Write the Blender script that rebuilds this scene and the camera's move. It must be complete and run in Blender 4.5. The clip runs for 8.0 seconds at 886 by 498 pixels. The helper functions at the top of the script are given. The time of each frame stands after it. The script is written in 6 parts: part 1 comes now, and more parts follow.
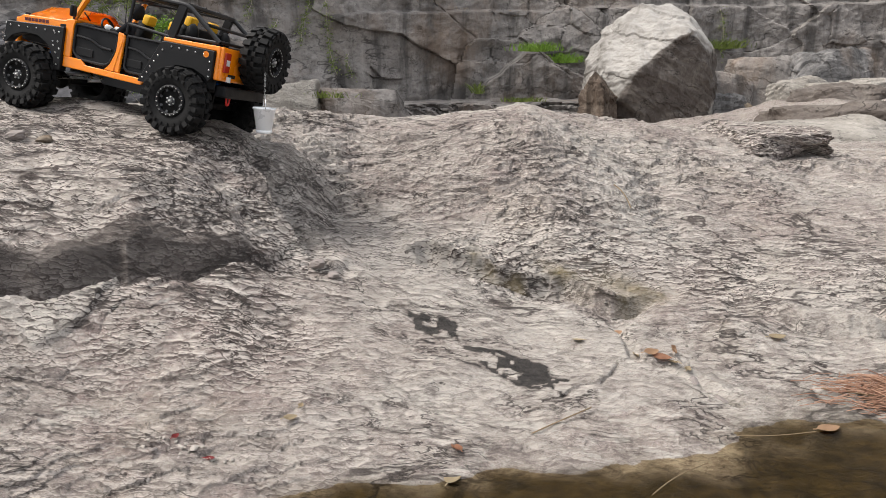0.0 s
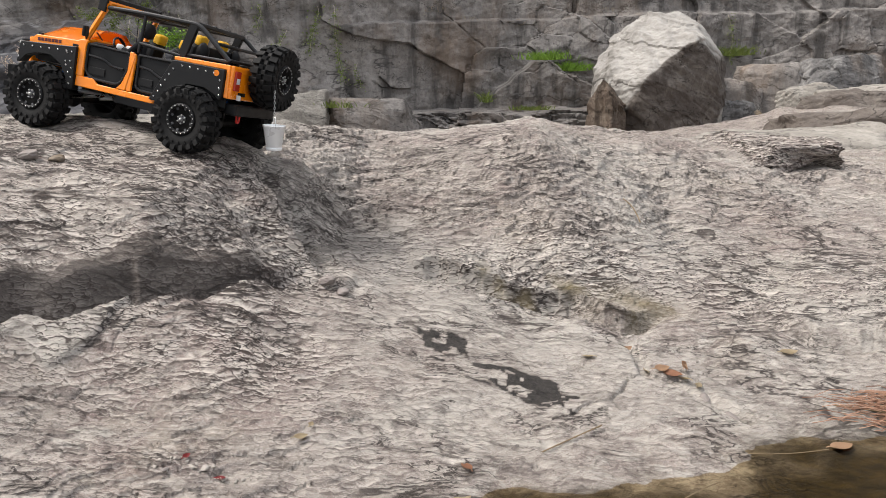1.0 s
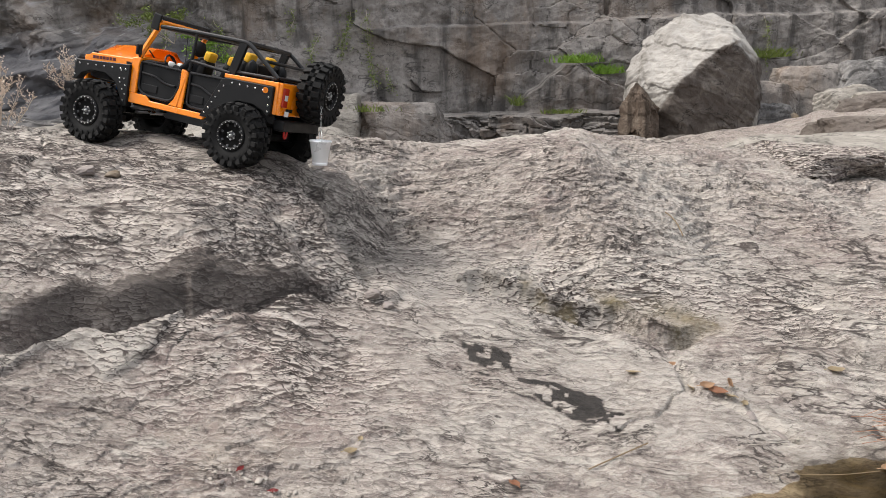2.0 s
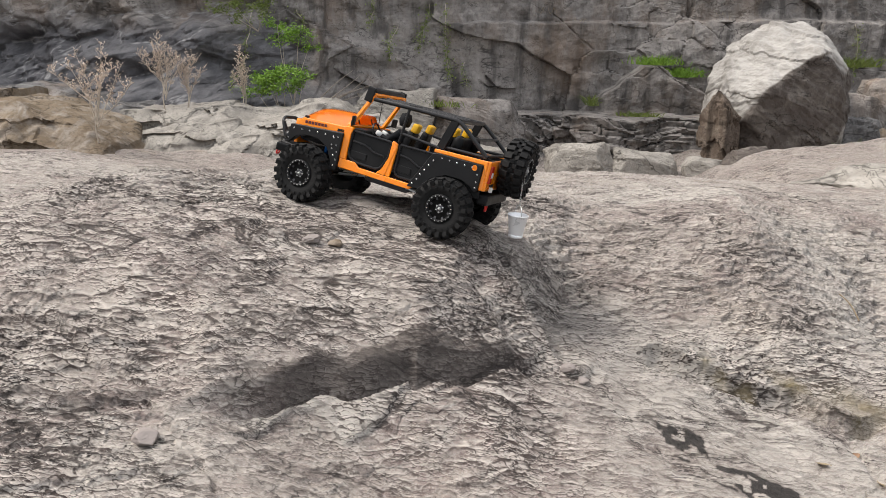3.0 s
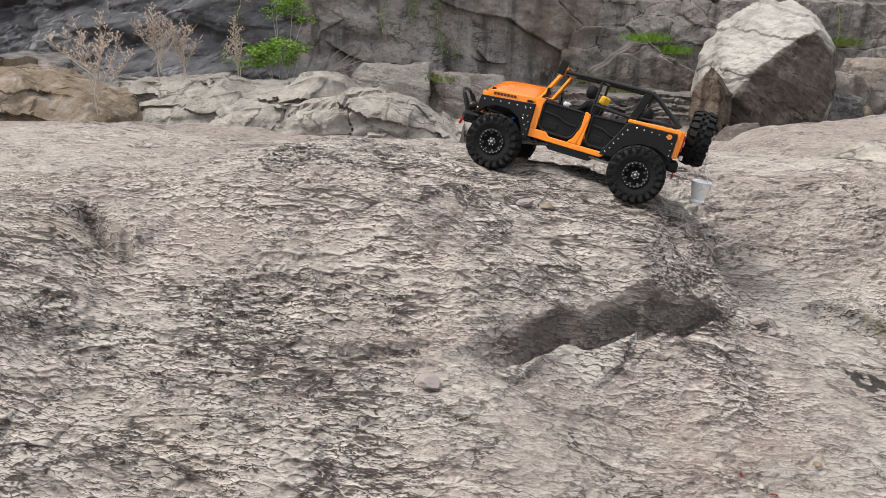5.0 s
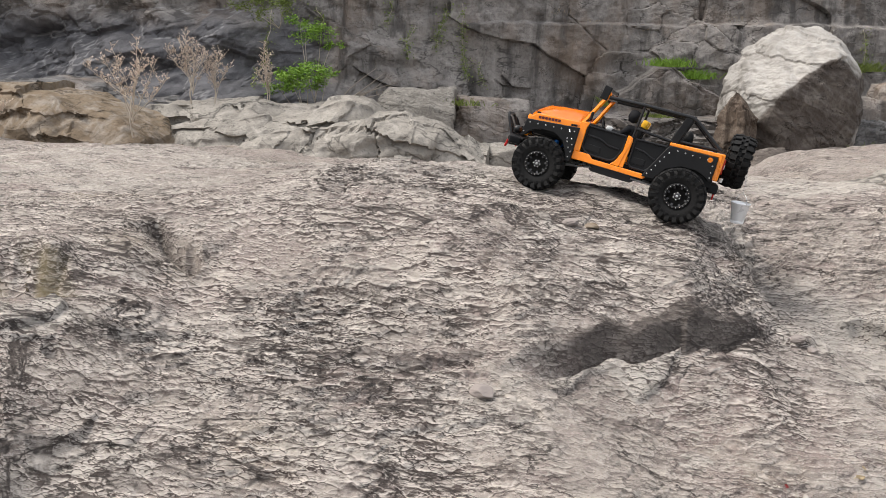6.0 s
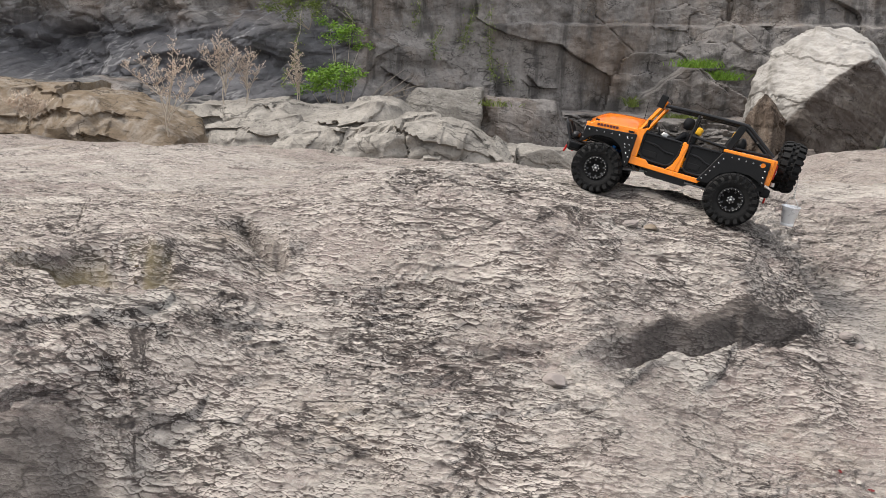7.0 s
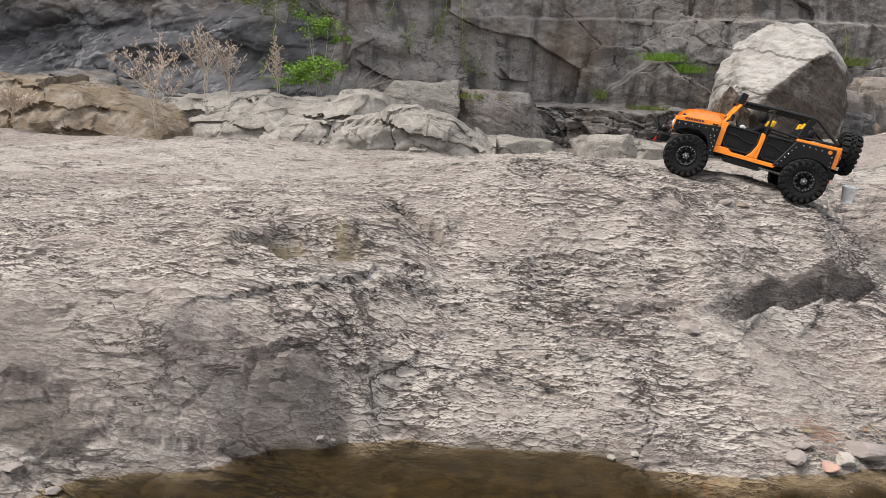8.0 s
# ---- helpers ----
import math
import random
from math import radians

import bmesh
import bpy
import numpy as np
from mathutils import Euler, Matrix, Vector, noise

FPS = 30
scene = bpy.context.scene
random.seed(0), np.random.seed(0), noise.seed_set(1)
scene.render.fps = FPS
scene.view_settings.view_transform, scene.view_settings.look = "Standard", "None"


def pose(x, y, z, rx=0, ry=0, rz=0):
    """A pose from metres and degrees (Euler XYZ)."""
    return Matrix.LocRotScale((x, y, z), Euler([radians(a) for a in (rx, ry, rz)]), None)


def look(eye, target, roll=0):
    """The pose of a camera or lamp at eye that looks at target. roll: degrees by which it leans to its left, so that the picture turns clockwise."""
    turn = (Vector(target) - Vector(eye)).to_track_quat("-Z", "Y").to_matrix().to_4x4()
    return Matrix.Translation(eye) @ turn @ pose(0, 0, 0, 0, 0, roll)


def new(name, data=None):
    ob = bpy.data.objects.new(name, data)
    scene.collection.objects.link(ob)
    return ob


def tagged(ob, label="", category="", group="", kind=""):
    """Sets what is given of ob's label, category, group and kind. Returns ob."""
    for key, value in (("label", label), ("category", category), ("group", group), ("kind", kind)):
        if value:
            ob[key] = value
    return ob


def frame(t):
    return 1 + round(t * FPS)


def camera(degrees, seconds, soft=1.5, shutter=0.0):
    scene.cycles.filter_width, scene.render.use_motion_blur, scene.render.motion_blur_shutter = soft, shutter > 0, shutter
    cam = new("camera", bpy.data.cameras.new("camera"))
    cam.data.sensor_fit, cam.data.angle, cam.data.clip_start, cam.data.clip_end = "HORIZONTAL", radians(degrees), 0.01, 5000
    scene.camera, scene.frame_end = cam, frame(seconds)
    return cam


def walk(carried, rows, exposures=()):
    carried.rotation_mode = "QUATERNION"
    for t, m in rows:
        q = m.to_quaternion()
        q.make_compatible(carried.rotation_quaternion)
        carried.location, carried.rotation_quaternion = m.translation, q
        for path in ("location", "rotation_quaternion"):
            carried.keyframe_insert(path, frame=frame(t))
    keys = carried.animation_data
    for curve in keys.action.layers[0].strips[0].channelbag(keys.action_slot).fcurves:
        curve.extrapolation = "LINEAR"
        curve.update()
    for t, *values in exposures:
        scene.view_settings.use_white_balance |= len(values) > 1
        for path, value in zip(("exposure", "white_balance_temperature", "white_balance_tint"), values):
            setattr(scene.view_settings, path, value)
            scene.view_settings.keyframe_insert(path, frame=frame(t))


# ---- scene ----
cam = camera(62.5, 8.0, soft=0.55)
PATH = [
    (0, (0.013, 0.0, 0.456), (-0.013, 1.951, 0.014), -0.1),
    (0.5, (0.011, 0.003, 0.461), (-0.021, 1.956, 0.029), -0.3),
    (1, (0.013, 0.001, 0.47), (-0.038, 1.956, 0.049), -0.5),
    (2.3, (-0.04, -0.009, 0.519), (-0.217, 1.94, 0.104), -0.3),
    (2.5, (-0.085, -0.012, 0.573), (-0.299, 1.93, 0.149), 0.2),
    (2.7, (-0.156, -0.037, 0.629), (-0.399, 1.899, 0.189), 0.8),
    (2.9, (-0.234, -0.056, 0.648), (-0.493, 1.876, 0.202), 1.5),
    (3, (-0.265, -0.07, 0.657), (-0.53, 1.859, 0.204), 1.7),
    (3.5, (-0.417, -0.109, 0.641), (-0.65, 1.817, 0.156), 2.7),
    (4, (-0.567, -0.162, 0.636), (-0.767, 1.76, 0.12), 2.8),
    (4.2, (-0.614, -0.181, 0.644), (-0.812, 1.738, 0.118), 2.6),
    (5.3, (-0.708, -0.238, 0.638), (-0.871, 1.692, 0.139), 2.3),
    (5.5, (-0.72, -0.254, 0.637), (-0.902, 1.678, 0.153), 2.2),
    (6, (-0.743, -0.286, 0.641), (-0.97, 1.648, 0.186), 2.4),
    (6.5, (-0.777, -0.328, 0.646), (-1.041, 1.601, 0.193), 2.4),
    (7, (-0.829, -0.395, 0.658), (-1.109, 1.531, 0.199), 2.5),
    (7.5, (-0.923, -0.539, 0.67), (-1.178, 1.391, 0.212), 2.9),
    (8, (-1.21, -0.695, 0.664), (-1.361, 1.242, 0.189), 2.5),
]
walk(cam, [(t, look(eye, target, roll)) for t, eye, target, roll in PATH], [(0, 0.50), (8, 0.50)])

# ---- world, sun ----
world = bpy.data.worlds.new("overcast_sky")
scene.world = world
world.use_nodes = True
wn, wl = world.node_tree.nodes, world.node_tree.links
wn.clear()
sky = wn.new("ShaderNodeTexSky")
sky.sky_type, sky.sun_disc = "NISHITA", False
sky.sun_elevation, sky.sun_rotation = radians(55), radians(-80)
sky.air_density, sky.dust_density, sky.ozone_density = 1.0, 6.0, 0.6
cloud = wn.new("ShaderNodeMixRGB")
cloud.inputs[0].default_value = 0.75
cloud.inputs[2].default_value = (7.2, 7.4, 7.8, 1)
back = wn.new("ShaderNodeBackground")
back.inputs[1].default_value = 0.13
# overcast: brightest overhead, dim towards the horizon
way = wn.new("ShaderNodeTexCoord")
split = wn.new("ShaderNodeSeparateXYZ")
rise = wn.new("ShaderNodeMapRange")
rise.inputs[1].default_value, rise.inputs[2].default_value, rise.inputs[3].default_value, rise.inputs[4].default_value = 0.0, 1.0, 0.35, 1.35
dome = wn.new("ShaderNodeMixRGB")
dome.blend_type, dome.inputs[0].default_value = "MULTIPLY", 1.0
wl.new(way.outputs["Generated"], split.inputs[0])
wl.new(split.outputs[2], rise.inputs[0])
wl.new(cloud.outputs[0], dome.inputs[1])
wl.new(rise.outputs[0], dome.inputs[2])
wout = wn.new("ShaderNodeOutputWorld")
wl.new(sky.outputs[0], cloud.inputs[1])
wl.new(dome.outputs[0], back.inputs[0])
wl.new(back.outputs[0], wout.inputs[0])

sun_data = bpy.data.lights.new("sun", "SUN")
sun_data.energy, sun_data.angle, sun_data.color = 3.1, radians(20), (1.0, 0.955, 0.905)
sun = new("sun", sun_data)
sun.matrix_world = look((-4.6, -0.7, 6.8), (0, 0, 0))


# ---- materials ----
def material(name):
    m = bpy.data.materials.new(name)
    m.use_nodes = True
    return m, m.node_tree.nodes, m.node_tree.links, m.node_tree.nodes["Principled BSDF"]


def noise_node(n, l, vec, scale, detail=6.0, rough=0.6, stretch=None, warp=0.0):
    t = n.new("ShaderNodeTexNoise")
    t.inputs["Scale"].default_value, t.inputs["Detail"].default_value = scale, detail
    t.inputs["Roughness"].default_value, t.inputs["Distortion"].default_value = rough, warp
    if stretch:
        mp = n.new("ShaderNodeMapping")
        mp.inputs["Scale"].default_value = stretch[:3]
        if len(stretch) > 3:
            mp.inputs["Rotation"].default_value = stretch[3:]
        l.new(vec, mp.inputs[0])
        vec = mp.outputs[0]
    l.new(vec, t.inputs["Vector"])
    return t.outputs["Fac"]


def noise_colour(n, l, vec, scale):
    t = n.new("ShaderNodeTexNoise")
    t.inputs["Scale"].default_value = scale
    l.new(vec, t.inputs["Vector"])
    return t.outputs["Color"]


def ramp(n, l, fac, *stops):
    r = n.new("ShaderNodeValToRGB")
    e = r.color_ramp.elements
    while len(e) < len(stops):
        e.new(0.5)
    for el, (p, c) in zip(e, stops):
        el.position = p
        el.color = (c, c, c, 1) if isinstance(c, (int, float)) else (*c, 1)
    l.new(fac, r.inputs[0])
    return r.outputs[0]


def mix(n, l, fac, a, b, mode="MIX"):
    m = n.new("ShaderNodeMixRGB")
    m.blend_type = mode
    for k, v in enumerate((fac, a, b)):
        sock = m.inputs[k]
        if isinstance(v, (int, float)):
            sock.default_value = (v, v, v, 1) if k else v
        elif isinstance(v, tuple):
            sock.default_value = (*v, 1)
        else:
            l.new(v, sock)
    return m.outputs[0]


def attr(n, name):
    a = n.new("ShaderNodeAttribute")
    a.attribute_name = name
    return a.outputs["Fac"]


def bump(n, l, p, *layers):
    last = None
    for fac, dist, strength in layers:
        b = n.new("ShaderNodeBump")
        b.inputs["Strength"].default_value, b.inputs["Distance"].default_value = strength, dist
        l.new(fac, b.inputs["Height"])
        if last:
            l.new(last, b.inputs["Normal"])
        last = b.outputs[0]
    l.new(last, p.inputs["Normal"])


def place(n):
    g = n.new("ShaderNodeNewGeometry")
    return g.outputs["Position"]


def local(n):
    return n.new("ShaderNodeTexCoord").outputs["Object"]


def scales(n, l, v, size, amount):
    """Overlapping flakes of rock: painted shade under their lips, the pale lips, and their height."""
    drift = mix(n, l, 0.9 * size, v, noise_colour(n, l, v, 0.5 / size), "ADD")
    m = n.new("ShaderNodeMapping")
    m.inputs["Scale"].default_value, m.inputs["Rotation"].default_value = (0.42 / size, 1.0 / size, 1.0 / size), (0, 0, -0.12)
    l.new(drift, m.inputs[0])
    near, edge = n.new("ShaderNodeTexVoronoi"), n.new("ShaderNodeTexVoronoi")
    edge.feature = "DISTANCE_TO_EDGE"
    for t in (near, edge):
        t.inputs["Scale"].default_value = 1.0
        l.new(m.outputs[0], t.inputs["Vector"])
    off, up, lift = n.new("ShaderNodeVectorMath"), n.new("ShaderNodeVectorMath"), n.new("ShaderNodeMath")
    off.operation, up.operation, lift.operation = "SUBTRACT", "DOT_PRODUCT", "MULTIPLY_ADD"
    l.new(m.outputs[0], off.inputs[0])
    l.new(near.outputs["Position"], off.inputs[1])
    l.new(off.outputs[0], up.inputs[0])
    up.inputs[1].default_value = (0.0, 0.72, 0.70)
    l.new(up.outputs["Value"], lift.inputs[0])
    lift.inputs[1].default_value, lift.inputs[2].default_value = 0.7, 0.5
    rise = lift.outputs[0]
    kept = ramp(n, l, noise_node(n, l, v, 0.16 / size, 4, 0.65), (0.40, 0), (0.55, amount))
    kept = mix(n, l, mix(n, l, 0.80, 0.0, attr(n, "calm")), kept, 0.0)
    # shade on each flake's upper edge, as cast by the lip above, put into colour
    lip_shade = mix(n, l, ramp(n, l, rise, (0.52, 0), (0.66, 1)), 0.0, ramp(n, l, edge.outputs["Distance"], (0.0, 1), (0.09, 0.95), (0.17, 0)))
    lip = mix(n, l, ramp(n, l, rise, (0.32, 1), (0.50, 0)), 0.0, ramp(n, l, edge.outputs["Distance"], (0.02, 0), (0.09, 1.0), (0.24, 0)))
    return mix(n, l, kept, 0.0, lip_shade), mix(n, l, kept, 0.0, lip), ramp(n, l, rise, (0.15, 1), (0.85, 0))


def slab_rock():
    """Weathered schist: pinkish grey laminae, pale lichen crusts, dark patina and painted shade, silt and algae where
    it is under water.
    """
    m, n, l, p = material("schist")
    v = place(n)
    lines = []
    lam = noise_node(n, l, v, 46, 8, 0.70, (0.52, 1.45, 1.8, 0, 0, -0.10), 1.3)
    big = noise_node(n, l, v, 4.2, 6, 0.62, (0.7, 1.2, 1.2), 0.8)
    mid = noise_node(n, l, v, 11, 7, 0.68, None, 0.7)
    fine = noise_node(n, l, v, 130, 8, 0.8)
    speck = noise_node(n, l, v, 420, 3, 0.7)
    flake = n.new("ShaderNodeTexVoronoi")
    flake.inputs["Scale"].default_value = 34
    wob = n.new("ShaderNodeMapping")
    wob.inputs["Scale"].default_value, wob.inputs["Rotation"].default_value = (0.55, 1.5, 1.5), (0, 0, -0.10)
    l.new(mix(n, l, 0.09, v, noise_colour(n, l, v, 14)), wob.inputs[0])
    l.new(wob.outputs[0], flake.inputs["Vector"])
    tone = n.new("ShaderNodeSeparateXYZ")
    l.new(flake.outputs["Color"], tone.inputs[0])
    col = mix(n, l, ramp(n, l, big, (0.40, 0), (0.60, 1)), (0.275, 0.212, 0.192), (0.365, 0.318, 0.284))
    plate = n.new("ShaderNodeTexVoronoi")
    plate.inputs["Scale"].default_value = 8.5
    l.new(wob.outputs[0], plate.inputs["Vector"])
    hue = n.new("ShaderNodeSeparateXYZ")
    l.new(plate.outputs["Color"], hue.inputs[0])
    col = mix(n, l, ramp(n, l, hue.outputs[0], (0.0, 0.5), (0.5, 0)), col, (0.215, 0.170, 0.152))
    col = mix(n, l, ramp(n, l, hue.outputs[1], (0.55, 0), (1.0, 0.5)), col, (0.44, 0.395, 0.345))
    col = mix(n, l, ramp(n, l, tone.outputs[0], (0.0, 0.55), (0.55, 0), (1.0, 0)), col, (0.175, 0.142, 0.130))
    col = mix(n, l, ramp(n, l, tone.outputs[1], (0.5, 0), (1.0, 0.75)), col, (0.46, 0.408, 0.358))
    col = mix(n, l, ramp(n, l, mid, (0.46, 0), (0.66, 0.8)), col, (0.430, 0.380, 0.336))
    col = mix(n, l, ramp(n, l, lam, (0.33, 0.7), (0.41, 0)), col, (0.120, 0.095, 0.085))
    col = mix(n, l, ramp(n, l, lam, (0.57, 0), (0.68, 0.6)), col, (0.56, 0.52, 0.47))
    col = mix(n, l, ramp(n, l, fine, (0.37, 0.95), (0.43, 0)), col, (0.085, 0.066, 0.057))
    col = mix(n, l, ramp(n, l, fine, (0.58, 0), (0.65, 0.9)), col, (0.56, 0.515, 0.462))
    col = mix(n, l, ramp(n, l, speck, (0.55, 0), (0.64, 0.6)), col, (0.54, 0.50, 0.455))
    ochre = noise_node(n, l, v, 3.6, 5, 0.6)
    col = mix(n, l, ramp(n, l, ochre, (0.57, 0), (0.72, 0.4)), col, (0.33, 0.26, 0.165))
    pale = mix(n, l, ramp(n, l, mid, (0.30, 0.2), (0.52, 1)), 0.0, attr(n, "pale"))
    col = mix(n, l, pale, col, (0.53, 0.49, 0.438))
    wisp = noise_node(n, l, v, 24, 7, 0.72, (0.8, 1.3, 1.3, 0, 0, -0.3), 1.6)
    crusts = mix(n, l, attr(n, "crust"), 0.0, ramp(n, l, wisp, (0.50, 0), (0.60, 0.85)))
    col = mix(n, l, crusts, col, (0.55, 0.51, 0.46))
    pits = mix(n, l, attr(n, "crust"), 0.0, ramp(n, l, wisp, (0.38, 0.8), (0.47, 0)))
    col = mix(n, l, pits, col, (0.14, 0.112, 0.102))
    # dark patina, and shade painted on steep faces, by one mask
    pat = mix(n, l, ramp(n, l, fine, (0.2, 0.55), (0.6, 1)), 0.0, attr(n, "patina_shade"))
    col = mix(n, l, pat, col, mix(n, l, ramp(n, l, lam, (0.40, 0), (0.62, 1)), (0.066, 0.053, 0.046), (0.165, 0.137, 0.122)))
    # overlapping scales: each has a pale lip below and painted shade under the lip above it
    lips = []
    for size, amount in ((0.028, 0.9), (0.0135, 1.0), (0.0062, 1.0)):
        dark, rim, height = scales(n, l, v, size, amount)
        col = mix(n, l, mix(n, l, mix(n, l, 0.85, 0.0, attr(n, "patina_shade")), rim, 0.0), col, (0.66, 0.60, 0.54))
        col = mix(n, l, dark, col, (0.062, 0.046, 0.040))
        lips.append((height, size))
    # thin dark partings between the laminae, broken along their way
    for scale, seed, amount in ((5, 0.02, 0.9), (13, 0.03, 0.8)):
        part_line = noise_node(n, l, v, scale, 5, 0.62, (0.5, 1.6, 1.9, 0.0, seed, -0.12 + seed), 0.5)
        keep = mix(n, l, ramp(n, l, noise_node(n, l, v, scale * 0.45, 3, 0.6), (0.48, 0), (0.57, amount)), 0.0, ramp(n, l, part_line, (0.480, 0), (0.496, 1), (0.504, 1), (0.514, 0)))
        col = mix(n, l, keep, col, (0.060, 0.048, 0.043))
        lines.append(keep)
    col = mix(n, l, mix(n, l, 0.55, 0.0, lines[1]), col, (0.040, 0.033, 0.029))
    wet = ramp(n, l, attr(n, "patina_shade"), (0.88, 0), (0.97, 1))
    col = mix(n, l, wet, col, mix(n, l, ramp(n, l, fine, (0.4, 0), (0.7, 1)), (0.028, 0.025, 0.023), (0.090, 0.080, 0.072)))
    crust = mix(n, l, ramp(n, l, mid, (0.33, 1), (0.60, 0.45)), 0.0, attr(n, "moss"))
    col = mix(n, l, crust, col, (0.205, 0.165, 0.088))
    silt = mix(n, l, ramp(n, l, wisp, (0.38, 0), (0.62, 1)), (0.022, 0.016, 0.006), (0.085, 0.060, 0.022))
    silt = mix(n, l, ramp(n, l, mid, (0.36, 0.8), (0.50, 0)), silt, (0.030, 0.022, 0.008))
    silt = mix(n, l, lines[0], silt, (0.012, 0.009, 0.004))
    silt = mix(n, l, lines[1], silt, (0.015, 0.011, 0.005))
    col = mix(n, l, attr(n, "bed"), col, silt)
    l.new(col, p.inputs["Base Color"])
    l.new(ramp(n, l, mid, (0.3, 0.66), (0.7, 0.9)), p.inputs["Roughness"])
    p.inputs["Specular IOR Level"].default_value = 0.3
    bump(n, l, p, (flake.outputs["Distance"], 0.006, 0.6), (lam, 0.006, 0.8), (fine, 0.004, 1.0), *((h, 0.34 * size, 0.9) for h, size in lips), (lines[0], -0.004, 0.8), (lines[1], -0.003, 0.8), (speck, 0.0012, 0.7))
    return m


def far_rock(name, dark, mid_c, light, scale=1.0, streaks=True):
    """Massive river-worn rock, coloured at the scale of metres, with rain streaks and cracks."""
    m, n, l, p = material(name)
    v = place(n)
    a = noise_node(n, l, v, 0.55 * scale, 6, 0.62, None, 0.5)
    b = noise_node(n, l, v, 3.2 * scale, 8, 0.68, None, 0.8)
    c = noise_node(n, l, v, 22 * scale, 6, 0.7)
    col = mix(n, l, ramp(n, l, a, (0.32, 0), (0.68, 1)), dark, mid_c)
    col = mix(n, l, ramp(n, l, b, (0.46, 0), (0.74, 0.85)), col, light)
    col = mix(n, l, ramp(n, l, c, (0.3, 0.6), (0.5, 0)), col, tuple(0.45 * q for q in dark))
    for k in (0.7, 2.2):
        crack = noise_node(n, l, v, k * scale, 5, 0.6, (0.6, 0.6, 1.3, 0.1 * k, 0.3, 0.2), 0.5)
        kept = ramp(n, l, noise_node(n, l, v, k * scale * 0.8, 3, 0.5), (0.45, 0), (0.55, 0.85))
        col = mix(n, l, mix(n, l, kept, 0.0, ramp(n, l, crack, (0.490, 0), (0.499, 1), (0.501, 1), (0.510, 0))), col, tuple(0.28 * q for q in dark))
    if streaks:
        s = noise_node(n, l, v, 2.2, 5, 0.6, (1.6, 1.6, 0.14))
        col = mix(n, l, ramp(n, l, s, (0.50, 0), (0.62, 0.75)), col, tuple(0.42 * q for q in dark))
        rust = noise_node(n, l, v, 0.9, 5, 0.65, (1.0, 1.0, 0.6))
        col = mix(n, l, ramp(n, l, rust, (0.50, 0), (0.68, 0.5)), col, (0.26, 0.185, 0.13))
        col = mix(n, l, ramp(n, l, s, (0.28, 0.5), (0.42, 0)), col, light)
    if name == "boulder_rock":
        # paler stone on the upper-left facets, with the light they catch painted in
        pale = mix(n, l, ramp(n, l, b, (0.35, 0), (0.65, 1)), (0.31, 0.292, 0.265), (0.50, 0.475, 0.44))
        col = mix(n, l, mix(n, l, 0.85, 0.0, attr(n, "pale_lit")), col, pale)
    if name == "cliff_rock":
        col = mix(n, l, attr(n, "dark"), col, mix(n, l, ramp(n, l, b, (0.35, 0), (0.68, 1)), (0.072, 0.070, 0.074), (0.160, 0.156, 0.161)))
        col = mix(n, l, mix(n, l, 0.75, 0.0, attr(n, "vein")), col, (0.36, 0.35, 0.345))
    l.new(col, p.inputs["Base Color"])
    p.inputs["Roughness"].default_value = 0.85
    p.inputs["Specular IOR Level"].default_value = 0.25
    bump(n, l, p, (b, 0.07 / scale, 0.5), (c, 0.010 / scale, 0.55))
    return m


def plain(name, colour, rough=0.5, metal=0.0, spec=0.5, grain=200.0, vary=0.25, relief=0.0004, coat=0.0):
    """A small-scale painted, moulded or metal surface with slight unevenness and dust."""
    m, n, l, p = material(name)
    v = local(n)
    a = noise_node(n, l, v, grain, 5, 0.65)
    b = noise_node(n, l, v, grain * 0.12, 4, 0.6)
    col = mix(n, l, ramp(n, l, b, (0.3, vary), (0.7, 0)), colour, tuple(0.55 * q for q in colour))
    col = mix(n, l, ramp(n, l, a, (0.62, 0), (0.8, vary)), col, tuple(min(1, 1.3 * q + 0.03) for q in colour))
    l.new(col, p.inputs["Base Color"])
    l.new(ramp(n, l, b, (0.3, max(0.03, rough - 0.1)), (0.7, min(1, rough + 0.12))), p.inputs["Roughness"])
    p.inputs["Metallic"].default_value, p.inputs["Specular IOR Level"].default_value = metal, spec
    p.inputs["Coat Weight"].default_value = coat
    if relief:
        bump(n, l, p, (a, relief, 0.6))
    return m


def foliage(name, a, b):
    m, n, l, p = material(name)
    g = n.new("ShaderNodeNewGeometry")
    col = mix(n, l, g.outputs["Random Per Island"], a, b)
    l.new(col, p.inputs["Base Color"])
    p.inputs["Roughness"].default_value = 0.55
    p.inputs["Specular IOR Level"].default_value = 0.3
    p.inputs["Transmission Weight"].default_value = 0.0
    p.inputs["Subsurface Weight"].default_value = 0.0
    return m


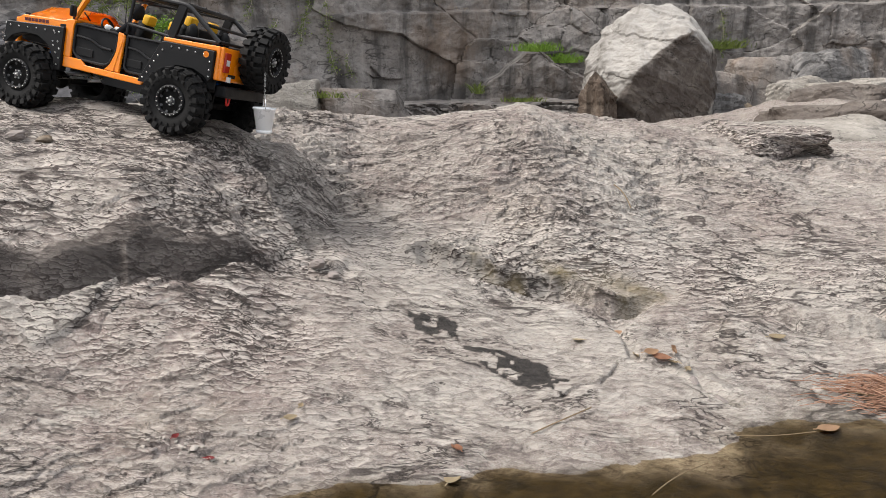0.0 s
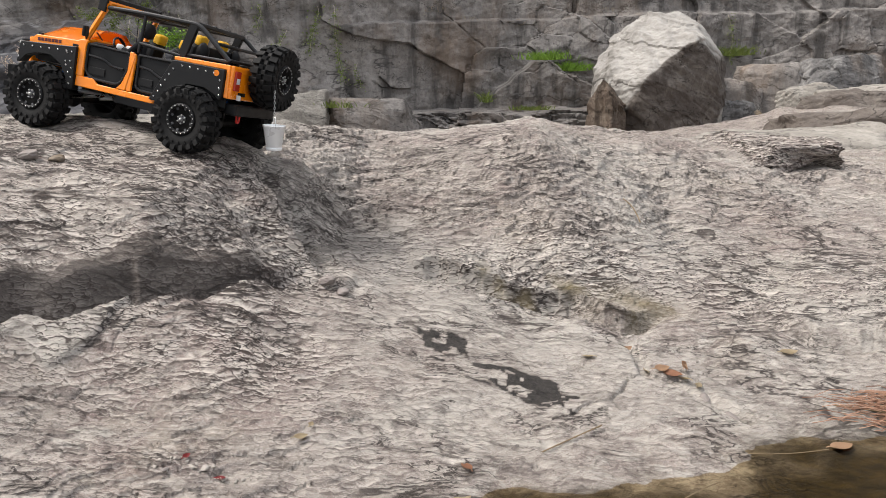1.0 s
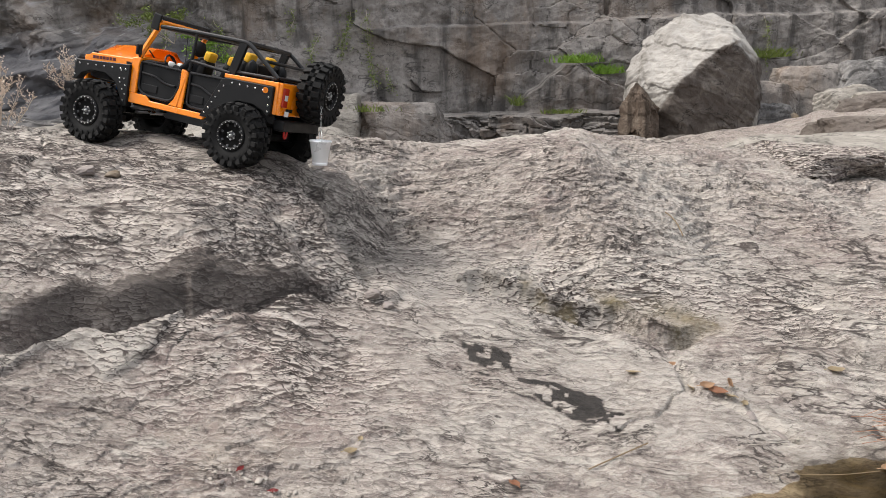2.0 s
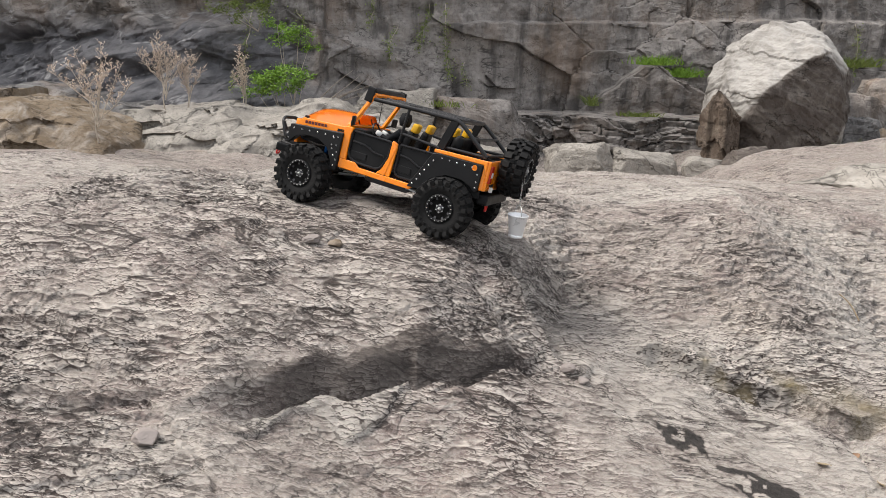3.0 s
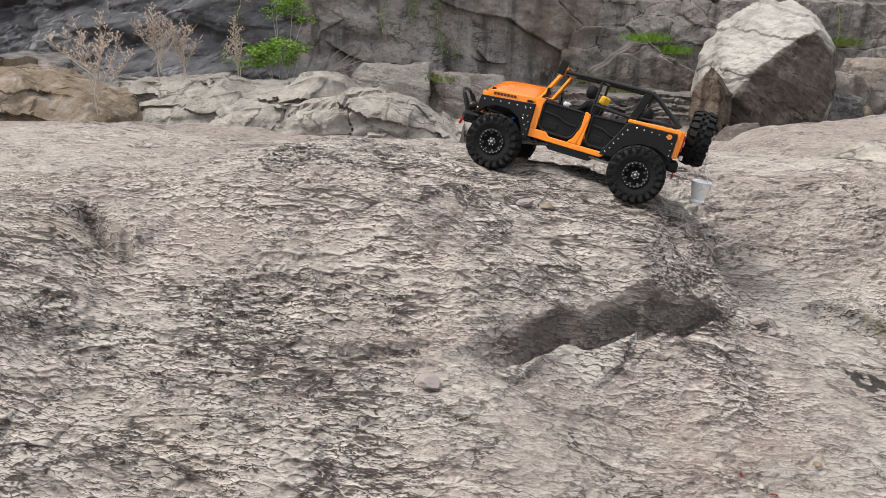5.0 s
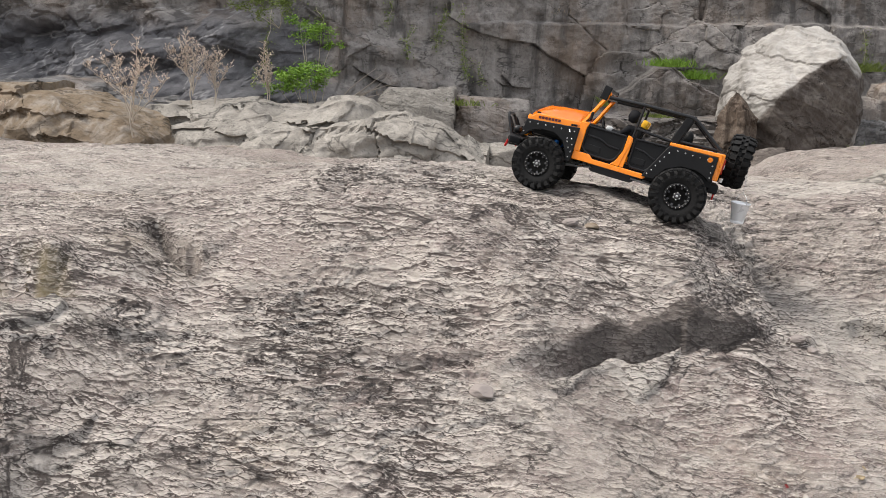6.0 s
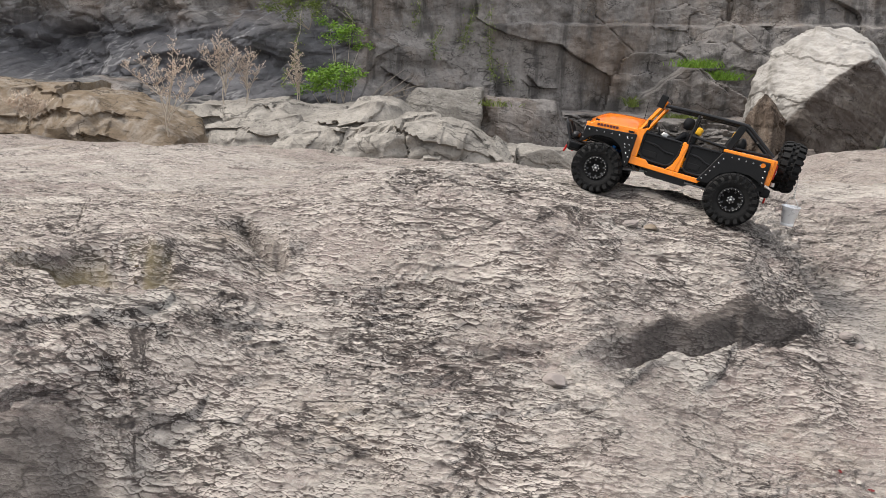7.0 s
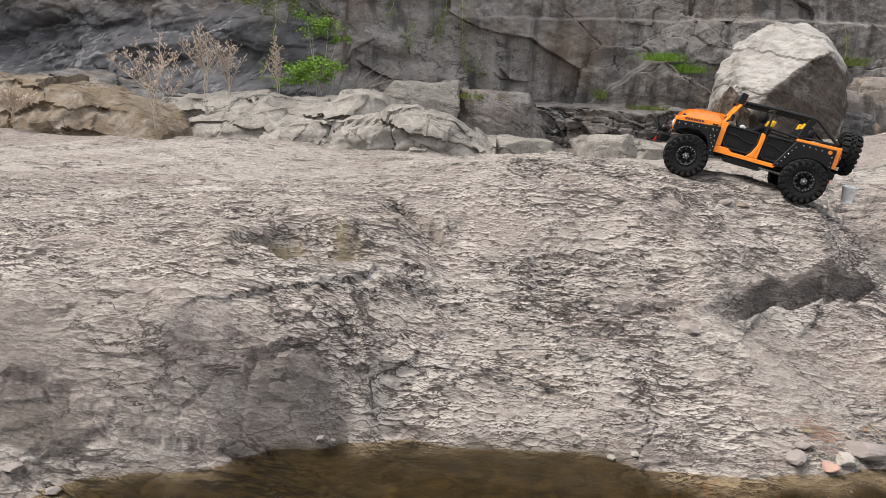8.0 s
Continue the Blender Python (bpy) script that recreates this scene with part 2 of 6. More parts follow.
def pool_water():
    m, n, l, p = material("pool_water")
    out = n["Material Output"]
    n.remove(p)
    tr = n.new("ShaderNodeBsdfTransparent")
    tr.inputs[0].default_value = (0.80, 0.72, 0.56, 1)
    gl = n.new("ShaderNodeBsdfGlossy")
    gl.inputs["Roughness"].default_value = 0.03
    fr = n.new("ShaderNodeFresnel")
    fr.inputs[0].default_value = 1.33
    b = n.new("ShaderNodeBump")
    b.inputs["Strength"].default_value, b.inputs["Distance"].default_value = 0.15, 0.002
    l.new(noise_node(n, l, place(n), 14, 3, 0.5), b.inputs["Height"])
    l.new(b.outputs[0], gl.inputs["Normal"])
    l.new(b.outputs[0], fr.inputs["Normal"])
    ms = n.new("ShaderNodeMixShader")
    l.new(fr.outputs[0], ms.inputs[0])
    l.new(tr.outputs[0], ms.inputs[1])
    l.new(gl.outputs[0], ms.inputs[2])
    l.new(ms.outputs[0], out.inputs[0])
    return m


SCHIST = slab_rock()
CLIFF = far_rock("cliff_rock", (0.155, 0.143, 0.133), (0.270, 0.246, 0.226), (0.39, 0.36, 0.33))
DARK_ROCK = far_rock("dark_rock", (0.10, 0.096, 0.094), (0.18, 0.173, 0.168), (0.33, 0.315, 0.30))
PALE_ROCK = far_rock("pale_rock", (0.20, 0.183, 0.160), (0.31, 0.285, 0.25), (0.43, 0.40, 0.355), 1.6, False)
TAN_ROCK = far_rock("tan_rock", (0.12, 0.088, 0.058), (0.24, 0.187, 0.13), (0.34, 0.31, 0.275), 1.3, False)
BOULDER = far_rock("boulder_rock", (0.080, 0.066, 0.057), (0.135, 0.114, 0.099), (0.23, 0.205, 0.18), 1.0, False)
WATER = pool_water()


# ---- shaping helpers ----
rng = np.random.default_rng(7)
TABLE = rng.random(65536)


def lattice(i, j, seed):
    h = (i.astype(np.int64) * 374761393 + j.astype(np.int64) * 668265263 + seed * 974634777) & 0xFFFFFFFF
    h = ((h ^ (h >> 13)) * 1274126177) & 0xFFFFFFFF
    return TABLE[(h ^ (h >> 16)) & 65535]


def grain(x, y, seed=0):
    """Smooth value noise from -1 to 1 on arrays."""
    i, j = np.floor(x), np.floor(y)
    u, w = x - i, y - j
    u, w = u * u * u * (u * (u * 6 - 15) + 10), w * w * w * (w * (w * 6 - 15) + 10)
    a, b = lattice(i, j, seed), lattice(i + 1, j, seed)
    c, d = lattice(i, j + 1, seed), lattice(i + 1, j + 1, seed)
    return 2 * (a + (b - a) * u + (c - a) * w + (a - b - c + d) * u * w) - 1


def fbm(x, y, octaves=4, seed=0, gain=0.5):
    out, amp = np.zeros_like(x), 1.0
    for k in range(octaves):
        out += amp * grain(x * 2**k + 13.7 * k, y * 2**k - 7.1 * k, seed + k)
        amp *= gain
    return out


def cells(x, y, seed=0):
    """Jittered cells: distance to the border, and three numbers of the nearest cell, with its centre's offset."""
    i0, j0 = np.floor(x), np.floor(y)
    best, second = np.full(x.shape, 9.0), np.full(x.shape, 9.0)
    ids, dx0, dy0 = np.zeros(x.shape), np.zeros(x.shape), np.zeros(x.shape)
    for di in (-1, 0, 1):
        for dj in (-1, 0, 1):
            i, j = i0 + di, j0 + dj
            cx, cy = i + 0.15 + 0.7 * lattice(i, j, seed), j + 0.15 + 0.7 * lattice(i, j, seed + 1)
            d = np.maximum(np.abs(x - cx), np.abs(y - cy)) + 0.25 * np.hypot(x - cx, y - cy)
            near = d < best
            second = np.where(near, best, np.minimum(second, d))
            ids = np.where(near, lattice(i, j, seed + 2), ids)
            dx0, dy0 = np.where(near, x - cx, dx0), np.where(near, y - cy, dy0)
            best = np.where(near, d, best)
    return second - best, ids, dx0, dy0


def smooth(a, b, x):
    t = np.clip((x - a) / (b - a), 0, 1)
    return t * t * (3 - 2 * t)


def line_dist(x, y, pts):
    """Distance to a bent line, the side (plus: beyond it) and how far along it, 0 to 1."""
    best, side, along = np.full(x.shape, 1e9), np.zeros(x.shape), np.zeros(x.shape)
    for k, ((ax, ay), (bx, by)) in enumerate(zip(pts, pts[1:])):
        ux, uy = bx - ax, by - ay
        t = np.clip(((x - ax) * ux + (y - ay) * uy) / (ux * ux + uy * uy), 0, 1)
        d = np.hypot(x - ax - t * ux, y - ay - t * uy)
        s = np.sign(ux * (y - ay) - uy * (x - ax))
        near = d < best
        best, side = np.where(near, d, best), np.where(near, s, side)
        along = np.where(near, (k + t) / (len(pts) - 1), along)
    return best, side, along


def sheet(name, px, py, pz, mat, attrs=None, soft=True):
    """A grid of places as one smooth mesh."""
    r, c = px.shape
    idx = np.arange(r * c).reshape(r, c)
    quads = np.stack([idx[:-1, :-1], idx[:-1, 1:], idx[1:, 1:], idx[1:, :-1]], -1).reshape(-1, 4)
    me = bpy.data.meshes.new(name)
    me.vertices.add(r * c)
    me.vertices.foreach_set("co", np.stack([px, py, pz], -1).astype(np.float32).ravel())
    me.loops.add(quads.size)
    me.loops.foreach_set("vertex_index", quads.astype(np.int32).ravel())
    me.polygons.add(len(quads))
    me.polygons.foreach_set("loop_start", np.arange(0, quads.size, 4, dtype=np.int32))
    me.polygons.foreach_set("use_smooth", np.full(len(quads), soft, dtype=bool))
    for key, val in (attrs or {}).items():
        me.attributes.new(key, "FLOAT", "POINT").data.foreach_set("value", val.astype(np.float32).ravel())
    me.update(calc_edges=True)
    me.materials.append(mat)
    return new(name, me)


# ---- the ground ----
SECTIONS = []


def section(x, *knots):
    """One cross-section of the rock, from the water's edge up over the crest and down behind: (y, z)."""
    SECTIONS.append((x, np.array(knots)))


section(-3.9, (0.0, 0), (0.3, 0.16), (0.9, 0.22), (1.7, 0.20), (2.9, 0.19), (4.5, -0.1))
section(-3.1, (0.05, 0), (0.33, 0.18), (0.9, 0.26), (1.7, 0.22), (2.6, 0.24), (2.9, 0.25), (4.5, -0.05))
section(-2.5, (0.10, 0), (0.35, 0.20), (0.9, 0.30), (1.7, 0.245), (2.4, 0.25), (2.9, 0.295), (4.5, 0.0))
section(-2.05, (0.20, 0), (0.35, 0.15), (0.62, 0.295), (1.1, 0.325), (1.6, 0.27), (2.1, 0.235), (2.85, 0.255), (3.3, 0.19), (4.5, 0.0))
section(-1.78, (0.33, 0), (0.385, 0.08), (0.46, 0.225), (0.54, 0.275), (0.62, 0.30), (0.72, 0.325), (1.1, 0.352), (1.7, 0.285), (2.2, 0.25), (2.85, 0.25), (4.5, 0.0))
section(-1.57, (0.450, 0), (0.48, 0.15), (0.57, 0.238), (0.70, 0.270), (0.785, 0.285), (0.815, 0.355), (1.13, 0.366), (1.8, 0.30), (2.85, 0.26), (4.5, 0.0))
section(-1.45, (0.49, 0), (0.53, 0.115), (0.575, 0.182), (0.62, 0.222), (0.74, 0.266), (0.83, 0.285), (0.88, 0.34), (1.1, 0.378), (1.3, 0.39), (1.9, 0.32), (2.85, 0.27), (4.5, 0.0))
section(-1.32, (0.51, 0), (0.59, 0.125), (0.66, 0.158), (0.78, 0.20), (0.94, 0.285), (1.06, 0.39), (1.3, 0.412), (2.0, 0.335), (2.85, 0.28), (4.5, 0.0))
section(-1.05, (0.53, 0), (0.56, 0.045), (0.70, 0.15), (0.87, 0.22), (0.96, 0.305), (1.05, 0.41), (1.28, 0.440), (1.45, 0.440), (2.1, 0.335), (2.9, 0.29), (4.5, 0.05))
section(-0.75, (0.50, 0), (0.56, 0.045), (0.72, 0.12), (0.86, 0.19), (0.95, 0.312), (1.10, 0.392), (1.30, 0.432), (1.6, 0.415), (2.1, 0.33), (4.5, 0.1))
section(-0.45, (0.58, 0), (0.68, 0.03), (0.88, 0.075), (1.005, 0.215), (1.08, 0.335), (1.3, 0.388), (1.55, 0.41), (2.1, 0.32), (4.5, 0.12))
section(-0.34, (0.65, 0), (0.86, 0.07), (1.02, 0.18), (1.11, 0.275), (1.23, 0.32), (1.42, 0.35), (1.62, 0.405), (2.1, 0.325), (4.5, 0.12))
section(-0.22, (0.72, 0), (0.94, 0.083), (1.10, 0.165), (1.18, 0.196), (1.42, 0.21), (1.55, 0.32), (1.68, 0.385), (2.1, 0.33), (4.5, 0.12))
section(-0.10, (0.77, 0), (0.94, 0.08), (1.10, 0.128), (1.38, 0.19), (1.48, 0.285), (1.60, 0.365), (1.75, 0.38), (2.1, 0.345), (4.5, 0.13))
section(0.20, (0.83, 0), (1.06, 0.055), (1.26, 0.10), (1.39, 0.245), (1.53, 0.38), (1.72, 0.405), (2.1, 0.37), (2.6, 0.28), (4.5, 0.14))
section(0.45, (0.925, 0), (1.10, 0.04), (1.29, 0.10), (1.60, 0.228), (1.92, 0.345), (2.15, 0.365), (2.6, 0.28), (3.0, 0.2), (4.5, 0.14))
section(0.72, (0.90, 0), (1.13, 0.045), (1.36, 0.105), (1.72, 0.235), (2.0, 0.325), (2.2, 0.32), (2.6, 0.22), (4.5, 0.13))
section(0.9, (0.88, 0), (1.15, 0.045), (1.40, 0.11), (1.9, 0.26), (2.15, 0.27), (2.5, 0.17), (4.5, 0.13))
section(1.8, (0.85, 0), (1.3, 0.05), (1.8, 0.13), (2.6, 0.19), (3.6, 0.16), (4.6, 0.1))


def ground_base(x, y):
    """The lofted rock, the pool's bed before it and the river bed behind."""
    xs = np.array([s[0] for s in SECTIONS])
    z = np.zeros_like(x)
    k = np.clip(np.searchsorted(xs, x) - 1, 0, len(xs) - 2)
    t = (np.clip(x, xs[0], xs[-1]) - xs[k]) / (xs[k + 1] - xs[k])
    t = 0.6 * t + 0.4 * smooth(0, 1, t)
    far = -0.33 + 0.06 * smooth(-1.5, -5.5, x) * smooth(5.0, 7.5, y) - 0.22 * smooth(-2.2, -1.2, x) * smooth(2.0, 1.2, x)
    # a pale worn slab that rises before the boulder
    ramp_z = np.interp(x, [1.2, 1.64, 2.0, 2.6, 3.13, 3.5, 5.0, 8.0], [-0.56, -0.19, -0.06, 0.02, 0.11, 0.21, 0.30, 0.30])
    far = np.maximum(far, ramp_z - 0.45 * np.maximum(y - 8.4, 0) - 0.04 * np.maximum(8.0 - y, 0))
    for m in range(len(xs)):
        w = np.where(k == m, 1 - t, 0) + np.where(k == m - 1, t, 0)
        yk, zk = SECTIONS[m][1].T
        prof = np.interp(y, yk, zk)
        prof = np.where(y < yk[0], -0.30 * np.tanh((yk[0] - y) * 1.1), prof)
        z += w * prof
    z = z + (far - z) * smooth(4.2, 7.2, y)
    return z


def axis(*stretches):
    """Grid lines: (from, to, step at the start, step at the end)."""
    out = []
    for a, b, s0, s1 in stretches:
        n = max(2, int(round(abs(b - a) / (0.5 * (s0 + s1)))))
        q = np.linspace(0, 1, n, endpoint=False)
        out.append(a + (b - a) * (q * (2 * s0 / (s0 + s1)) + q * q * (1 - 2 * s0 / (s0 + s1))))
    return np.concatenate(out + [[stretches[-1][1]]])


LEDGE = [(-0.95, 0.79), (-0.77, 0.835), (-0.663, 0.884), (-0.594, 0.932), (-0.549, 0.947), (-0.492, 0.977), (-0.456, 0.995), (-0.445, 0.990), (-0.393, 1.021), (-0.321, 1.052), (-0.235, 1.14)]
SLABEDGE = [(-0.20, 1.13), (-0.235, 1.175), (-0.28, 1.205), (-0.31, 1.225), (-0.35, 1.27), (-0.37, 1.36)]
GROOVE = [(-0.11, 1.29), (0.016, 1.262), (0.107, 1.258), (0.206, 1.244), (0.26, 1.213), (0.293, 1.206), (0.34, 1.215), (0.42, 1.26)]
WET = [(-0.070, 1.074), (-0.011, 1.083), (0.007, 1.03), (0.04, 1.005), (0.115, 1.012), (0.136, 0.982), (0.20, 0.972)]
LEAFCRACK = [(0.285, 1.19), (0.302, 1.115), (0.297, 1.053), (0.343, 1.033), (0.42, 0.975)]
NOTCH = [(-1.456, 1.023), (-1.402, 0.979), (-1.318, 0.948)]
CRACK = [(-1.34, 0.648), (-1.27, 0.68), (-1.15, 0.705), (-1.0, 0.735), (-0.85, 0.79)]
BLOCK = [(-1.85, 0.42), (-1.765, 0.462), (-1.728, 0.493), (-1.681, 0.526), (-1.633, 0.564), (-1.603, 0.601), (-1.542, 0.634), (-1.523, 0.638), (-1.455, 0.667), (-1.44, 0.70)]
NOOK = [(-1.515, 0.61), (-1.494, 0.591), (-1.46, 0.572), (-1.434, 0.572), (-1.407, 0.579), (-1.371, 0.591), (-1.347, 0.623), (-1.336, 0.645)]
OVERHANG = [(-1.66, 0.445), (-1.629, 0.468), (-1.595, 0.495), (-1.566, 0.514), (-1.519, 0.528), (-1.49, 0.53)]
JOINT = [(-2.01, 0.351), (-1.957, 0.364), (-1.90, 0.367), (-1.849, 0.36), (-1.818, 0.352), (-1.737, 0.361), (-1.681, 0.381), (-1.631, 0.40), (-1.586, 0.442)]
SPLIT = [(-1.94, 0.26), (-1.90, 0.315), (-1.815, 0.36)]
SIDECRACK = [(-1.463, 0.745), (-1.43, 0.741), (-1.394, 0.737), (-1.309, 0.789), (-1.23, 0.81)]
BAND = [(-1.13, 0.795), (-1.032, 0.796), (-0.944, 0.822), (-0.845, 0.855), (-0.80, 0.865)]
DIAGONAL = [(-1.093, 0.944), (-1.026, 0.925), (-0.96, 0.898), (-0.877, 0.879), (-0.786, 0.833), (-0.70, 0.757), (-0.66, 0.72)]
WALLFOOT = [(0.53, 1.20), (0.579, 1.189), (0.61, 1.172), (0.661, 1.162), (0.70, 1.15), (0.80, 1.16)]
SCARP = [(-0.81, 0.955), (-0.79, 1.02), (-0.74, 1.075), (-0.70, 1.12)]
PEBBLECRACK = [(-0.80, 0.81), (-0.745, 0.81), (-0.70, 0.77), (-0.64, 0.735)]


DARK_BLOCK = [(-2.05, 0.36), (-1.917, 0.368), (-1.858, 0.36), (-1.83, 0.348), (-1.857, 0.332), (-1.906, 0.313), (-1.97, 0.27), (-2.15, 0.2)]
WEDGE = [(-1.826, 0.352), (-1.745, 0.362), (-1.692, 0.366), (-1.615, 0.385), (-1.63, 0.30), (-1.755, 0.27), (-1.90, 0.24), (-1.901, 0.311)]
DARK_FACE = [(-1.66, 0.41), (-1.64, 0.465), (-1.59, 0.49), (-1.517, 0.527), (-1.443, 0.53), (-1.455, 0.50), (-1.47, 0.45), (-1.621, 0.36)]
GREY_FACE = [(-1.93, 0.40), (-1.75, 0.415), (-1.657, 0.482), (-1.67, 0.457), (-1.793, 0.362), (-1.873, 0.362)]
PAN = [(-1.78, 0.72), (-1.70, 0.695), (-1.63, 0.685), (-1.56, 0.725), (-1.50, 0.772), (-1.46, 0.80), (-1.51, 0.835), (-1.60, 0.815), (-1.70, 0.775)]
LIP = [(-1.570, 0.637), (-1.526, 0.671), (-1.490, 0.752), (-1.458, 0.740), (-1.468, 0.714), (-1.503, 0.659), (-1.538, 0.637)]
SEAM = [(-1.821, 0.361), (-1.736, 0.385), (-1.67, 0.457), (-1.59, 0.49)]


def zone(x, y, pts):
    """Signed distance to a closed outline, positive inside."""
    d = line_dist(x, y, pts + pts[:1])[0]
    inside = np.zeros(x.shape, dtype=bool)
    for (ax, ay), (bx, by) in zip(pts, pts[1:] + pts[:1]):
        if ay != by:
            inside ^= ((ay > y) != (by > y)) & (x < ax + (bx - ax) * (y - ay) / (by - ay))
    return np.where(inside, d, -d)


def terraces(z, x, y, height, seed):
    """Where a slope is broken into thin stepped layers that dip and waver: from -0.5 under a lip to 0.5 on it."""
    u = (z - 0.05 * x + 0.05 * y + 0.016 * fbm(x * 5, y * 7, 3, seed) + 0.005 * grain(x * 24, y * 30, seed + 9)) / height
    f = u - np.floor(u)
    return smooth(0.70, 0.97, f) - f + 0.1


def flakes(x, y, w, h, seed):
    """Overlapping chips of the laminae: each one's tilt and level, and its border."""
    e, i, dx, dy = cells(x / w, (y - 0.14 * x) / h, seed)
    return (i - 0.5) - 0.9 * dy + 0.5 * (i * 11 % 1 - 0.5) * dx, smooth(0.16, 0.02, e)


def build_ground():
    gx = axis((-90, -8, 9, 0.6), (-8, -4.0, 0.3, 0.04), (-4.0, -2.5, 0.03, 0.016), (-2.5, -2.05, 0.016, 0.004), (-2.05, 0.75, 0.0024, 0.0024),
              (0.75, 1.4, 0.003, 0.012), (1.4, 4.0, 0.012, 0.04), (4.0, 8, 0.05, 0.3), (8, 90, 0.6, 9))
    gy = axis((-60, -2, 6, 0.3), (-2, 0.25, 0.2, 0.006), (0.25, 1.45, 0.0024, 0.0024), (1.45, 2.3, 0.003, 0.008),
              (2.3, 5.5, 0.008, 0.04), (5.5, 14, 0.05, 0.12), (14, 90, 0.4, 8))
    x, y = np.meshgrid(gx, gy)
    near = smooth(-5.0, -3.6, x) * smooth(4.6, 3.0, x) * smooth(6.5, 4.0, y)
    wx, wy = x + 0.008 * fbm(x * 9, y * 9, 3, 3) + 0.004 * fbm(x * 42, y * 42, 3, 11), y + 0.008 * fbm(x * 10, y * 10, 3, 5) + 0.004 * fbm(x * 42, y * 42, 3, 12)
    sx, sy = x + 0.006 * fbm(x * 9, y * 9, 2, 3), y + 0.009 * fbm(x * 10, y * 10, 2, 5)
    z = ground_base(x + 0.03 * fbm(x * 5, y * 5, 2, 4), y + 0.010 * fbm(x * 8, y * 8, 2, 6))
    # the upper slab breaks off at a ragged edge above the hollow
    ex, ey = x + 0.013 * fbm(x * 17, y * 17, 3, 14), y + 0.013 * fbm(x * 19, y * 15, 3, 15)
    d1, s1, a1 = line_dist(ex, ey, SLABEDGE)
    upper, lower = ground_base(np.minimum(x, -0.37 + 0.25 * (x + 0.37)), y), ground_base(np.maximum(x, -0.19 + 0.25 * (x + 0.19)), y)
    upper = lower + np.maximum(upper - lower, 0) * smooth(-0.05, 0.75, a1)
    hold = smooth(0.12, 0.05, d1) * smooth(0.0, 0.06, a1) * smooth(1.0, 0.8, a1)
    z += hold * (lower + (upper - lower) * smooth(-0.022, 0.010, s1 * d1) - z)
    land = smooth(-0.03, 0.02, z)
    lean = np.zeros_like(z)

    def step(line, height, reach, face=0.012, fade=0.1, end=0.1, over=0.3, calm=False):
        """A broken edge: foot along the line, a steep face beyond it, and a lip that may hang over."""
        d, s, a = line_dist(sx, sy, line) if calm else line_dist(wx, wy, line)
        sd = s * d
        h = height * smooth(0, fade, a) * smooth(1, 1 - end, a)
        foot = np.exp(np.minimum(sd, 0) / reach)
        head = 2 * smooth(0, face, sd) * np.exp(-np.maximum(sd - face, 0) / reach) - np.exp(-np.maximum(sd - face, 0) / reach)
        jump = h * np.where(sd < 0, -foot, head)
        return sd, a, jump, over * np.maximum(jump, 0)

    # the dark scooped ledge above the lower slab
    sd, a, jump, hang = step(LEDGE, 0.017, 0.07, 0.016, 0.28, 0.25, 0.2, True)
    z += jump
    lean -= hang
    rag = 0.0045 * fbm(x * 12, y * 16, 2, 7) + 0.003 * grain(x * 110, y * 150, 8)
    # patina on the ledge face, with its shade under the lip painted in
    patina_shade = 0.90 * smooth(-0.001, 0.002, sd) * smooth(0.0, 0.0015, (0.004 + 0.024 * np.interp(a, [0.1, 0.2, 0.35, 0.55, 0.75, 0.9, 1.0], [0.3, 0.7, 0.8, 1.2, 1.35, 0.8, 0.1])) - sd - rag) * smooth(0.12, 0.25, a) * smooth(1, 0.93, a)
    z -= 0.016 * smooth(0.008, 0.001, np.abs(sd)) * smooth(0.15, 0.25, a) * smooth(1, 0.93, a)
    # a thin flake lying along the ledge's foot
    foot = smooth(-0.001, -0.003, sd) * smooth(-0.030, -0.026, sd + 0.018 * np.sin(a * 19)) * smooth(0.14, 0.18, a) * smooth(0.64, 0.62, a)
    z += 0.009 * foot
    # the broken right edge of the upper slab, above the hollow
    z -= 0.008 * np.exp(-(((x + 0.24) / 0.08) ** 2 + ((y - 1.33) / 0.13) ** 2))
    # the dome's edge over the lower slab
    sd2, a2, jump, hang = step(GROOVE, 0.018, 0.05, 0.016, 0.08, 0.3, 0.6)
    z += jump
    lean -= hang
    z -= 0.018 * smooth(0.012, 0.002, np.abs(sd2 + 0.004)) * smooth(0.0, 0.1, a2) * smooth(1, 0.8, a2)
    moss = np.exp(-((sd2 - 0.012) / 0.020) ** 2) * smooth(0.05, 0.25, a2) * smooth(-0.6, 0.0, fbm(x * 14, y * 14, 3, 24))
    moss = np.maximum(moss, np.exp(-(((x - 0.32) / 0.07) ** 2 + ((y - 1.25) / 0.028) ** 2)))
    # left block with its nook, and the pan behind it
    sd3, a3, jump, hang = step(BLOCK, 0.0045, 0.020, 0.005, 0.4, 0.1, 0.5)
    z += jump
    lean -= hang
    sd9, a9, jump, hang = step(NOOK, 0.008, 0.022, 0.007, 0.2, 0.3, 0.4)
    z += jump
    lean -= hang
    sd10, a10, jump, hang = step(OVERHANG, 0.004, 0.016, 0.006, 0.3, 0.3, 0.2)
    z += jump - 0.022 * smooth(0.0060, 0.0015, np.abs(sd10)) * smooth(0, 0.2, a10) * smooth(1, 0.8, a10)
    lean -= hang
    bowl = zone(wx, wy + 0.02 * fbm(x * 12, y * 12, 3, 22), PAN)
    pan = smooth(-0.006, 0.012, bowl)
    z -= pan * (0.022 + 0.022 * smooth(0, 0.03, bowl) + 0.006 * fbm(x * 16, y * 26, 3, 21))
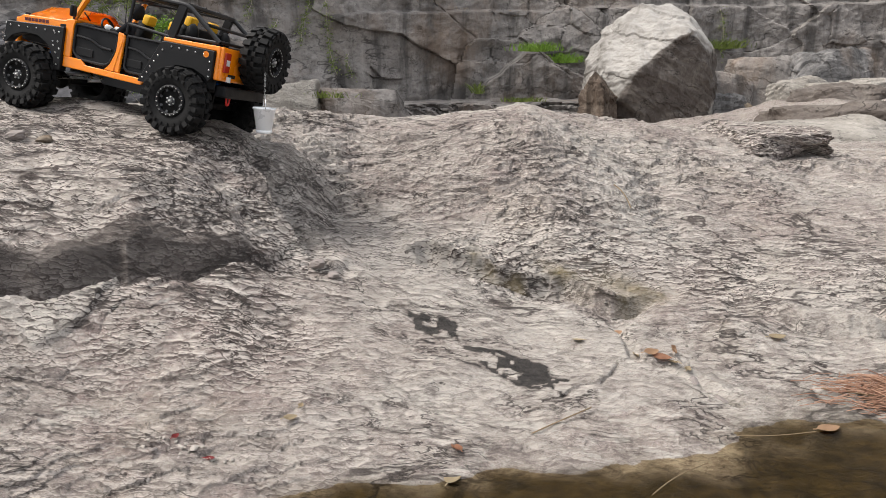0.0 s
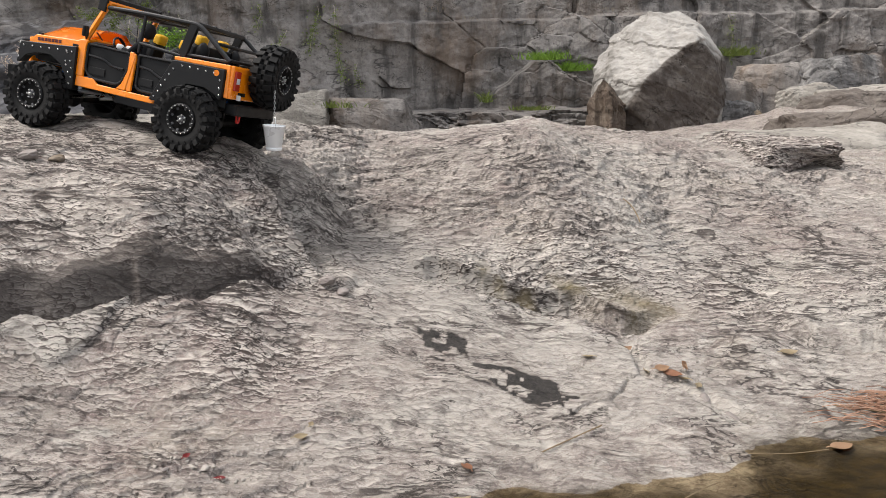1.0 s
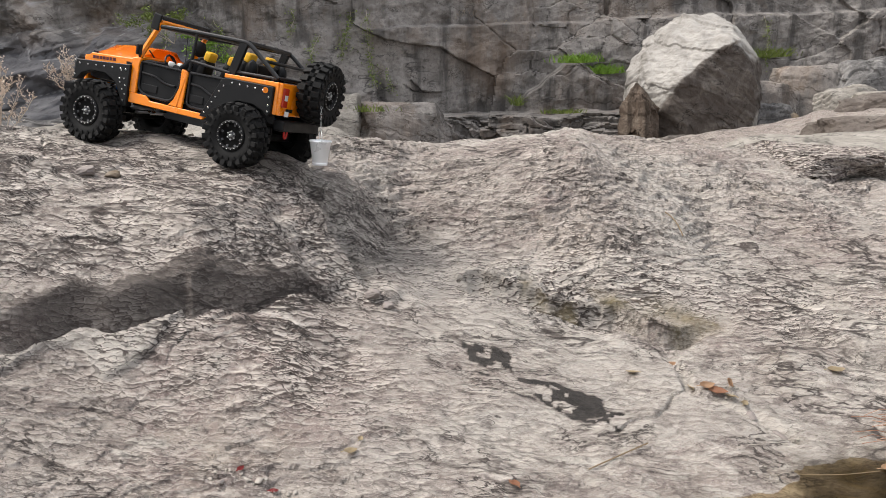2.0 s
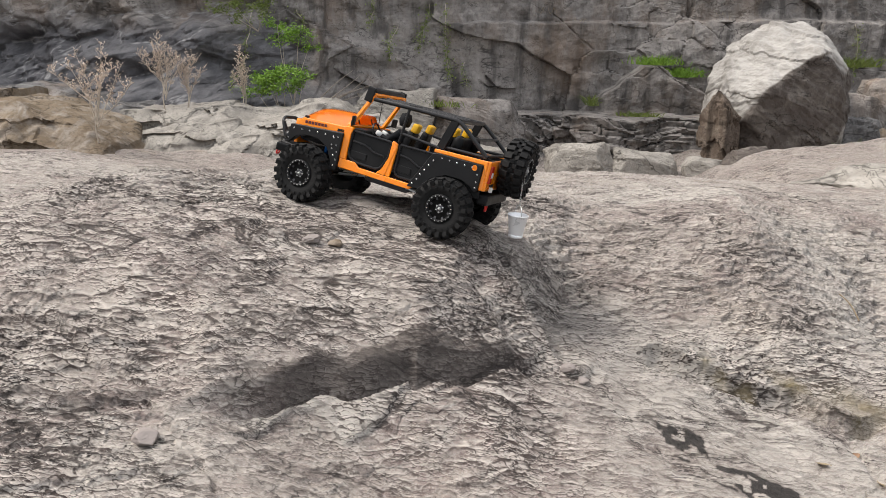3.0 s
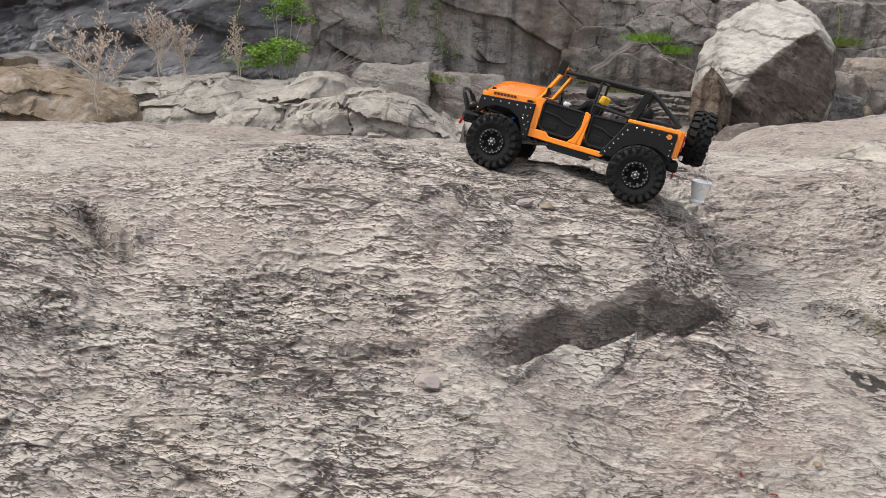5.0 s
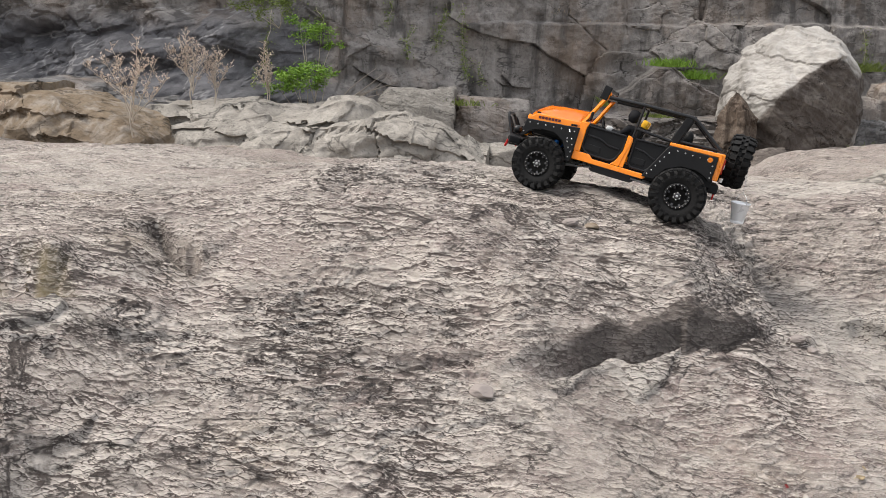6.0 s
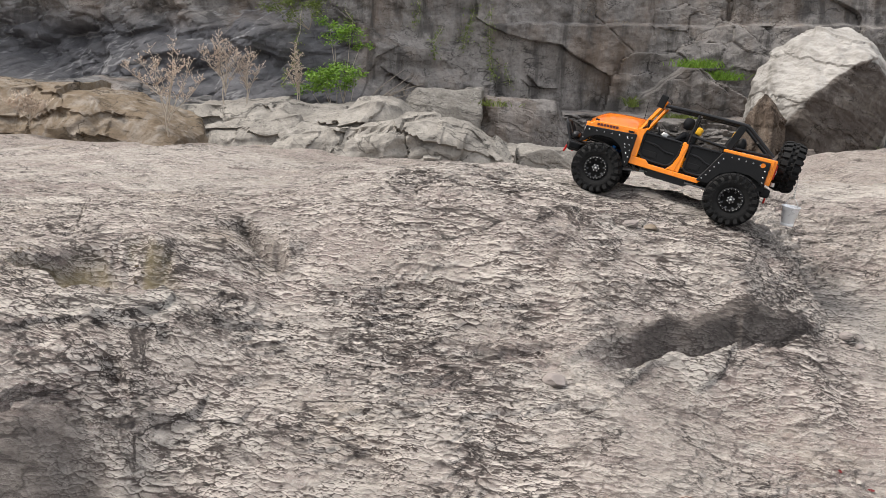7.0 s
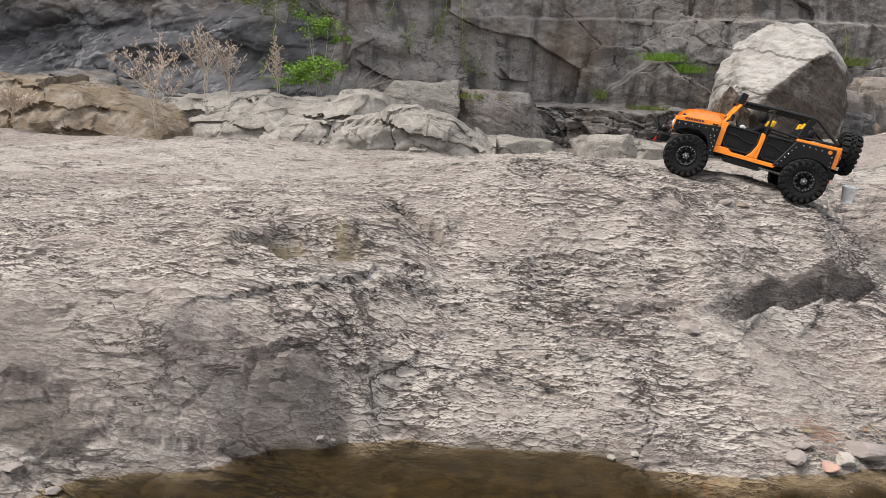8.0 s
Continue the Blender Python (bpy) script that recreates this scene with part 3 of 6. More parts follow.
    lip = zone(x + 0.003 * grain(x * 50, y * 50, 27), y + 0.003 * grain(x * 60, y * 40, 28), LIP)
    z += 0.011 * smooth(-0.002, 0.0025, lip)
    sd14, a14, jump, hang = step(SIDECRACK, 0.005, 0.03, 0.008, 0.05, 0.6)
    z += jump - 0.016 * smooth(0.007, 0.001, np.abs(sd14)) * smooth(1, 0.6, a14)
    for hx, hy, hr in ((-1.442, 0.668, 0.009), (-1.535, 0.632, 0.008), (-1.488, 0.585, 0.010)):
        z -= 0.026 * smooth(1.2, 0.7, np.hypot((x - hx) / 1.5, y - hy) / hr)
    sd4, a4, jump, hang = step(NOTCH, 0.024, 0.05, 0.010)
    z += -0.040 * np.exp(-((sd4 / 0.022) ** 2)) * smooth(-0.02, 0.2, a4) * smooth(1.0, 0.7, a4) + jump
    sd5, a5, jump, hang = step(CRACK, 0.007, 0.03, 0.014, 0.05, 0.75, 0.0)
    z += jump
    lean -= hang
    sd6, a6, jump, hang = step(JOINT, 0.007, 0.05, 0.010, 0.02, 0.1)
    z += jump - 0.006 * smooth(0.005, 0.001, np.abs(sd6))
    sd13, a13, jump, hang = step(SPLIT, 0.005, 0.04, 0.008, 0.05, 0.05)
    dseam, sseam, aseam = line_dist(wx, wy, SEAM)
    z -= 0.005 * smooth(0.005, 0.001, dseam)
    z += jump
    sd7, a7, jump, hang = step(LEAFCRACK, 0.0, 0.05)
    d7 = np.abs(sd7)
    z -= 0.014 * smooth(0.016, 0.002, d7 + 0.004 * grain(x * 60, y * 60, 8)) * smooth(0, 0.1, a7)
    sd11, a11, jump, hang = step(SCARP, 0.018, 0.03, 0.007)
    z -= jump
    patina_shade = np.maximum(patina_shade, 0.55 * smooth(0.020, 0.008, np.abs(sd11 - 0.006) + rag) * smooth(0, 0.15, a11) * smooth(1, 0.8, a11))
    sd15, a15, jump, hang = step(BAND, 0.005, 0.03, 0.008, 0.15, 0.15, 0.3)
    z += jump
    lean -= hang
    patina_shade = np.maximum(patina_shade, 0.7 * smooth(-0.001, 0.001, sd15) * smooth(0.013, 0.009, sd15 + rag) * smooth(0.02, 0.12, a15) * smooth(1, 0.9, a15))
    sd16, a16, jump, hang = step(DIAGONAL, 0.004, 0.03, 0.008, 0.1, 0.3)
    z += jump - 0.012 * smooth(0.006, 0.001, np.abs(sd16)) * smooth(-0.3, 0.1, fbm(x * 9, y * 9, 2, 47))
    patina_shade = np.maximum(patina_shade, 0.6 * smooth(0.005, 0.002, np.abs(sd16)) * smooth(-0.3, 0.1, fbm(x * 9, y * 9, 2, 47)))
    sd17, a17, jump, hang = step(WALLFOOT, 0.018, 0.06, 0.014, 0.3, 0.1)
    z += jump
    z -= 0.05 * np.exp(-(((x - 0.735) / 0.022) ** 2) - ((y - 1.20) / 0.03) ** 2)
    sd12, a12, jump, hang = step(PEBBLECRACK, 0.0, 0.05)
    z -= 0.010 * smooth(0.010, 0.001, np.abs(sd12)) * smooth(1, 0.8, a12)
    # the rise on which the car stands
    z += 0.012 * np.exp(-(((x + 1.02) / 0.22) ** 2 + ((y - 1.38) / 0.10) ** 2))
    # the far side of the crest falls away under the car
    z -= 0.022 * np.exp(-(((x + 0.55) / 0.22) ** 4) - ((y - 1.52) / 0.09) ** 2) + 0.022 * np.exp(-(((x + 0.42) / 0.07) ** 2) - ((y - 1.44) / 0.06) ** 2)
    z -= 0.008 * np.exp(-(((x + 0.74) / 0.06) ** 2) - ((y - 1.30) / 0.05) ** 2)
    # form, layers and chips
    z += (0.010 * fbm(x * 3.5, y * 4.5, 3, 31) + 0.0062 * fbm(x * 13, y * 22, 3, 35)) * near * (0.35 + 0.65 * land)
    z += (1 - near) * 0.06 * fbm(x * 1.3, y * 1.6, 4, 41) * smooth(0.6, 2.5, np.abs(y) + np.abs(x) * 0.3)
    calm = np.maximum(0.85 * smooth(-0.30, 0.0, x + 0.1 * fbm(x * 6, y * 6, 2, 45)) * smooth(1.27, 1.17, y + 0.03 * fbm(x * 9, y * 9, 2, 46)), 0.65 * smooth(-1.42, -1.55, x) * smooth(0.58, 0.48, y))
    calm = np.maximum(calm, 0.6 * smooth(-0.85, -0.65, x) * smooth(0.95, 0.85, y))
    clean, crust = np.maximum(calm, 0.7 * smooth(1.22, 1.55, y + 0.10 * fbm(x * 4, y * 5, 3, 48))), 0.85 * smooth(-0.35, 0.0, x + 0.1 * fbm(x * 6, y * 6, 2, 45)) * smooth(1.27, 1.17, y + 0.03 * fbm(x * 9, y * 9, 2, 46))
    calm = np.maximum(calm, 0.8 * patina_shade)
    calm = np.maximum(calm, 0.9 * smooth(0.20, 0.12, np.hypot((x + 1.56) * 0.8, y - 0.70)))
    gy_, gx_ = np.gradient(z, gy, gx)
    steep = smooth(2.2, 1.0, np.hypot(gx_, gy_))
    mask = (0.3 + 0.7 * smooth(-0.45, 0.35, fbm(x * 3, y * 4, 3, 51))) * near * land * (1 - 0.62 * calm) * (0.12 + 0.88 * steep)
    t1, t2 = terraces(z, x, y, 0.034, 61), terraces(z, x + 3, y, 0.013, 71)
    f1, b1 = flakes(wx + 0.03 * fbm(x * 12, y * 18, 3, 75), wy + 0.014 * fbm(x * 14, y * 14, 3, 77), 0.095, 0.033, 111)
    f2, b2 = flakes(wx + 0.016 * fbm(x * 26, y * 34, 3, 79), wy + 0.008 * fbm(x * 30, y * 40, 3, 78), 0.040, 0.0150, 121)
    f3, b3 = flakes(wx + 0.006 * fbm(x * 60, y * 70, 2, 89), wy + 0.004 * fbm(x * 60, y * 70, 2, 88), 0.017, 0.0080, 141)
    patch = smooth(-0.5, 0.3, fbm(x * 4, y * 4, 2, 131))
    relief = 0.008 * t1 * smooth(0.0, 0.6, fbm(x * 2.2, y * 3, 2, 65)) + 0.0065 * t2 * smooth(-0.4, 0.4, fbm(x * 6, y * 9, 2, 67))
    chip = 0.0050 * f1 * patch + 0.0034 * f2 * (0.4 + 0.6 * smooth(-0.5, 0.4, fbm(x * 8, y * 8, 2, 133))) + 0.0018 * f3
    z += mask * (relief + chip - 0.0030 * b1 * patch) + near * land * steep * 0.0011 * fbm(x * 90, y * 130, 2, 85)
    lean -= mask * (0.5 * relief + 0.25 * chip)
    # a few long joints, broken along their way
    cr, ids, cx, cy = cells(wx * 1.5 + 0.9 * wy, wy * 2.1 - 0.8 * wx, 91)
    z -= near * land * 0.008 * smooth(0.016, 0.0, cr) * smooth(0.0, 0.4, fbm(x * 5, y * 5, 2, 93))
    # stains, tones and painted shade
    d8, s8, a8 = line_dist(wx + 0.012 * fbm(x * 20, y * 20, 3, 90), wy, WET)
    film = smooth(0.031, 0.027, d8 + 0.013 * fbm(x * 24, y * 40, 3, 95) + 0.008 * smooth(0.6, 1.0, a8)) * smooth(0.0, 0.08, a8) * smooth(1.0, 0.94, a8)
    film *= smooth(-0.34, -0.20, fbm(x * 16, y * 12, 3, 96) + (0.35 + 1.0 * smooth(0.3, 0.9, a8)) * fbm(x * 70, y * 90, 2, 94))
    patina_shade = np.maximum(patina_shade, 0.97 * film)
    patina_shade = np.maximum(patina_shade, 0.9 * smooth(1.2, 0.8, np.hypot((x - 0.098) / 0.022, (y - 1.185 + 0.5 * (x - 0.098)) / 0.008)))
    # uneven darker tone in the hollow beside the slab's edge
    hollow_tone = np.exp(-(((x + 0.27) / 0.07) ** 2 + ((y - 1.27) / 0.12) ** 2)) * smooth(-0.4, 0.5, fbm(x * 9, y * 9, 3, 98))
    patina_shade = np.maximum(patina_shade, 0.45 * hollow_tone)
    cap = smooth(1.15, 0.8, np.hypot((x + 1.55) / 0.10, (y - 1.06) / 0.07) + 0.3 * fbm(x * 12, y * 12, 3, 90))
    patina_shade = np.maximum(patina_shade, 0.35 * cap)
    # the notch's deep shadow, darkened in colour along its line
    patina_shade = np.maximum(patina_shade, 0.6 * np.exp(-(((sd4 + 0.004) / 0.016) ** 2)) * smooth(0, 0.2, a4) * smooth(1.0, 0.7, a4))
    rough = 0.012 * fbm(x * 22, y * 22, 3, 91)
    # left blocks: dark rock tone, with the shade of their steep faces painted in
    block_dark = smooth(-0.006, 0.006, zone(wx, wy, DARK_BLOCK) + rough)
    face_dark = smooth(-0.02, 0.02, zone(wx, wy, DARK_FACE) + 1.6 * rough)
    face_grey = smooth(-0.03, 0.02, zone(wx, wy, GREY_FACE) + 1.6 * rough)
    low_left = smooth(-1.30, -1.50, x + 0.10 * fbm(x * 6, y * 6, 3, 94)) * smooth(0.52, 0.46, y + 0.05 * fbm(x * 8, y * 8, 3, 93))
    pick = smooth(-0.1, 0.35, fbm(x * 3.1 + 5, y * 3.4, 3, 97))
    patina_shade = np.maximum(patina_shade, 0.65 * low_left * (0.4 + 0.6 * pick) * smooth(-0.01, 0.004, sd6))
    patina_shade = np.maximum(patina_shade, np.maximum(np.maximum(0.80 * block_dark, 0.72 * face_dark), 0.42 * face_grey))
    band = np.exp(-((z - 0.014) / 0.009) ** 2) * smooth(-0.5, -0.9, x) * (0.6 + 0.4 * grain(x * 40, y * 40, 92))
    patina_shade = np.maximum(patina_shade, 0.8 * band)
    top_dark = smooth(0.25, 0.7, fbm(x * 4.4, y * 6.5, 4, 99)) * smooth(0.95, 1.1, y) * smooth(0.3, -0.3, x) * smooth(2.0, 1.5, y)
    patina_shade = np.maximum(patina_shade, 0.3 * top_dark) * near
    pale = 0.0 * x
    for qx, qy, qa, qb in ((-0.445, 0.825, 0.024, 0.011), (-0.47, 0.80, 0.014, 0.006), (0.10, 0.885, 0.03, 0.010), (-0.70, 1.09, 0.05, 0.02)):
        pale = np.maximum(pale, smooth(1.15, 0.9, np.hypot((x - qx) / qa, (y - qy) / qb) + 0.25 * fbm(x * 40, y * 50, 2, 104)))
    pale = np.maximum(pale, smooth(-0.1, 0.7, fbm(x * 3.2, y * 4.1, 4, 103)) * smooth(-0.6, 0.0, x) * smooth(1.30, 1.1, y) * 0.45)
    pale = np.maximum(pale, 0.8 * smooth(0.2, 0.8, fbm(x * 2.4, y * 5.0, 4, 105)) * smooth(1.0, 1.2, y))
    pale = np.maximum(pale, 0.9 * smooth(0.070, 0.05, sd3 + 0.02 * fbm(x * 20, y * 20, 2, 106)) * (sd3 > 0.012) * smooth(0.3, 0.5, a3))
    pale = np.maximum(pale, 0.9 * foot)
    pale = np.maximum(pale, 1.0 * smooth(-0.004, 0.003, lip))
    pale = np.maximum(pale, 0.35 * smooth(-0.006, 0.010, zone(wx, wy, WEDGE) + rough))
    pale = np.maximum(pale, 0.8 * smooth(0.07, 0.02, d7 + 0.03 * fbm(x * 15, y * 15, 3, 107)) * smooth(0, 0.15, a7))
    pale = np.maximum(pale, 0.6 * np.exp(-((z - 0.045) / 0.016) ** 2) * smooth(-0.35, 0.0, x))
    pale = np.maximum(pale, 0.55 * smooth(-0.3, 0.4, fbm(x * 2.6, y * 4.0, 4, 108)) * smooth(1.05, 1.25, y + 0.25 * np.clip(-1.3 - x, 0, 1.2)))
    pale = np.maximum(pale, 0.5 * smooth(-0.4, 0.4, fbm(x * 6, y * 9, 3, 110)) * smooth(-1.45, -1.30, x) * smooth(-0.55, -0.75, x) * smooth(0.92, 0.80, y))
    pale *= near * (1 - patina_shade)
    moss = np.maximum(moss, 1.0 * smooth(-0.004, 0.02, bowl) * smooth(-0.5, 0.3, fbm(x * 12, y * 14, 3, 23))) * near
    bed = smooth(0.010, -0.018, z + 0.012 * fbm(x * 9, y * 12, 3, 109)) * smooth(1.5, 1.2, y)
    ob = sheet("ground", x, y + lean * near, z, SCHIST, {"patina_shade": patina_shade, "pale": pale, "moss": moss, "bed": bed, "calm": np.clip(clean, 0, 1), "crust": crust}, False)
    return tagged(ob, "grey-pink layered schist slab sloping into a pool", "rock", kind="structure"), (gx, gy, z)


ground, GRID = build_ground()


def ground_at(x, y):
    gx, gy, z = GRID
    i, j = int(np.searchsorted(gx, x)), int(np.searchsorted(gy, y))
    return float(z[min(j, len(gy) - 1), min(i, len(gx) - 1)])


def build_water():
    bm = bmesh.new()
    bmesh.ops.create_grid(bm, x_segments=2, y_segments=2, size=1.0)
    bmesh.ops.transform(bm, matrix=Matrix.Translation((0.0, -28.0, 0.0)) @ Matrix.Diagonal((85.0, 29.0, 1, 1)), verts=bm.verts)
    me = bpy.data.meshes.new("water")
    bm.to_mesh(me)
    bm.free()
    me.materials.append(WATER)
    ob = new("water", me)
    ob.visible_shadow = False
    return tagged(ob, "clear still brown water of a shallow rock pool", "water", kind="structure")


build_water()


# ---- the cliff behind ----
def build_cliff():
    gx = axis((-60, -12, 2.0, 0.3), (-12, 9, 0.026, 0.026), (9, 60, 0.3, 2.0))
    gz = axis((-0.8, 2.2, 0.022, 0.022), (2.2, 14, 0.05, 0.9))
    x, z = np.meshgrid(gx, gz)
    cx_ = x + 0.45 * (z - 0.7) + 0.30 * fbm(z * 1.6 + 3, x * 0.3, 3, 199)
    wx, wz = x + 0.10 * fbm(x * 1.1, z * 1.1, 3, 201), z + 0.07 * fbm(x * 0.9, z * 0.9, 3, 205)
    y = np.interp(np.where(np.abs(x + 4) < 3, wx + (cx_ - x) * smooth(3, 1, np.abs(x + 4)), wx), [-60, -12, -8, -5.6, -4.6, -4.0, -3.2, -1, 1, 3, 9, 60], [2, 8.6, 10.0, 10.6, 11.2, 11.9, 12.2, 13.0, 13.5, 13.4, 14.0, 20])
    y = y + 0.12 * z * (x > -4) + 0.20 * fbm(x * 0.35, z * 0.5, 3, 209)
    wall = smooth(-4.6, -3.8, cx_)
    # wide flat faces between joints on the wall
    e, i, dx, dz = cells(wx * 0.50, wz * 0.80 + 0.06 * wx, 227)
    y -= wall * (0.22 * (i - 0.5) + 0.16 * (i * 7 % 1 - 0.5) * dx + 0.12 * (i * 13 % 1 - 0.4) * dz)
    y += wall * 0.04 * smooth(0.022, 0.0, e) * smooth(-0.2, 0.2, fbm(x * 1.2, z * 1.2, 2, 225))
    e2, i2, dx2, dz2 = cells(wx * 1.5 + 3, wz * 2.3 + 0.3 * wx, 231)
    broken = smooth(0.0, 0.5, fbm(x * 0.7, z * 0.8, 3, 233))
    y -= broken * wall * (0.14 * (i2 - 0.5) + 0.08 * (i2 * 9 % 1 - 0.5) * dx2)
    y += broken * wall * 0.03 * smooth(0.05, 0.0, e2)
    # wrinkled overhanging mass at its left
    crease = np.abs(fbm(x * 1.3 + 0.5 * z, z * 2.2 - 0.5 * x, 3, 241))
    y -= (1 - wall) * (0.40 * fbm(x * 0.7, z * 1.0 + 0.4 * x, 3, 243) + 0.16 * crease - 0.55 * smooth(0.05, 0.75, z) + 0.25)
    ruck = np.abs(fbm(x * 3.1 + 1.2 * z, z * 4.2 - 1.6 * x, 4, 244))
    y -= (1 - wall) * 0.10 * np.minimum(ruck, 0.5)
    e3, i3, dx3, dz3 = cells(wx * 0.8 + 0.5 * wz, wz * 1.3 - 0.35 * wx, 247)
    y -= (1 - wall) * smooth(0.0, 0.22, e3) * (0.22 * (i3 - 0.5) - 0.2 * (i3 * 5 % 1 - 0.5) * dz3)
    # a sloping shoulder on top of the mass
    y += (1 - wall) * 1.3 * np.clip(z - 1.15 + 0.25 * np.abs(x + 5.6), 0, 0.7)
    # the bench of layered rock along its foot, and a ledge above it
    lip = 0.16 + 0.05 * fbm(x * 1.1, x * 0, 3, 251)
    foot = smooth(lip + 0.02, lip - 0.02, z) * smooth(-2.2, -1.6, x) * smooth(5, 3, x)
    lay = wz * 8 + 1.1 * fbm(x * 1.1, z * 2, 3, 255) + 0.5 * wx
    chip = cells(wx * 2.2, lay, 259)
    chip2 = cells(wx * 0.9 + 0.15 * lay, lay * 0.4 + 0.3 * fbm(x * 1.5, z * 3, 2, 258), 257)
    y -= foot * (0.85 + 0.26 * (chip2[1] - 0.5) + 0.11 * (chip[1] - 0.5) + 0.07 * (lay - np.floor(lay)) - 0.06 * smooth(0.08, 0.0, chip[0]))
    ledge = smooth(0.03, -0.03, z - 0.10 - 0.78 * np.clip(x - 0.15, 0, 1.1) + 0.55 * np.clip(x - 1.5, 0, 1.5) - 0.03 * fbm(x * 5, z * 0, 3, 256)) * smooth(2.7, 2.5, wx)
    y -= 0.55 * ledge * smooth(0.1, 0.9, x)
    # a long ledge high on the wall
    y -= 0.16 * wall * smooth(0.03, -0.03, z - 1.66 - 0.03 * x - 0.05 * fbm(x * 1.3, z * 0, 3, 265)) * smooth(-2.6, -1.6, x)
    y += 0.022 * fbm(x * 6, z * 7, 4, 261)
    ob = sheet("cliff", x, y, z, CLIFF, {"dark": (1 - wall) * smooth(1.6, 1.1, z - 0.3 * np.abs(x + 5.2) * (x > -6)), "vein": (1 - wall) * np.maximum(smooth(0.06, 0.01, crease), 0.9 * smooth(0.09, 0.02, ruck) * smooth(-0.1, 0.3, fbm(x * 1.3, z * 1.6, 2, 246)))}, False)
    tagged(ob, "grey jointed rock cliff streaked by rain", "cliff", kind="structure")
    return gx, gz, y


WALL = build_cliff()


def wall_at(x, z):
    gx, gz, y = WALL
    return float(y[min(int(np.searchsorted(gz, z)), len(gz) - 1), min(int(np.searchsorted(gx, x)), len(gx) - 1)])


def facet_rock(name, mat, size, planes, seed, detail=5, rough=0.03, soft=0.05, ball=1.0, fracture=0.0, pale_lit=()):
    """A rock: a ball cut by planes (normal, distance), worn at the edges and roughened."""
    bm = bmesh.new()
    bmesh.ops.create_icosphere(bm, subdivisions=detail, radius=1.0)
    co = np.array([v.co[:] for v in bm.verts])
    rad, bright, dull = np.full(len(co), ball), np.full(len(co), ball if -1 in pale_lit else 9.0), np.full(len(co), 9.0 if -1 in pale_lit else ball)
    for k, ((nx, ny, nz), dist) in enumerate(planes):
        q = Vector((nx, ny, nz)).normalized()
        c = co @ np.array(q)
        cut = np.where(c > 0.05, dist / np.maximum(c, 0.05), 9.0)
        bright, dull = (np.minimum(bright, cut), dull) if k in pale_lit else (bright, np.minimum(dull, cut))
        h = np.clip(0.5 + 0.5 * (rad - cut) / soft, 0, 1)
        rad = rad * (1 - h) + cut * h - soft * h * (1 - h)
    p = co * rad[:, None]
    # mask of the paler, light-facing facets, ragged at its border
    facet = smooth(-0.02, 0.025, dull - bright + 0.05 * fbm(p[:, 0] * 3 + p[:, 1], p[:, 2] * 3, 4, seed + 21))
    f = 1.7
    n1 = fbm(p[:, 0] * f + p[:, 2] * 0.7, p[:, 1] * f - p[:, 2] * 1.3, 4, seed)
    n2 = fbm(p[:, 0] * 6 + p[:, 2] * 5, p[:, 1] * 6 + p[:, 2] * 8, 3, seed + 9)
    if fracture:
        s = np.array(size)
        q = p * s
        e, i, dx, dy = cells(q[:, 0] * 1.7 + q[:, 1] * 1.1 + 0.25 * n1, q[:, 2] * 3.4 + 0.35 * q[:, 0] + 0.2 * n2, seed)
        e2, i2, dx2, dy2 = cells(q[:, 0] * 5 + q[:, 1] * 3 + 0.3 * n1, q[:, 2] * 9 + 0.8 * q[:, 0], seed + 3)
        p = p * (1 + fracture * ((i - 0.5) - 0.5 * (i * 7 % 1) * dy - 0.3 * smooth(0.04, 0.0, e)) + 0.22 * fracture * (i2 - 0.5))[:, None]
    p = p * (1 + rough * n1 + 0.35 * rough * n2)[:, None] * np.array(size)
    for v, q in zip(bm.verts, p):
        v.co = q
    for face in bm.faces:
        face.smooth = not fracture
    me = bpy.data.meshes.new(name)
    bm.to_mesh(me)
    bm.free()
    me.attributes.new("pale_lit", "FLOAT", "POINT").data.foreach_set("value", facet.astype(np.float32))
    me.materials.append(mat)
    return new(name, me)


def build_boulder():
    planes = [((-0.46, -0.62, 0.64), 0.75), ((0.30, -0.94, -0.14), 0.66), ((1.0, -0.05, -0.06), 0.93), ((-1.0, -0.15, 0.08), 0.93), ((0, 0, -1), 0.90),
              ((-0.30, -0.80, -0.50), 0.86), ((0.85, -0.50, 0.15), 0.88), ((0, 1, 0.2), 0.8), ((0.10, -0.42, 0.90), 0.90), ((0.70, -0.30, 0.64), 0.93), ((-0.80, -0.10, 0.60), 0.92), ((-0.80, -0.58, 0.05), 0.88)]
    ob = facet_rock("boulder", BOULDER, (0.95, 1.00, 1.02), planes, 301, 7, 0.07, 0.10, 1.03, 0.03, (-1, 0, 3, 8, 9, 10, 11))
    ob.matrix_world = pose(2.96, 11.1, 0.50, 0, 0, -4)
    tagged(ob, "huge pale grey angular boulder resting on the river bed", "boulder")
    slab = facet_rock("standing_slab", FLAKY, (0.26, 0.22, 0.56), [((-0.9, -0.4, 0.1), 0.62), ((0.6, -0.8, 0), 0.7), ((0.5, -0.2, 0.85), 0.70), ((-0.5, -0.2, 0.85), 0.86), ((0, 0, -1), 0.85), ((1, 0, 0), 0.8)], 311, 6, 0.12, 0.03, 1.0, 0.28)
    slab.matrix_world = pose(2.08, 10.45, -0.02, 3, -4, 10)
    tagged(slab, "brown flaky upright slab leaning against the boulder", "rock")


FLAKY = far_rock("flaky_rock", (0.085, 0.062, 0.047), (0.165, 0.125, 0.095), (0.28, 0.235, 0.19), 2.0, True)
build_boulder()

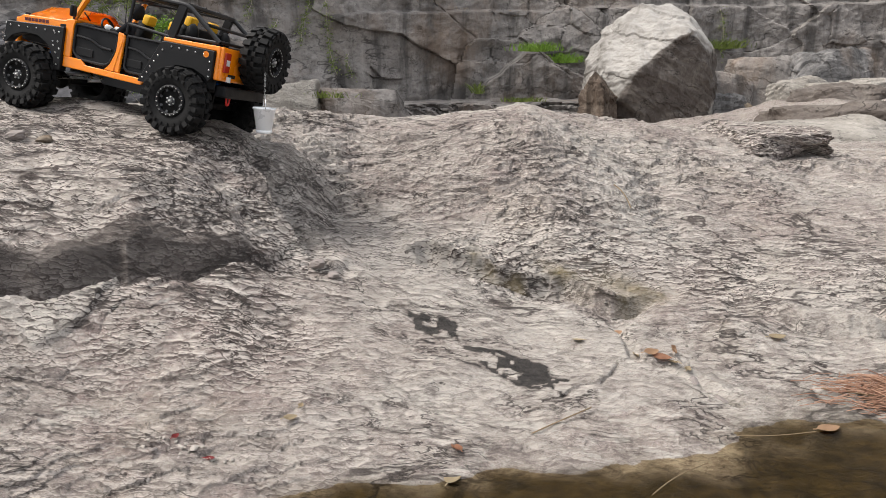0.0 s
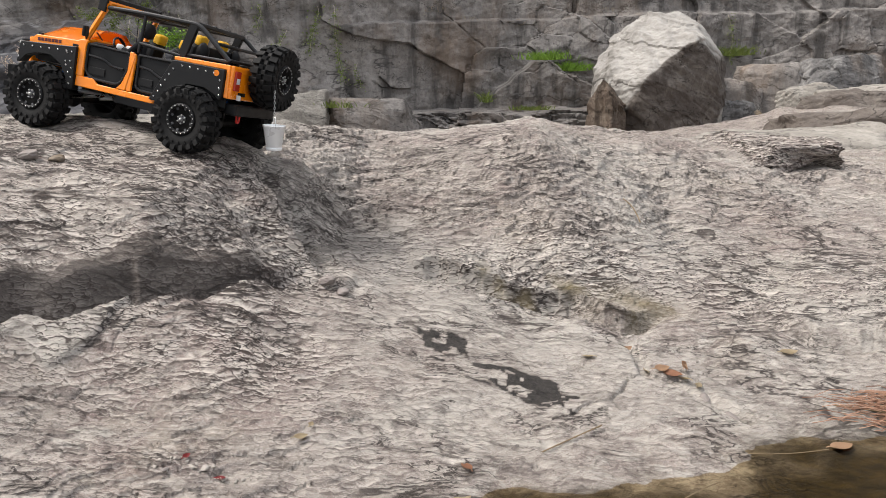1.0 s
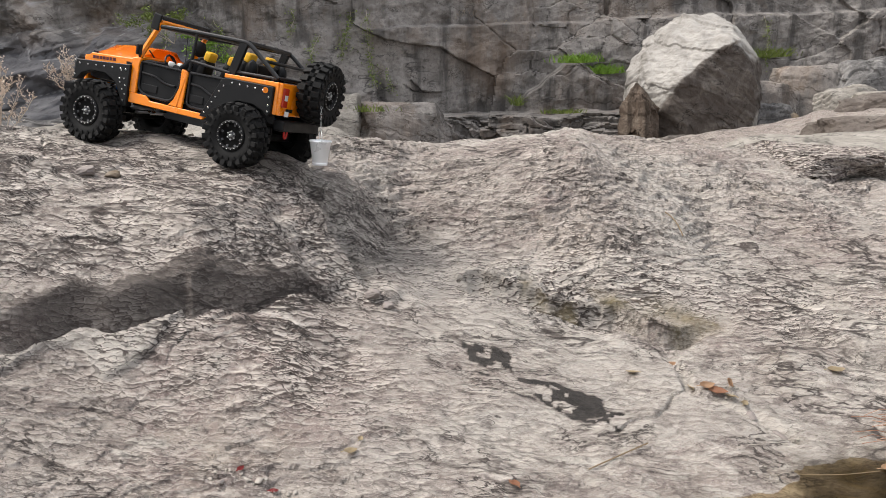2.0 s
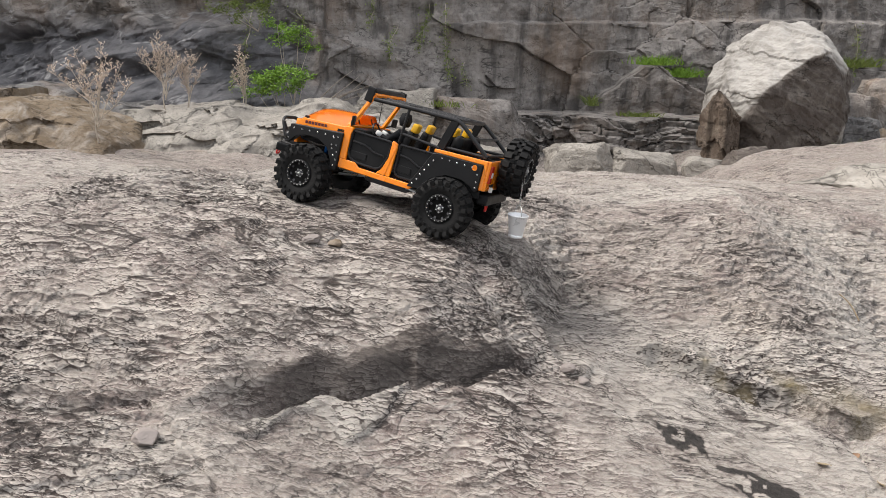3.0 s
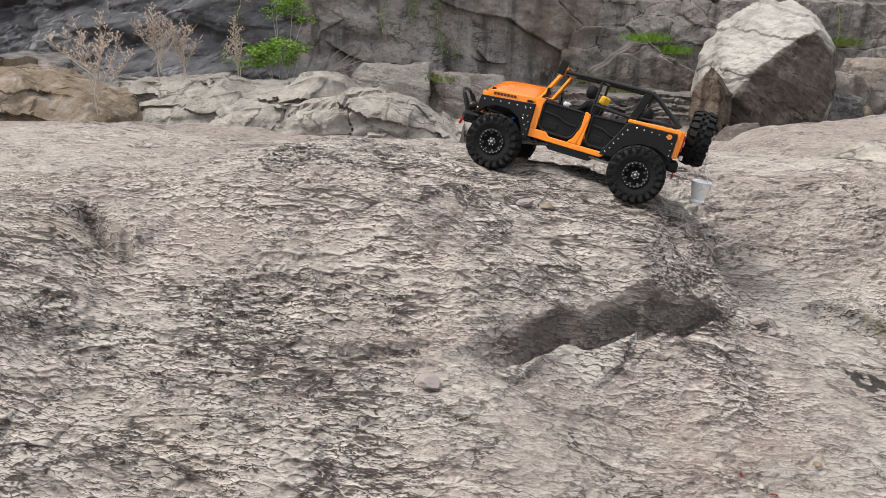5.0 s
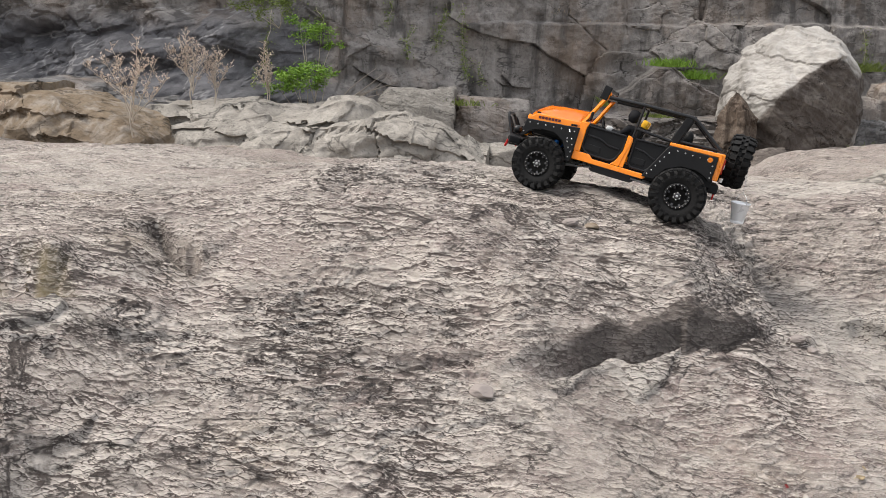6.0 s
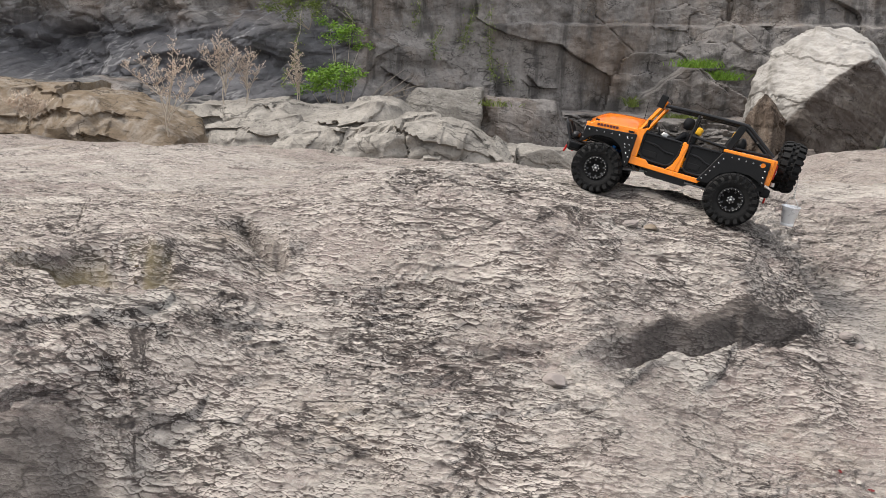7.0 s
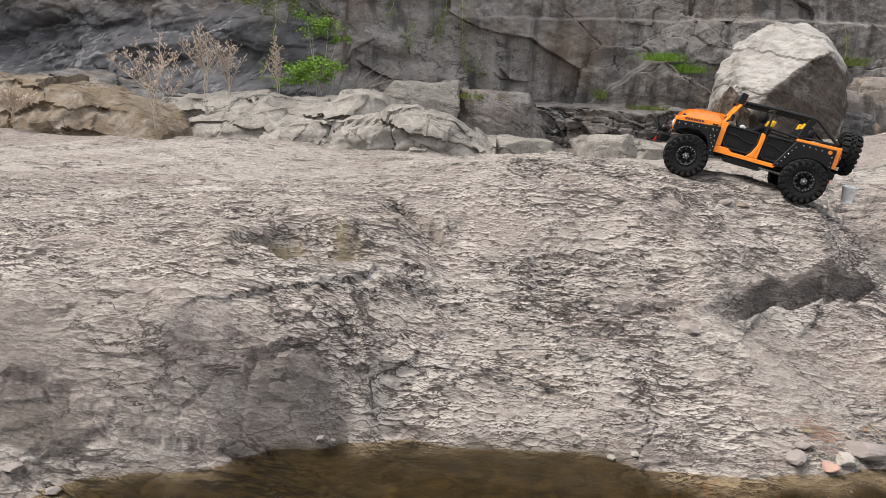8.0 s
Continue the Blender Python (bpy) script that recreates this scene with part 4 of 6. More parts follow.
BOX = [((0, 0, 1), 0.62), ((0, -1, 0.12), 0.60), ((0.95, -0.2, 0.1), 0.66), ((-0.95, -0.25, 0.15), 0.66), ((0, 0, -1), 0.6), ((0.4, -0.6, 0.7), 0.70), ((-0.5, -0.45, 0.75), 0.72), ((0, 1, 0), 0.7)]


def river_rock(name, mat, x, y, bottom, width, height, seed, label, depth=1.0, turn=0.0, lean=0.0):
    """A jointed block of the shelf or a loose stone, standing on the river bed."""
    pick = random.Random(seed)
    planes = [((n[0] + pick.uniform(-0.2, 0.2), n[1] + pick.uniform(-0.2, 0.2), n[2] + pick.uniform(-0.15, 0.15)), d * pick.uniform(0.88, 1.12)) for n, d in BOX] + [((pick.gauss(0, 1), -abs(pick.gauss(0, 1)), pick.gauss(0.3, 0.8)), pick.uniform(0.58, 0.8)) for _ in range(6)]
    ob = facet_rock(name, mat, (width * 0.74, width * 0.60 * depth, height * 0.80), planes, seed, 6 if width > 1 else 5, 0.075, 0.06, 1.5, 0.05 if width > 1 else 0.08)
    ob.matrix_world = pose(x, y, bottom + 0.49 * height, 0, lean, turn)
    return tagged(ob, label, "rock", "river rocks")


for k, (mat, x, y, bottom, w, h, depth, turn, lean, label) in enumerate([
        (PALE_ROCK, -2.55, 10.9, -0.45, 1.25, 0.90, 0.5, 0, 0, "grey stepped block at the cliff's foot"),
        (CLIFF, -1.45, 11.2, -0.45, 1.3, 0.80, 0.5, 6, 0, "grey stepped block at the cliff's foot"),
        (PALE_ROCK, 1.10, 10.1, -0.64, 0.74, 0.40, 0.5, 8, 6, "white angular loose stone on the river bed"),
        (PALE_ROCK, 1.74, 9.9, -0.62, 0.46, 0.38, 0.6, -14, 0, "small pale loose stone on the river bed"),
        (BOULDER, 2.30, 9.7, -0.42, 0.50, 0.30, 0.7, 10, 0, "grey stone wedged under the boulder"),
        (PALE_ROCK, 0.10, 9.4, -0.64, 0.72, 0.52, 0.5, -14, -14, "tilted pale slab of stone on the river bed"),
        (PALE_ROCK, -0.95, 9.6, -0.66, 0.85, 0.46, 0.5, 12, 4, "pale loose stone on the river bed"),
        (TAN_ROCK, 4.22, 11.0, -0.30, 0.50, 0.46, 0.8, 0, 0, "small tan stone beside the boulder"),
        (BOULDER, 3.55, 6.5, -0.35, 1.4, 0.62, 0.8, -12, -4, "broad grey rock on the river bed"),
        (PALE_ROCK, 5.40, 9.8, -0.10, 1.2, 0.62, 0.7, 6, 0, "pale angular rock on the river bed"),
        (PALE_ROCK, 2.35, 4.6, -0.15, 1.1, 0.34, 0.9, 18, 2, "low pale slab of stone on the river bed"),
        (CLIFF, 4.30, 11.7, -0.25, 0.95, 0.85, 0.6, 20, 6, "grey broken block at the cliff's foot"),
        (CLIFF, 4.95, 11.9, -0.10, 0.85, 1.00, 0.6, -14, -5, "grey broken block at the cliff's foot"),
        (DARK_ROCK, 4.15, 11.0, -0.35, 0.60, 0.62, 0.8, 35, 10, "dark angular broken block at the cliff's foot"),
        (PALE_ROCK, 5.15, 10.9, 0.05, 0.80, 0.50, 0.7, 24, -8, "pale angular rock fallen from the cliff"),
        (DARK_ROCK, 5.9, 11.6, -0.10, 1.1, 1.05, 0.7, 10, 4, "dark angular broken block at the cliff's foot"),
        (BOULDER, 4.4, 8.2, -0.30, 1.1, 0.75, 0.9, 30, 0, "grey angular rock on the river bed")]):
    river_rock("river_rock", mat, x, y, bottom, w, h, 400 + 7 * k, label, depth, turn, lean)

def rock_shelf(name, mat, label, front, top, floor, back, seed, layer=0.11, joint=0.9, slope=0.06):
    """A jointed, layered shelf of bedrock. front: (x, y) along its foot; top: (x, z) along its lip; it runs back to the depth given."""
    fx, fy = np.array(front).T
    tx, tz = np.array(top).T
    gx = np.arange(fx[0], fx[-1] + 0.001, 0.022)
    rise, run = np.linspace(0, 1, 30), np.linspace(0, 1, 34)[1:]
    u = np.concatenate([rise, np.ones(len(run)), [1.0]])
    r = np.concatenate([np.zeros(len(rise)), run**1.6, [1.0]])
    x, u = np.meshgrid(gx, u)
    r = np.repeat(r[:, None], len(gx), 1)
    w = x + 0.10 * fbm(x * 1.4, u * 2, 3, seed) + 0.10 * r
    e, i, dx, dy = cells(w / joint, 0.35 * u + r * back / (1.3 * joint) + 0.2 * w, seed + 5)
    e = e + 0.10 * smooth(0.2, -0.3, fbm(x * 1.1, r * 2, 2, seed + 3))
    lip = np.interp(w, tx, tz) + 0.10 * (i - 0.5) * joint + 0.03 * fbm(x * 2.5, r * 3, 3, seed + 7)
    z = floor + (lip - floor) * u
    lay = z / layer + 0.8 * fbm(x * 0.8, u * 1.5, 3, seed + 9) + 0.35 * w
    step = lay - np.floor(lay)
    c = cells(w / (0.6 * joint), np.floor(lay) + 0.5, seed + 11)
    y = np.interp(w, fx, fy) + 0.20 * u + 0.13 * (i - 0.5) + 0.045 * (c[1] - 0.5) + 0.07 * step * (1 - r) + 0.05 * fbm(x * 3, z * 5, 3, seed + 13)
    y = y + 0.14 * smooth(0.75, 1.0, u) * (r < 1e-6) + 0.14 * (r > 0) + 0.04 * smooth(0.035, 0.0, e) + back * r
    terr = z + slope * back * r + 0.012 * (c[1] - 0.5) * (r > 0) * smooth(0, 0.1, r)
    z = terr - 0.025 * smooth(0.03, 0.0, e) + 0.012 * fbm(x * 7, y * 7, 3, seed + 15)
    z[-1] = floor
    z[:, 0], z[:, -1] = np.minimum(z[:, 0], floor + 0.02), np.minimum(z[:, -1], floor + 0.02)
    return tagged(sheet(name, x, y, z, mat, None, False), label, "rock", "river rocks")


rock_shelf("rock_shelf", TAN_ROCK, "broad tan layered rock shelf below the cliff", [(-9.6, 7.6), (-7.4, 7.5), (-6.2, 7.35), (-5.6, 7.3), (-5.0, 7.2)], [(-9.6, 0.28), (-7.4, 0.22), (-6.9, 0.27), (-6.3, 0.23), (-5.9, 0.13), (-5.5, 0.03), (-5.0, -0.25)], -0.60, 1.2, 811, 0.24, 1.7)
rock_shelf("rock_shelf", DARK_ROCK, "grey flat-topped rock shelf below the cliff", [(-10.5, 8.9), (-8.0, 9.0), (-6.4, 8.8), (-5.4, 9.0), (-4.9, 9.3)], [(-10.5, 0.40), (-8.6, 0.36), (-7.8, 0.39), (-7.1, 0.32), (-6.5, 0.25), (-5.9, 0.17), (-4.9, 0.05)], -0.55, 1.3, 823, 0.20, 1.8)
rock_shelf("rock_shelf", PALE_ROCK, "pale grey jointed ledge of rock on the river bed", [(-5.95, 8.8), (-5.0, 8.75), (-4.2, 8.9), (-3.6, 9.1), (-3.0, 9.3)], [(-5.95, 0.12), (-5.4, 0.13), (-5.0, 0.17), (-4.6, 0.21), (-4.0, 0.18), (-3.0, 0.15)], -0.55, 1.0, 837, 0.34, 0.75)
rock_shelf("rock_shelf", PALE_ROCK, "long pale water-worn slab on the river bed", [(-5.6, 8.1), (-4.6, 8.1), (-3.9, 8.25), (-3.2, 8.35), (-2.6, 8.6)], [(-5.6, -0.20), (-5.3, -0.13), (-4.6, -0.02), (-4.0, 0.09), (-3.55, 0.18), (-3.2, 0.29), (-2.9, 0.24), (-2.6, 0.0)], -0.60, 0.75, 853, 0.45, 1.9, 0.16)
rock_shelf("rock_shelf", PALE_ROCK, "low cracked blocks of pale rock on the river bed", [(-4.3, 7.95), (-3.7, 7.9), (-3.0, 8.0), (-2.0, 8.3), (-1.3, 8.6)], [(-4.3, -0.22), (-3.8, -0.08), (-3.3, -0.02), (-2.7, 0.12), (-2.3, 0.16), (-1.8, 0.02), (-1.3, -0.3)], -0.60, 0.6, 871, 0.40, 0.70, 0.10)

jut = facet_rock("rock_outcrop", SCHIST, (0.21, 0.17, 0.078), [((-0.25, -0.45, 0.86), 0.70), ((0.1, 0.1, 1), 0.74), ((0.92, -0.3, 0.15), 0.80), ((0.45, -0.75, -0.45), 0.62), ((-0.1, -0.95, 0.0), 0.72), ((-0.8, -0.4, 0.4), 0.70), ((0, 0, -1), 0.8)], 331, 6, 0.12, 0.04, 1.1, 0.16)
jut.matrix_world = pose(0.89, 2.05, 0.292, 0, 3, 10)
tagged(jut, "jutting knob of pale layered rock on the crest", "rock")

# ---- the model car ----
ORANGE = plain("orange_paint", (0.98, 0.27, 0.005), 0.20, 0.0, 0.5, 150, 0.06, 0.0, 1.0)
BLACK = plain("black_plastic", (0.006, 0.006, 0.0065), 0.5, 0.0, 0.28, 260, 0.2, 0.0002)
SATIN = plain("black_tube_paint", (0.010, 0.010, 0.011), 0.38, 0.0, 0.35, 260, 0.2, 0.0001)
RUBBER = plain("tyre_rubber", (0.0085, 0.0082, 0.008), 0.75, 0.0, 0.25, 120, 0.5, 0.0008)
STEEL = plain("bright_steel", (0.62, 0.62, 0.61), 0.28, 1.0, 0.5, 300, 0.2, 0.0001)
ZINC = plain("galvanised_tin", (0.95, 0.955, 0.96), 0.30, 0.15, 0.5, 90, 0.12, 0.0001)
YELLOW = plain("yellow_vinyl", (0.85, 0.46, 0.015), 0.45, 0.0, 0.5, 200, 0.12, 0.0002)
BLUE = plain("blue_anodised", (0.01, 0.09, 0.28), 0.3, 0.8, 0.5, 200, 0.1, 0.0)
RED = plain("red_plastic", (0.60, 0.02, 0.015), 0.35, 0.0, 0.5, 200, 0.1, 0.0)
LAMP_RED = plain("red_lens", (0.42, 0.03, 0.012), 0.15, 0.0, 0.6, 200, 0.05, 0.0)
LAMP_WHITE = plain("clear_lens", (0.62, 0.62, 0.6), 0.12, 0.0, 0.6, 200, 0.05, 0.0)
CLOTH = plain("black_cloth", (0.016, 0.016, 0.018), 0.9, 0.0, 0.2, 400, 0.3, 0.0006)
WHITE = plain("white_cloth", (0.66, 0.66, 0.64), 0.8, 0.0, 0.3, 300, 0.2, 0.0004)
RIM_GREY = plain("rim_grey", (0.075, 0.075, 0.078), 0.4, 0.3, 0.5, 200, 0.2, 0.0001)
GUNMETAL = plain("dull_bolt_steel", (0.50, 0.50, 0.49), 0.4, 0.6, 0.5, 300, 0.2, 0.0001)
LETTER = plain("dark_red_print", (0.10, 0.012, 0.010), 0.4, 0.0, 0.5, 200, 0.1, 0.0)
GREY = plain("grey_plastic", (0.035, 0.035, 0.037), 0.45, 0.0, 0.5, 260, 0.2, 0.0002)


def part(name, bm, mat, parent, label="", shade=True):
    me = bpy.data.meshes.new(name)
    bmesh.ops.recalc_face_normals(bm, faces=bm.faces)
    bm.to_mesh(me)
    bm.free()
    me.materials.append(mat)
    if shade:
        for p in me.polygons:
            p.use_smooth = False
    ob = new(name, me)
    ob.parent = parent
    return tagged(ob, label) if label else ob


def block(size, at, bevel=0.0015, turn=(0, 0, 0), bm=None):
    """A box with worn edges, in a bmesh of its own or added to one."""
    tmp = bmesh.new()
    bmesh.ops.create_cube(tmp, size=1.0)
    bmesh.ops.scale(tmp, vec=size, verts=tmp.verts)
    if bevel:
        bmesh.ops.bevel(tmp, geom=tmp.edges[:], offset=min(bevel, 0.45 * min(size)), segments=2, affect="EDGES", profile=0.6)
    bmesh.ops.transform(tmp, matrix=pose(*at, *turn), verts=tmp.verts)
    return join(bm, tmp)


def join(bm, tmp):
    if bm is None:
        return tmp
    me = bpy.data.meshes.new("tmp")
    tmp.to_mesh(me)
    tmp.free()
    bm.from_mesh(me)
    bpy.data.meshes.remove(me)
    return bm


def plate(points, y0, y1, bevel=0.0012, bm=None):
    """A side profile, (x, z) points, carried across from y0 to y1."""
    tmp = bmesh.new()
    face = tmp.faces.new([tmp.verts.new((x, y0, z)) for x, z in points])
    ext = bmesh.ops.extrude_face_region(tmp, geom=[face])
    bmesh.ops.translate(tmp, vec=(0, y1 - y0, 0), verts=[v for v in ext["geom"] if isinstance(v, bmesh.types.BMVert)])
    bmesh.ops.recalc_face_normals(tmp, faces=tmp.faces)
    if bevel:
        bmesh.ops.bevel(tmp, geom=tmp.edges[:], offset=min(bevel, 0.4 * abs(y1 - y0)), segments=1, affect="EDGES")
    return join(bm, tmp)


def tube(points, radius, sides=10, bm=None, closed=False):
    """A round bar bent along points."""
    bm = bm or bmesh.new()
    pts = [Vector(p) for p in points]
    rings = []
    for k, p in enumerate(pts):
        a = pts[k - 1] if k or closed else p
        b = pts[(k + 1) % len(pts)] if k < len(pts) - 1 or closed else p
        way = (b - a).normalized()
        side = way.cross(Vector((0.31, 0.17, 0.93))).normalized()
        up = side.cross(way)
        r = radius[k] if isinstance(radius, (list, tuple)) else radius
        rings.append([bm.verts.new(p + r * (math.cos(q) * side + math.sin(q) * up)) for q in [2 * math.pi * s / sides for s in range(sides)]])
    for k in range(len(rings) if closed else len(rings) - 1):
        ra, rb = rings[k], rings[(k + 1) % len(rings)]
        for s in range(sides):
            bm.faces.new((ra[s], ra[(s + 1) % sides], rb[(s + 1) % sides], rb[s])).smooth = True
    if not closed:
        bm.faces.new(rings[0][::-1])
        bm.faces.new(rings[-1])
    return bm


def rounded(points, r=0.006, steps=3):
    """Rounds the bends of a line of points."""
    pts = [Vector(p) for p in points]
    out = [pts[0]]
    for a, b, c in zip(pts, pts[1:], pts[2:]):
        u, w = (a - b), (c - b)
        m = min(r, 0.45 * u.length, 0.45 * w.length)
        p, q = b + u.normalized() * m, b + w.normalized() * m
        for s in range(steps + 1):
            t = s / steps
            out.append((1 - t) ** 2 * p + 2 * t * (1 - t) * b + t * t * q)
    return out + [pts[-1]]


def lathe(profile, sides=40, axis_turn=None, bm=None):
    """Turns (radius, height) points about the Y axis."""
    tmp = bmesh.new()
    rings = []
    for r, h in profile:
        rings.append([tmp.verts.new((r * math.cos(q), h, r * math.sin(q))) for q in [2 * math.pi * s / sides for s in range(sides)]])
    for ra, rb in zip(rings, rings[1:]):
        for s in range(sides):
            tmp.faces.new((ra[s], ra[(s + 1) % sides], rb[(s + 1) % sides], rb[s])).smooth = True
    for ring in (rings[0], rings[-1]):
        if (ring[0].co - ring[len(ring) // 2].co).length > 1e-5:
            tmp.faces.new(ring)
    if axis_turn:
        bmesh.ops.transform(tmp, matrix=axis_turn, verts=tmp.verts)
    return join(bm, tmp)


def smooth_part(ob):
    for p in ob.data.polygons:
        p.use_smooth = True
    return ob


TR, TW = 0.058, 0.046
AXLE = {0.1525: TR - 0.010, -0.1525: TR + 0.009}


def tyre_mesh():
    """A lugged crawler tyre, its outer face towards +Y."""
    h = TW / 2
    bm = lathe([(0.0255, h * 0.72), (0.030, h * 0.86), (0.043, h * 0.98), (0.0505, h * 0.92), (0.0535, h * 0.72), (0.0540, 0), (0.0535, -h * 0.72),
                (0.0505, -h * 0.92), (0.043, -h * 0.98), (0.030, -h * 0.86), (0.0255, -h * 0.72), (0.0255, h * 0.72)], 44)
    n = 20
    for k in range(n):
        a = 2 * math.pi * k / n
        for side in (1, -1):
            q = a + (math.pi / n if side < 0 else 0)
            m = pose(0, 0, 0, 0, -math.degrees(q), 0)
            for size, at, turn in (((0.0072, 0.0150, 0.0105), (0.0545, side * 0.0135, 0), (0, 0, side * 12)),
                                   ((0.0060, 0.0085, 0.0080), (0.0545, side * 0.0040, 0.0085), (0, 0, -side * 18)),
                                   ((0.0100, 0.0030, 0.0088), (0.0490, side * (h * 0.98), 0.001), (0, 0, side * 14)),
                                   ((0.0060, 0.0022, 0.0050), (0.0405, side * (h * 1.0), 0.006), (0, 0, 0))):
                tmp = block(size, at, 0.0009, turn)
                bmesh.ops.transform(tmp, matrix=m, verts=tmp.verts)
                bm = join(bm, tmp)
    return bm


def wheel(name, at, turn, parent, spare=False):
    """Black wheel with a riveted ring: dish first, then what it carries."""
    h = TW / 2
    dish = lathe([(0.0255, h * 0.70), (0.0245, h * 0.74), (0.0235, h * 0.55), (0.0215, h * 0.20), (0.0120, h * 0.26), (0.0095, h * 0.55), (0.0, h * 0.58)], 36)
    rim = part(name, dish, BLACK, parent, "black dished wheel with lugged rubber tyre", False)
    rim.matrix_basis = pose(*at, *turn)
    if "tyre" not in MESHES:
        t = part("tyre", tyre_mesh(), RUBBER, rim, "", False)
        r = part("beadlock_ring", lathe([(0.0275, h * 0.70), (0.0275, h * 0.84), (0.0262, h * 0.92), (0.0218, h * 0.92), (0.0213, h * 0.82), (0.0213, h * 0.66)], 40), BLACK, rim, "", False)
        b = bmesh.new()
        for k in range(20):
            q = 2 * math.pi * k / 20
            b = lathe([(0.0, 0.0014), (0.0009, 0.0012), (0.0011, 0.0)], 6, pose(0.0242 * math.cos(q), h * 0.92, 0.0242 * math.sin(q)), b)
        g = part("ring_bolts", b, GUNMETAL, rim, "dull steel bolt heads", False)
        c = bmesh.new()
        for k in range(6):
            q = 2 * math.pi * k / 6
            c = lathe([(0.0, 0.0025), (0.0014, 0.0022), (0.0015, 0.0)], 6, pose(0.0072 * math.cos(q), h * 0.72, 0.0072 * math.sin(q)), c)
        c = lathe([(0.0, 0.0060), (0.0026, 0.0050), (0.0030, 0.0)], 8, pose(0, h * 0.70, 0), c)
        n = part("hub_nut", c, GUNMETAL, rim, "steel wheel nut", False)
        sp = bmesh.new()
        for k in range(8):
            tmp = block((0.0140, 0.0040, 0.0046), (0.0158, h * 0.62, 0), 0.0010, (0, 0, 14))
            bmesh.ops.transform(tmp, matrix=pose(0, 0, 0, 0, 45 * k, 0), verts=tmp.verts)
            sp = join(sp, tmp)
        sp = lathe([(0.0, h * 0.74), (0.0080, h * 0.72), (0.0105, h * 0.60)], 20, None, sp)
        s = part("spoke_star", sp, RIM_GREY, rim, "dark grey eight-spoke star", False)
        MESHES.update(spoke_star=s.data, tyre=t.data, beadlock_ring=r.data, ring_bolts=g.data, hub_nut=n.data)
    else:
        for key, label in (("spoke_star", "dark grey eight-spoke star"), ("tyre", ""), ("beadlock_ring", ""), ("ring_bolts", "dull steel bolt heads"), ("hub_nut", "steel wheel nut")):
            ob = new(key, MESHES[key])
            ob.parent = rim
            tagged(ob, label)
    return rim


MESHES = {}


def seat(at, parent, mats=(BLACK, YELLOW), bench=False):
    """Bucket seat: shell, back, striped cushion and two-piece headrest."""
    w = 0.034
    x, y, z = at
    s = part("seat", block((0.044, w, 0.016), (x, y, z + 0.008), 0.005), BLACK, parent, "black seat with yellow inserts")
    b = part("backrest", block((0.016, w, 0.062), (x - 0.026, y, z + 0.042), 0.006, (0, -14, 0)), BLACK, s)
    for k in range(3):
        part("cushion_roll", block((0.030, 0.020, 0.0070), (x + 0.003, y, z + 0.0185), 0.003, (0, -4, 0)) if k == 0 else
             block((0.0060, 0.020, 0.012), (x - 0.0165 - 0.0032 * k, y, z + 0.014 + 0.0135 * k), 0.0028, (0, -14, 0)), YELLOW, s, "yellow padded roll")
    part("headrest", block((0.013, 0.026, 0.018), (x - 0.037, y, z + 0.080), 0.004, (0, -14, 0)), YELLOW, s, "yellow headrest")
    return s


